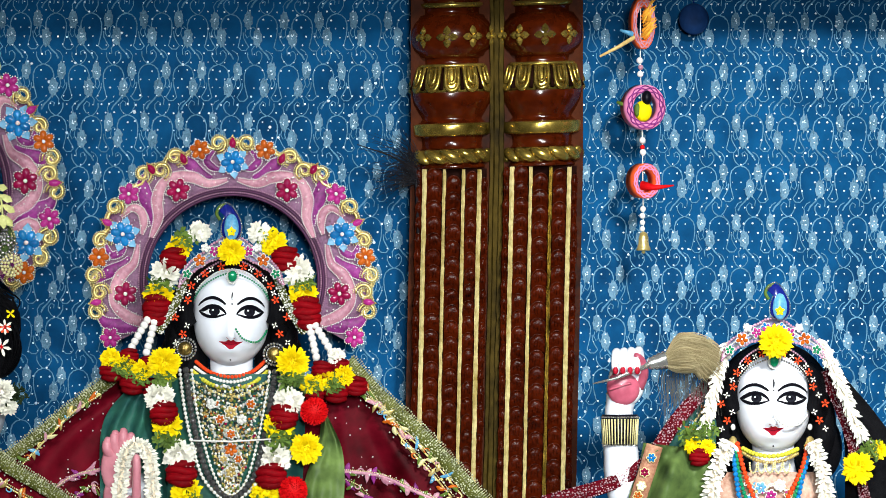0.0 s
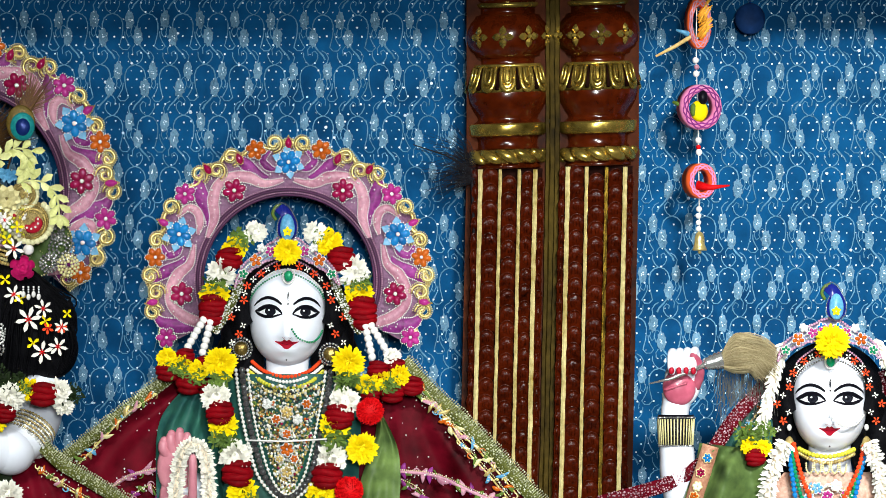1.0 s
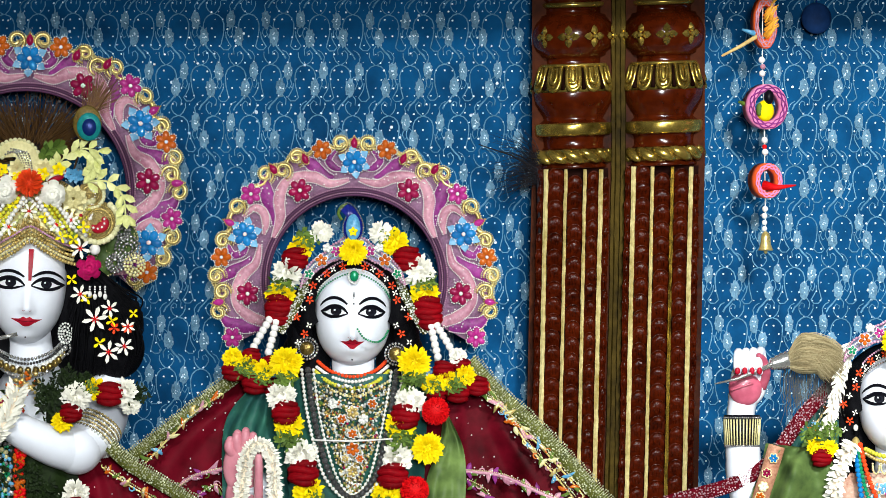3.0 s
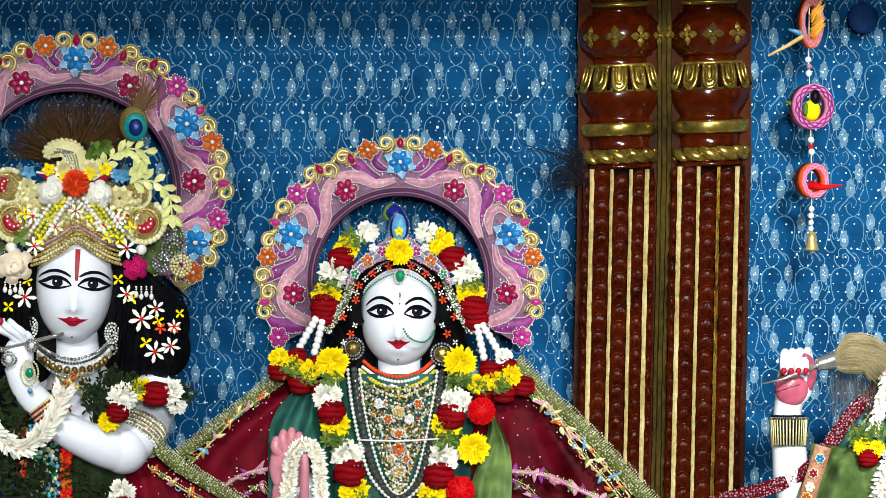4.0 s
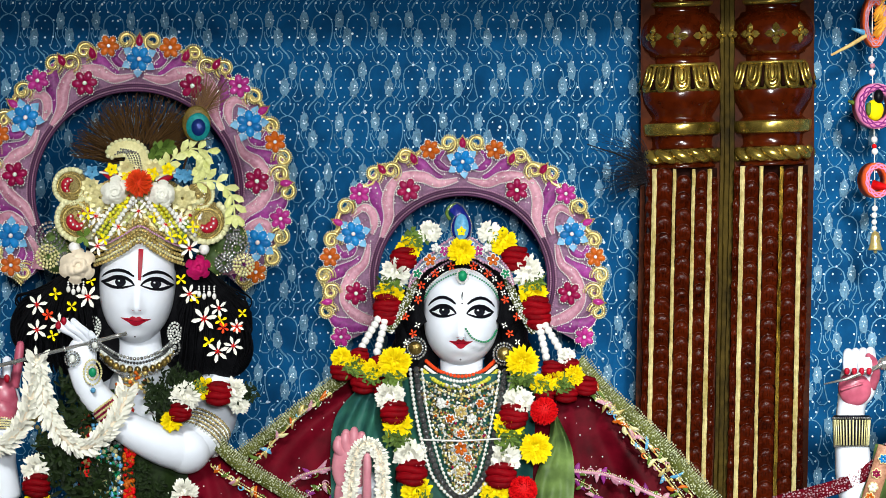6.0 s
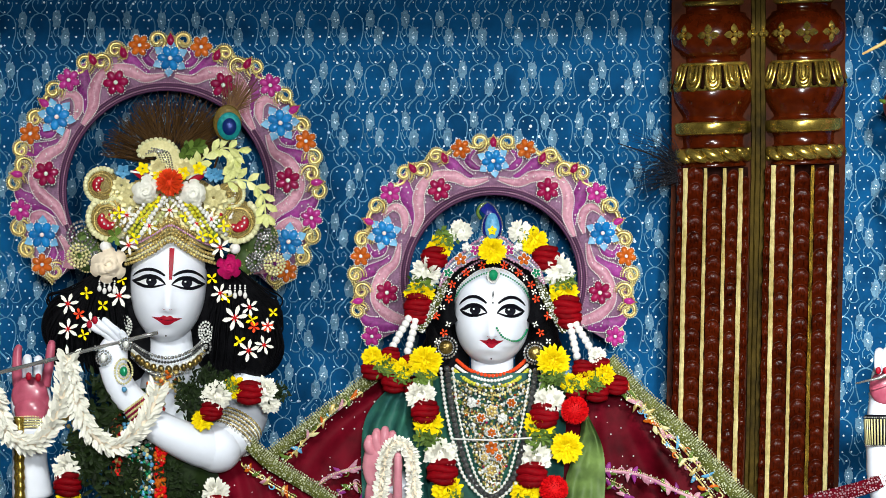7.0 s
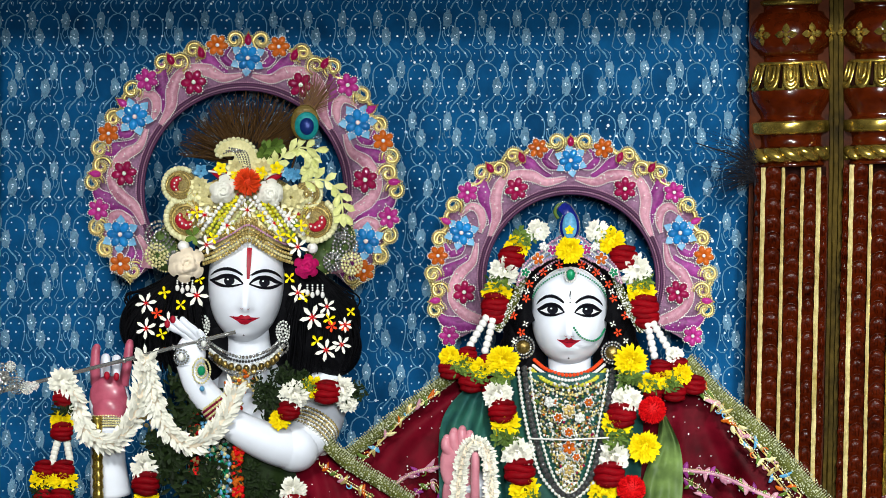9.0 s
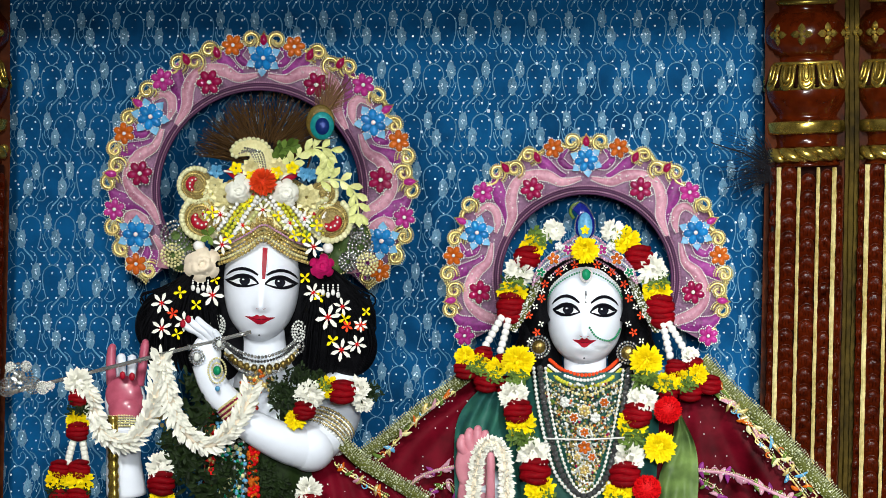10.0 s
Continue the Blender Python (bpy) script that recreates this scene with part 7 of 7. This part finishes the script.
    g = sheet([(PX(585), -72, PZ(668)), (PX(580), -84, PZ(760)), (PX(590), -92, PZ(960))], [(PX(850), -72, PZ(668)), (PX(850), -84, PZ(760)), (PX(840), -92, PZ(960))], lambda u, v: 3 * math.sin(v * 19) - 30 * math.sin(math.pi * v))
    whole("blouse", g, TEAL_SILK, "blue-green silk blouse behind the bib", "clothing")
    petal_rope("white tuberose garland looped over the raised palm", [(PX(520), -158, PZ(900)), (PX(527), -160, PZ(835)), (PX(535), -164, PZ(800)), (PX(552), -166, PZ(785)), (PX(572), -164, PZ(798)), (PX(580), -160, PZ(835)), (PX(582), -158, PZ(900))], 16, 91, dense=1.7, slant=0.15)


blessing_set()
blessing_dress()
# ---- the statue with the whisk ----
QX = lambda x: x - 473


def whisk_set():
    rnd = random.Random(101)
    c = 899
    veil_hair(c, -265, "black veil sewn with orange and white flowers", 102, 0.95)
    tiara(c, -262, "lilac jewelled crown with orange stones and an emerald drop", 103, 16)
    paisley_pin(QX(1384), -172, -100, 1.0)
    pom_flower(QX(1377), -180, PZ(606), 31, PETAL_YELLOW, "large yellow chrysanthemum on the crown", 104, 170, 0.6, 0.34)
    petal_rope("white tuberose string hanging beside the face", [(QX(1292), -118, PZ(608)), (QX(1278), -122, PZ(650)), (QX(1264), -124, PZ(705)), (QX(1248), -120, PZ(762))], 14, 105, slant=0.9)
    petal_rope("white tuberose string hanging beside the face", [(QX(1452), -112, PZ(602)), (QX(1478), -118, PZ(650)), (QX(1500), -120, PZ(700)), (QX(1530), -118, PZ(775))], 14, 106, slant=0.9)
    petal_rope("white tuberose garland on the breast", [(QX(1296), -136, PZ(785)), (QX(1276), -140, PZ(820)), (QX(1262), -142, PZ(870)), (QX(1262), -142, PZ(930))], 19, 107, slant=0.3)
    petal_rope("white tuberose garland on the breast", [(QX(1440), -136, PZ(785)), (QX(1456), -140, PZ(820)), (QX(1466), -142, PZ(870)), (QX(1466), -142, PZ(930))], 18, 108, slant=0.3)
    # beaded maroon veil edges
    root = thing("veil_border", QX(1180), -90, PZ(900), "maroon veil border sewn with silver beads", "veil border", "veil borders")
    braid(root, [(QX(1282), -70, PZ(655)), (QX(1240), -80, PZ(700)), (QX(1200), -90, PZ(745)), (QX(1166), -96, PZ(795))], 26, 109, MAROON, PINK_GLITTER, False)
    braid(root, [(QX(1166), -96, PZ(800)), (QX(1140), -96, PZ(825)), (QX(1110), -96, PZ(845)), (QX(1070), -94, PZ(862)), (QX(1020), -90, PZ(876)), (QX(960), -86, PZ(892))], 26, 110, MAROON, PINK_GLITTER, False)
    root = thing("veil_border", QX(1540), -60, PZ(900), "maroon veil border sewn with silver beads", "veil border", "veil borders")
    braid(root, [(QX(1462), -70, PZ(660)), (QX(1490), -80, PZ(720)), (QX(1515), -84, PZ(790)), (QX(1540), -84, PZ(900))], 20, 111, MAROON, PINK_GLITTER, False)
    g = sheet([(QX(1470), -40, PZ(620)), (QX(1510), -40, PZ(680)), (QX(1560), -40, PZ(740)), (QX(1700), -40, PZ(930))], [(QX(1462), -40, PZ(660)), (QX(1490), -40, PZ(740)), (QX(1500), -40, PZ(800)), (QX(1500), -40, PZ(930))], lambda u, v: 5 * math.sin(v * 9 + u * 4))
    whole("veil_cloth", g, HAIR, "dark blue-black veil cloth over the shoulder", "veil")
    # cloth between the border and the hair
    g = sheet([(QX(1276), -58, PZ(672)), (QX(1240), -60, PZ(712)), (QX(1196), -62, PZ(765)), (QX(1180), -62, PZ(800))], [(QX(1286), -60, PZ(680)), (QX(1280), -66, PZ(730)), (QX(1270), -70, PZ(775)), (QX(1270), -70, PZ(800))], lambda u, v: 4 * math.sin(v * 12))
    vc = whole("veil_cloth", g, TEAL_SILK, "blue-green veil cloth with embroidered leaves", "veil")
    vine(vc, [(QX(1262), PZ(700)), (QX(1240), PZ(735)), (QX(1215), PZ(770))], -74, 112, (GOLD, SKY, ORANGE), GOLD, 14, 9)
    # sleeve with a red embroidered cuff
    g = sheet([(QX(1140), -85, PZ(785)), (QX(1130), -96, PZ(830)), (QX(1112), -100, PZ(890)), (QX(1105), -100, PZ(960))], [(QX(1250), -85, PZ(798)), (QX(1262), -96, PZ(830)), (QX(1275), -100, PZ(890)), (QX(1275), -100, PZ(960))], lambda u, v: 14 * math.sin(v * 14 + u * 6 + 2 * math.sin(u * 4)) + 24 * noise.noise((u * 4, v * 4, 9)) - 26 * math.sin(math.pi * v))
    sl = whole("sleeve", g, GREEN_SILK, "draped green silk sleeve with an embroidered cuff", "clothing", "silk sleeves")
    cuff = Geo()
    band(cuff, curve([(QX(1160), -128, PZ(790)), (QX(1148), -130, PZ(830)), (QX(1132), -130, PZ(880)), (QX(1122), -128, PZ(930))], 6), 30, 6)
    cf = part("cuff", cuff, material("orange_brocade", (0.42, 0.10, 0.05), 0.5, 0.1, 0.5, 220, 0.5, other=(0.55, 0.30, 0.18)), sl, "orange brocade cuff")
    for x, y, mat in ((1142, 838, RUBY), (1136, 862, PEARL), (1154, 812, BLUE_GEM), (1130, 880, ORANGE)):
        gem_flower(sl, (QX(x), -138, PZ(y)), 8, mat, GOLD_PALE, x, name="gem_blossom")
    garland("bunch of leaves, yellow petals and a red rose on the shoulder", [("G", QX(1225), -120, PZ(772), 26), ("G", QX(1255), -120, PZ(765), 22), ("Y", QX(1228), -126, PZ(790), 17), ("Y", QX(1254), -126, PZ(795), 16), ("R", QX(1240), -122, PZ(812), 20)], 113, cord=False)
    pom_flower(QX(1524), -130, PZ(832), 30, PETAL_YELLOW, "yellow chrysanthemum on the shoulder", 114, 140, 0.55, 0.36)
    garland("small bunch of leaves and yellow petals", [("G", QX(1545), -118, PZ(800), 24), ("Y", QX(1560), -120, PZ(800), 18)], 115, cord=False)
    # wide bracelet of upright bars
    root = thing("bracelet", QX(1098), -80, PZ(790), "wide black bracelet with silver and gold bars", "bracelet", "bracelets")
    g = Geo()
    lathe(g, QX(1098), -78, [(PZ(790), 28), (PZ(788), 30), (PZ(745), 32.5), (PZ(735), 32), (PZ(735), 28)], 28)
    part("band", g, PAINT_BLACK, root)
    g = Geo()
    for i in range(34):
        a = 2 * math.pi * i / 34
        x, y = math.cos(a), math.sin(a)
        tube(g, [(QX(1098) + 30 * x, -78 + 30 * y, PZ(788)), (QX(1098) + 32.5 * x, -78 + 32.5 * y, PZ(743))], 1.5, 5)
    part("bar", g, GOLD_PALE, root, kind="stuff")
    g = Geo()
    for z, r in ((790, 30.5), (740, 33)):
        for i in range(56):
            a = 2 * math.pi * i / 56
            ball(g, QX(1098) + r * math.cos(a), -78 + r * math.sin(a), PZ(z), 1.8, seg=5, rings=4)
    part("bead_rim", g, SILVER, root, kind="stuff")
    # necklaces
    bead_string("orange bead necklace on the breast", [(QX(1308), -104, PZ(788)), (QX(1318), -128, PZ(830)), (QX(1336), -140, PZ(880)), (QX(1366), -146, PZ(930)), (QX(1400), -140, PZ(880)), (QX(1424), -128, PZ(830)), (QX(1434), -104, PZ(788))], 4.6, POM_ORANGE, 8.6)
    bead_string("turquoise bead necklace on the breast", [(QX(1300), -110, PZ(800)), (QX(1306), -134, PZ(850)), (QX(1318), -142, PZ(900)), (QX(1366), -148, PZ(960)), (QX(1410), -142, PZ(900)), (QX(1424), -134, PZ(850)), (QX(1440), -110, PZ(795))], 5.0, BLUE_GEM, 9.4)
    bead_string("deep green bead necklace on the breast", [(QX(1304), -108, PZ(795)), (QX(1312), -132, PZ(845)), (QX(1328), -142, PZ(895)), (QX(1366), -148, PZ(945)), (QX(1404), -142, PZ(895)), (QX(1422), -132, PZ(845)), (QX(1436), -108, PZ(792))], 4.2, GREEN_GEM, 8)
    bead_string("green bead choker with a gold edge", [(QX(1318), -80, PZ(796)), (QX(1340), -108, PZ(806)), (QX(1367), -116, PZ(810)), (QX(1394), -108, PZ(806)), (QX(1418), -80, PZ(796))], 4.4, LIME_BEAD, 8)
    bead_string("fine gold bead choker", [(QX(1318), -82, PZ(804)), (QX(1340), -112, PZ(816)), (QX(1367), -120, PZ(821)), (QX(1394), -112, PZ(816)), (QX(1418), -82, PZ(804))], 3.6, GOLD, 7)
    for k in range(5):
        x = 1336 + 15 * k
        bead_string("small gold loop below the choker", [(QX(x - 6), -122, PZ(822)), (QX(x - 5), -126, PZ(834)), (QX(x), -127, PZ(840)), (QX(x + 5), -126, PZ(834)), (QX(x + 6), -122, PZ(822))], 2.0, GOLD_PALE, 4.2)
    # embroidered orange bodice
    g = sheet([(QX(1290), -92, PZ(838)), (QX(1265), -104, PZ(880)), (QX(1255), -110, PZ(960))], [(QX(1444), -92, PZ(838)), (QX(1470), -104, PZ(880)), (QX(1480), -110, PZ(960))], lambda u, v: -22 * math.sin(math.pi * v))
    bo = whole("bodice", g, material("peach_silk", (0.50, 0.20, 0.12), 0.5, 0, 0.35, 160, 0.5, other=(0.66, 0.48, 0.38), spec=0.2), "peach silk bodice with embroidered flowers", "clothing")
    for x, y, mat in ((1350, 866, SKY), (1384, 862, PEARL), (1368, 880, MAGENTA), (1335, 884, SKY), (1402, 880, GOLD)):
        gem_flower(bo, (QX(x), -134, PZ(y)), 10, mat, PEARL, x, name="gem_blossom")
    vine(bo, [(QX(1325), PZ(858)), (QX(1350), PZ(874)), (QX(1372), PZ(862)), (QX(1405), PZ(876))], -136, 117, (PETAL_WHITE, SKY, GOLD, MAGENTA), PEARL, 12, 6)
    for x, y in ((1300, 778), (1438, 778)):
        root = thing("earring", QX(x), -80, PZ(y + 30), "gold bell-shaped drop earring", "earring", "earrings")
        g = Geo()
        lathe(g, QX(x), -92, [(PZ(y - 4), 2), (PZ(y), 6), (PZ(y + 8), 9), (PZ(y + 14), 12), (PZ(y + 15), 8)], 16)
        part("bell", g, GOLD, root)
        g = Geo()
        ball(g, QX(x), -92, PZ(y - 20), 4.5, 4, 6, 10, 7)
        part("stud", g, CRYSTAL, root)
        g = Geo()
        for i in range(9):
            ball(g, QX(x - 10 + 2.5 * i), -96, PZ(y + 18), 2, seg=6, rings=4)
        part("bead_fringe", g, GOLD_PALE, root, kind="stuff")
    bead_string("fine chain of pale green drops from nose to ear", [(QX(1374), -164, PZ(736)), (QX(1384), -160, PZ(748)), (QX(1400), -150, PZ(756)), (QX(1420), -128, PZ(752)), (QX(1434), -105, PZ(735))], 2.3, CRYSTAL, 6, "nose chains", "nose chain", "nose_chain")


def fly_whisk():
    rnd = random.Random(121)
    root = thing("fly_whisk", QX(1165), -108, PZ(650), "cream yak-hair whisk with a silver handle", "whisk")
    g = Geo()
    tube(g, [(QX(1050), -140, PZ(680)), (QX(1090), -138, PZ(671)), (QX(1130), -130, PZ(655)), (QX(1150), -122, PZ(646))], [1.2, 3, 4.5, 6], 10)
    part("handle", g, SILVER, root)
    g = Geo()
    pts = [Vector((QX(1148), -118, PZ(646))).lerp(Vector((QX(1182), -112, PZ(637))), i / 8) for i in range(9)]
    tube(g, pts, [9, 12, 11, 14, 13, 16, 15, 17, 15], 16)
    part("ferrule", g, SILVER, root, "ridged silver ferrule")
    g = Geo()
    for i in range(2400):
        a, r = rnd.uniform(0, 2 * math.pi), math.sqrt(rnd.random())
        y0, z0 = 14 * r * math.cos(a), 14 * r * math.sin(a)
        L = rnd.uniform(60, 105)
        sx = 30 * r * math.sin(a)
        drop = rnd.uniform(0, 10)
        pts = [(QX(1180), -112 + y0, PZ(638) + z0), (QX(1180) + L * 0.35, -112 + y0 * 2.2, PZ(632) + z0 * 1.4 + sx * 0.55 + 6), (QX(1180) + L * 0.75, -112 + y0 * 2.4, PZ(628) + sx * 0.95 + 4 - drop), (QX(1180) + L * 0.98, -112 + y0 * 2, PZ(636) + sx * 0.8 - drop * 2)]
        tube(g, curve(pts, 3), [0.55] * 9 + [0.25], 3, cap=False)
    part("hair_tuft", g, YAK, root, "cream yak hair", kind="stuff")
    g = Geo()
    for i in range(140):
        x = rnd.uniform(1168, 1278)
        z = rnd.uniform(650, 662)
        L = rnd.uniform(40, 95)
        tube(g, curve([(QX(x), -92 + rnd.uniform(-12, 12), PZ(z)), (QX(x + rnd.uniform(-5, 5)), -88, PZ(z + L * 0.5)), (QX(x + rnd.uniform(-9, 9)), -84, PZ(z + L))], 2), 0.5, 3, cap=False)
    part("trailing_hair", g, material("grey_yak_hair", (0.09, 0.09, 0.08), 0.6, 0, 0.3, 300, 0.2, island=0.4, spec=0.05), root, "thin grey hair hanging below", kind="stuff")


def parrot_mobile():
    rnd = random.Random(131)
    root = thing("bird_mobile", QX(1140), 120, PZ(450), "hanging mobile of paper rings with toy birds and a brass bell", "mobile")
    d = 150
    g = Geo()
    tube(g, [(QX(1138), d, 1850), (QX(1138), d, PZ(-260)), (QX(1134), d, PZ(100)), (QX(1138), d, PZ(250)), (QX(1140), d, PZ(440))], 0.9, 5)
    part("string", g, PETAL_WHITE, root)
    for x, y, mat, s in ((1133, 106, PEARL, 6), (1135, 118, PINK_SATIN, 5), (1134, 130, PEARL, 6), (1138, 248, PEARL, 6), (1138, 260, POM_RED, 4.5), (1139, 269, PEARL, 6), (1139, 370, PEARL, 5.5), (1138, 382, PEARL, 5.5), (1138, 394, PEARL, 5), (1138, 405, PEARL, 5)):
        g = Geo()
        ball(g, QX(x), d, PZ(y), s, seg=10, rings=7)
        part("bead", g, mat, root)

    def paper_ring(x, y, rp, rq, w, mat, mat2, lean):
        rows = Geo()
        vs, fs = [], []
        n = 36
        for i in range(n):
            a = 2 * math.pi * i / n
            c, s = math.cos(a), math.sin(a)
            k = 0.66
            for rr, dd in ((1.0, -w), (k, -w), (k, w), (1.0, w)):
                vs.append((QX(x) + rp * rr * c + lean * dd, d + dd, PZ(y) + rq * rr * s))
        for i in range(n):
            for j in range(4):
                a, b = i * 4 + j, i * 4 + (j + 1) % 4
                a2, b2 = ((i + 1) % n) * 4 + j, ((i + 1) % n) * 4 + (j + 1) % 4
                fs.append((a, b, b2, a2))
        rows.add(vs, fs)
        ob = part("paper_ring", rows, mat, root, "rolled paper ring")
        g = Geo()
        for f in (0.73, 0.83, 0.93):
            wave = lambda i: f + 0.03 * math.sin(i * math.pi / 4 + f * 30)
            tube(g, [(QX(x) + rp * wave(i) * math.cos(2 * math.pi * i / 88) - lean * w, d - w - 1, PZ(y) + rq * wave(i) * math.sin(2 * math.pi * i / 88)) for i in range(89)], 1.3, 5)
        part("wavy_line", g, mat2, ob)
        return ob
    paint_orange = material("orange_paper", (0.75, 0.10, 0.02), 0.5, 0, 0.2, 90, 0.2)
    paint_pink = material("pink_paper", (0.75, 0.22, 0.42), 0.5, 0, 0.2, 90, 0.2)
    paper_ring(1137, 40, 20, 46, 14, paint_orange, PINK_SATIN, -0.3)
    paper_ring(1139, 189, 35, 40, 12, paint_pink, PURPLE, -0.45)
    paper_ring(1139, 320, 24, 31, 14, paint_orange, paint_pink, -0.5)
    g = Geo()
    ball(g, QX(1139), d - 10, PZ(196), 16, 14, 19, 14, 10)
    b1 = part("toy_bird", g, PETAL_YELLOW, root, "plain yellow toy bird body")
    g = Geo()
    ball(g, QX(1146), d - 16, PZ(172), 9, 10, 13, 12, 8)
    part("head", g, PAINT_BLACK, b1)
    g = Geo()
    ball(g, QX(1129), d - 18, PZ(194), 6, 6, 12, 10, 8)
    part("wing", g, LEAF, b1)
    g = Geo()
    tube(g, [(QX(1118), d + 4, PZ(186)), (QX(1104), d + 8, PZ(184)), (QX(1092), d + 10, PZ(180))], [6, 5, 2], 8)
    part("tail", g, LEAF, b1)
    g = Geo()
    for i in range(40):
        y = rnd.uniform(10, 60)
        tube(g, [(QX(1140 + rnd.uniform(-4, 10)), d - 10, PZ(y + 10)), (QX(1158 + rnd.uniform(-6, 6)), d - 14 - rnd.uniform(0, 8), PZ(y - 8 + rnd.uniform(-8, 8)))], [2.4, 1.0], 5)
    b2 = part("toy_bird", g, material("straw_orange", (0.75, 0.34, 0.03), 0.55, 0, 0.4, 150, 0.3, island=0.4), root, "straw-orange toy bird of dry fibres")
    g = Geo()
    tube(g, [(QX(1128), d - 10, PZ(62)), (QX(1095), d - 18, PZ(82)), (QX(1062), d - 22, PZ(99))], [4, 3.4, 2], 8)
    part("perch", g, material("straw", (0.72, 0.50, 0.18), 0.5, 0, 0.3, 150, 0.3), b2, "straw-coloured stick")
    g = Geo()
    tube(g, [(QX(1122), d - 8, PZ(60)), (QX(1098), d - 8, PZ(52))], [6, 2], 8)
    part("tail", g, SKY, b2)
    g = Geo()
    tube(g, [(QX(1136), d - 8, PZ(328)), (QX(1160), d - 16, PZ(332)), (QX(1194), d - 22, PZ(328))], [9, 5, 1.2], 10)
    part("toy_bird", g, POM_RED, root, "plain red toy bird form")
    g = Geo()
    lathe(g, QX(1140), d, [(PZ(410), 2), (PZ(413), 6), (PZ(420), 8.5), (PZ(430), 9), (PZ(438), 11), (PZ(443), 13.5), (PZ(444), 11), (PZ(436), 7)], 18)
    bl = part("bell", g, GOLD, root, "small brass bell")
    g = Geo()
    ball(g, QX(1140), d, PZ(446), 3.4, seg=8, rings=6)
    part("clapper", g, GOLD, bl)


def dark_feathers():
    rnd = random.Random(141)
    root = thing("feather_fan", PX(1020), 190, PZ(420), "spray of thin dark peacock quills behind the column", "feather fan")
    g = Geo()
    for i in range(130):
        a = rnd.uniform(1.75, 3.75)
        o = (PX(1046) + rnd.uniform(-8, 8), 190 + rnd.uniform(-8, 8), PZ(300) + rnd.uniform(-28, 28))
        L = rnd.uniform(35, 85) * (1.25 if 2.3 < a < 2.8 else 1)
        m = (o[0] + L * 0.5 * math.cos(a), o[1] - 6, o[2] + L * 0.5 * math.sin(a))
        e = (m[0] + L * 0.6 * math.cos(a + 0.25), m[1] - 4, m[2] + L * 0.45 * math.sin(a + 0.25))
        tube(g, [o, m, e], [0.6, 0.5, 0.25], 3, cap=False)
    part("quill", g, QUILL_DARK, root, kind="stuff")
    g = Geo()
    tube(g, [(PX(1050), 190, PZ(420)), (PX(1046), 190, PZ(300)), (PX(1000), 182, PZ(275)), (PX(942), 178, PZ(256))], [3, 2.4, 1.6, 0.8], 6)
    part("shaft", g, QUILL_DARK, root)


def dark_bauble():
    root = thing("hanging_bauble", QX(1230), 262, PZ(62), "dark indigo fabric bauble hanging on a thread", "bauble")
    g = Geo()
    ball(g, QX(1230), 262, PZ(32), 27, 16, 28, 20, 14)
    part("ball", g, material("indigo_cloth", (0.006, 0.035, 0.13), 0.7, 0, 0.4, 60, 0.3, spec=0.1), root)
    g = Geo()
    tube(g, [(QX(1230), 262, 1830), (QX(1230), 262, PZ(6))], 1, 5)
    part("thread", g, NAVY, root)


whisk_set()
fly_whisk()
parrot_mobile()
dark_feathers()
dark_bauble()
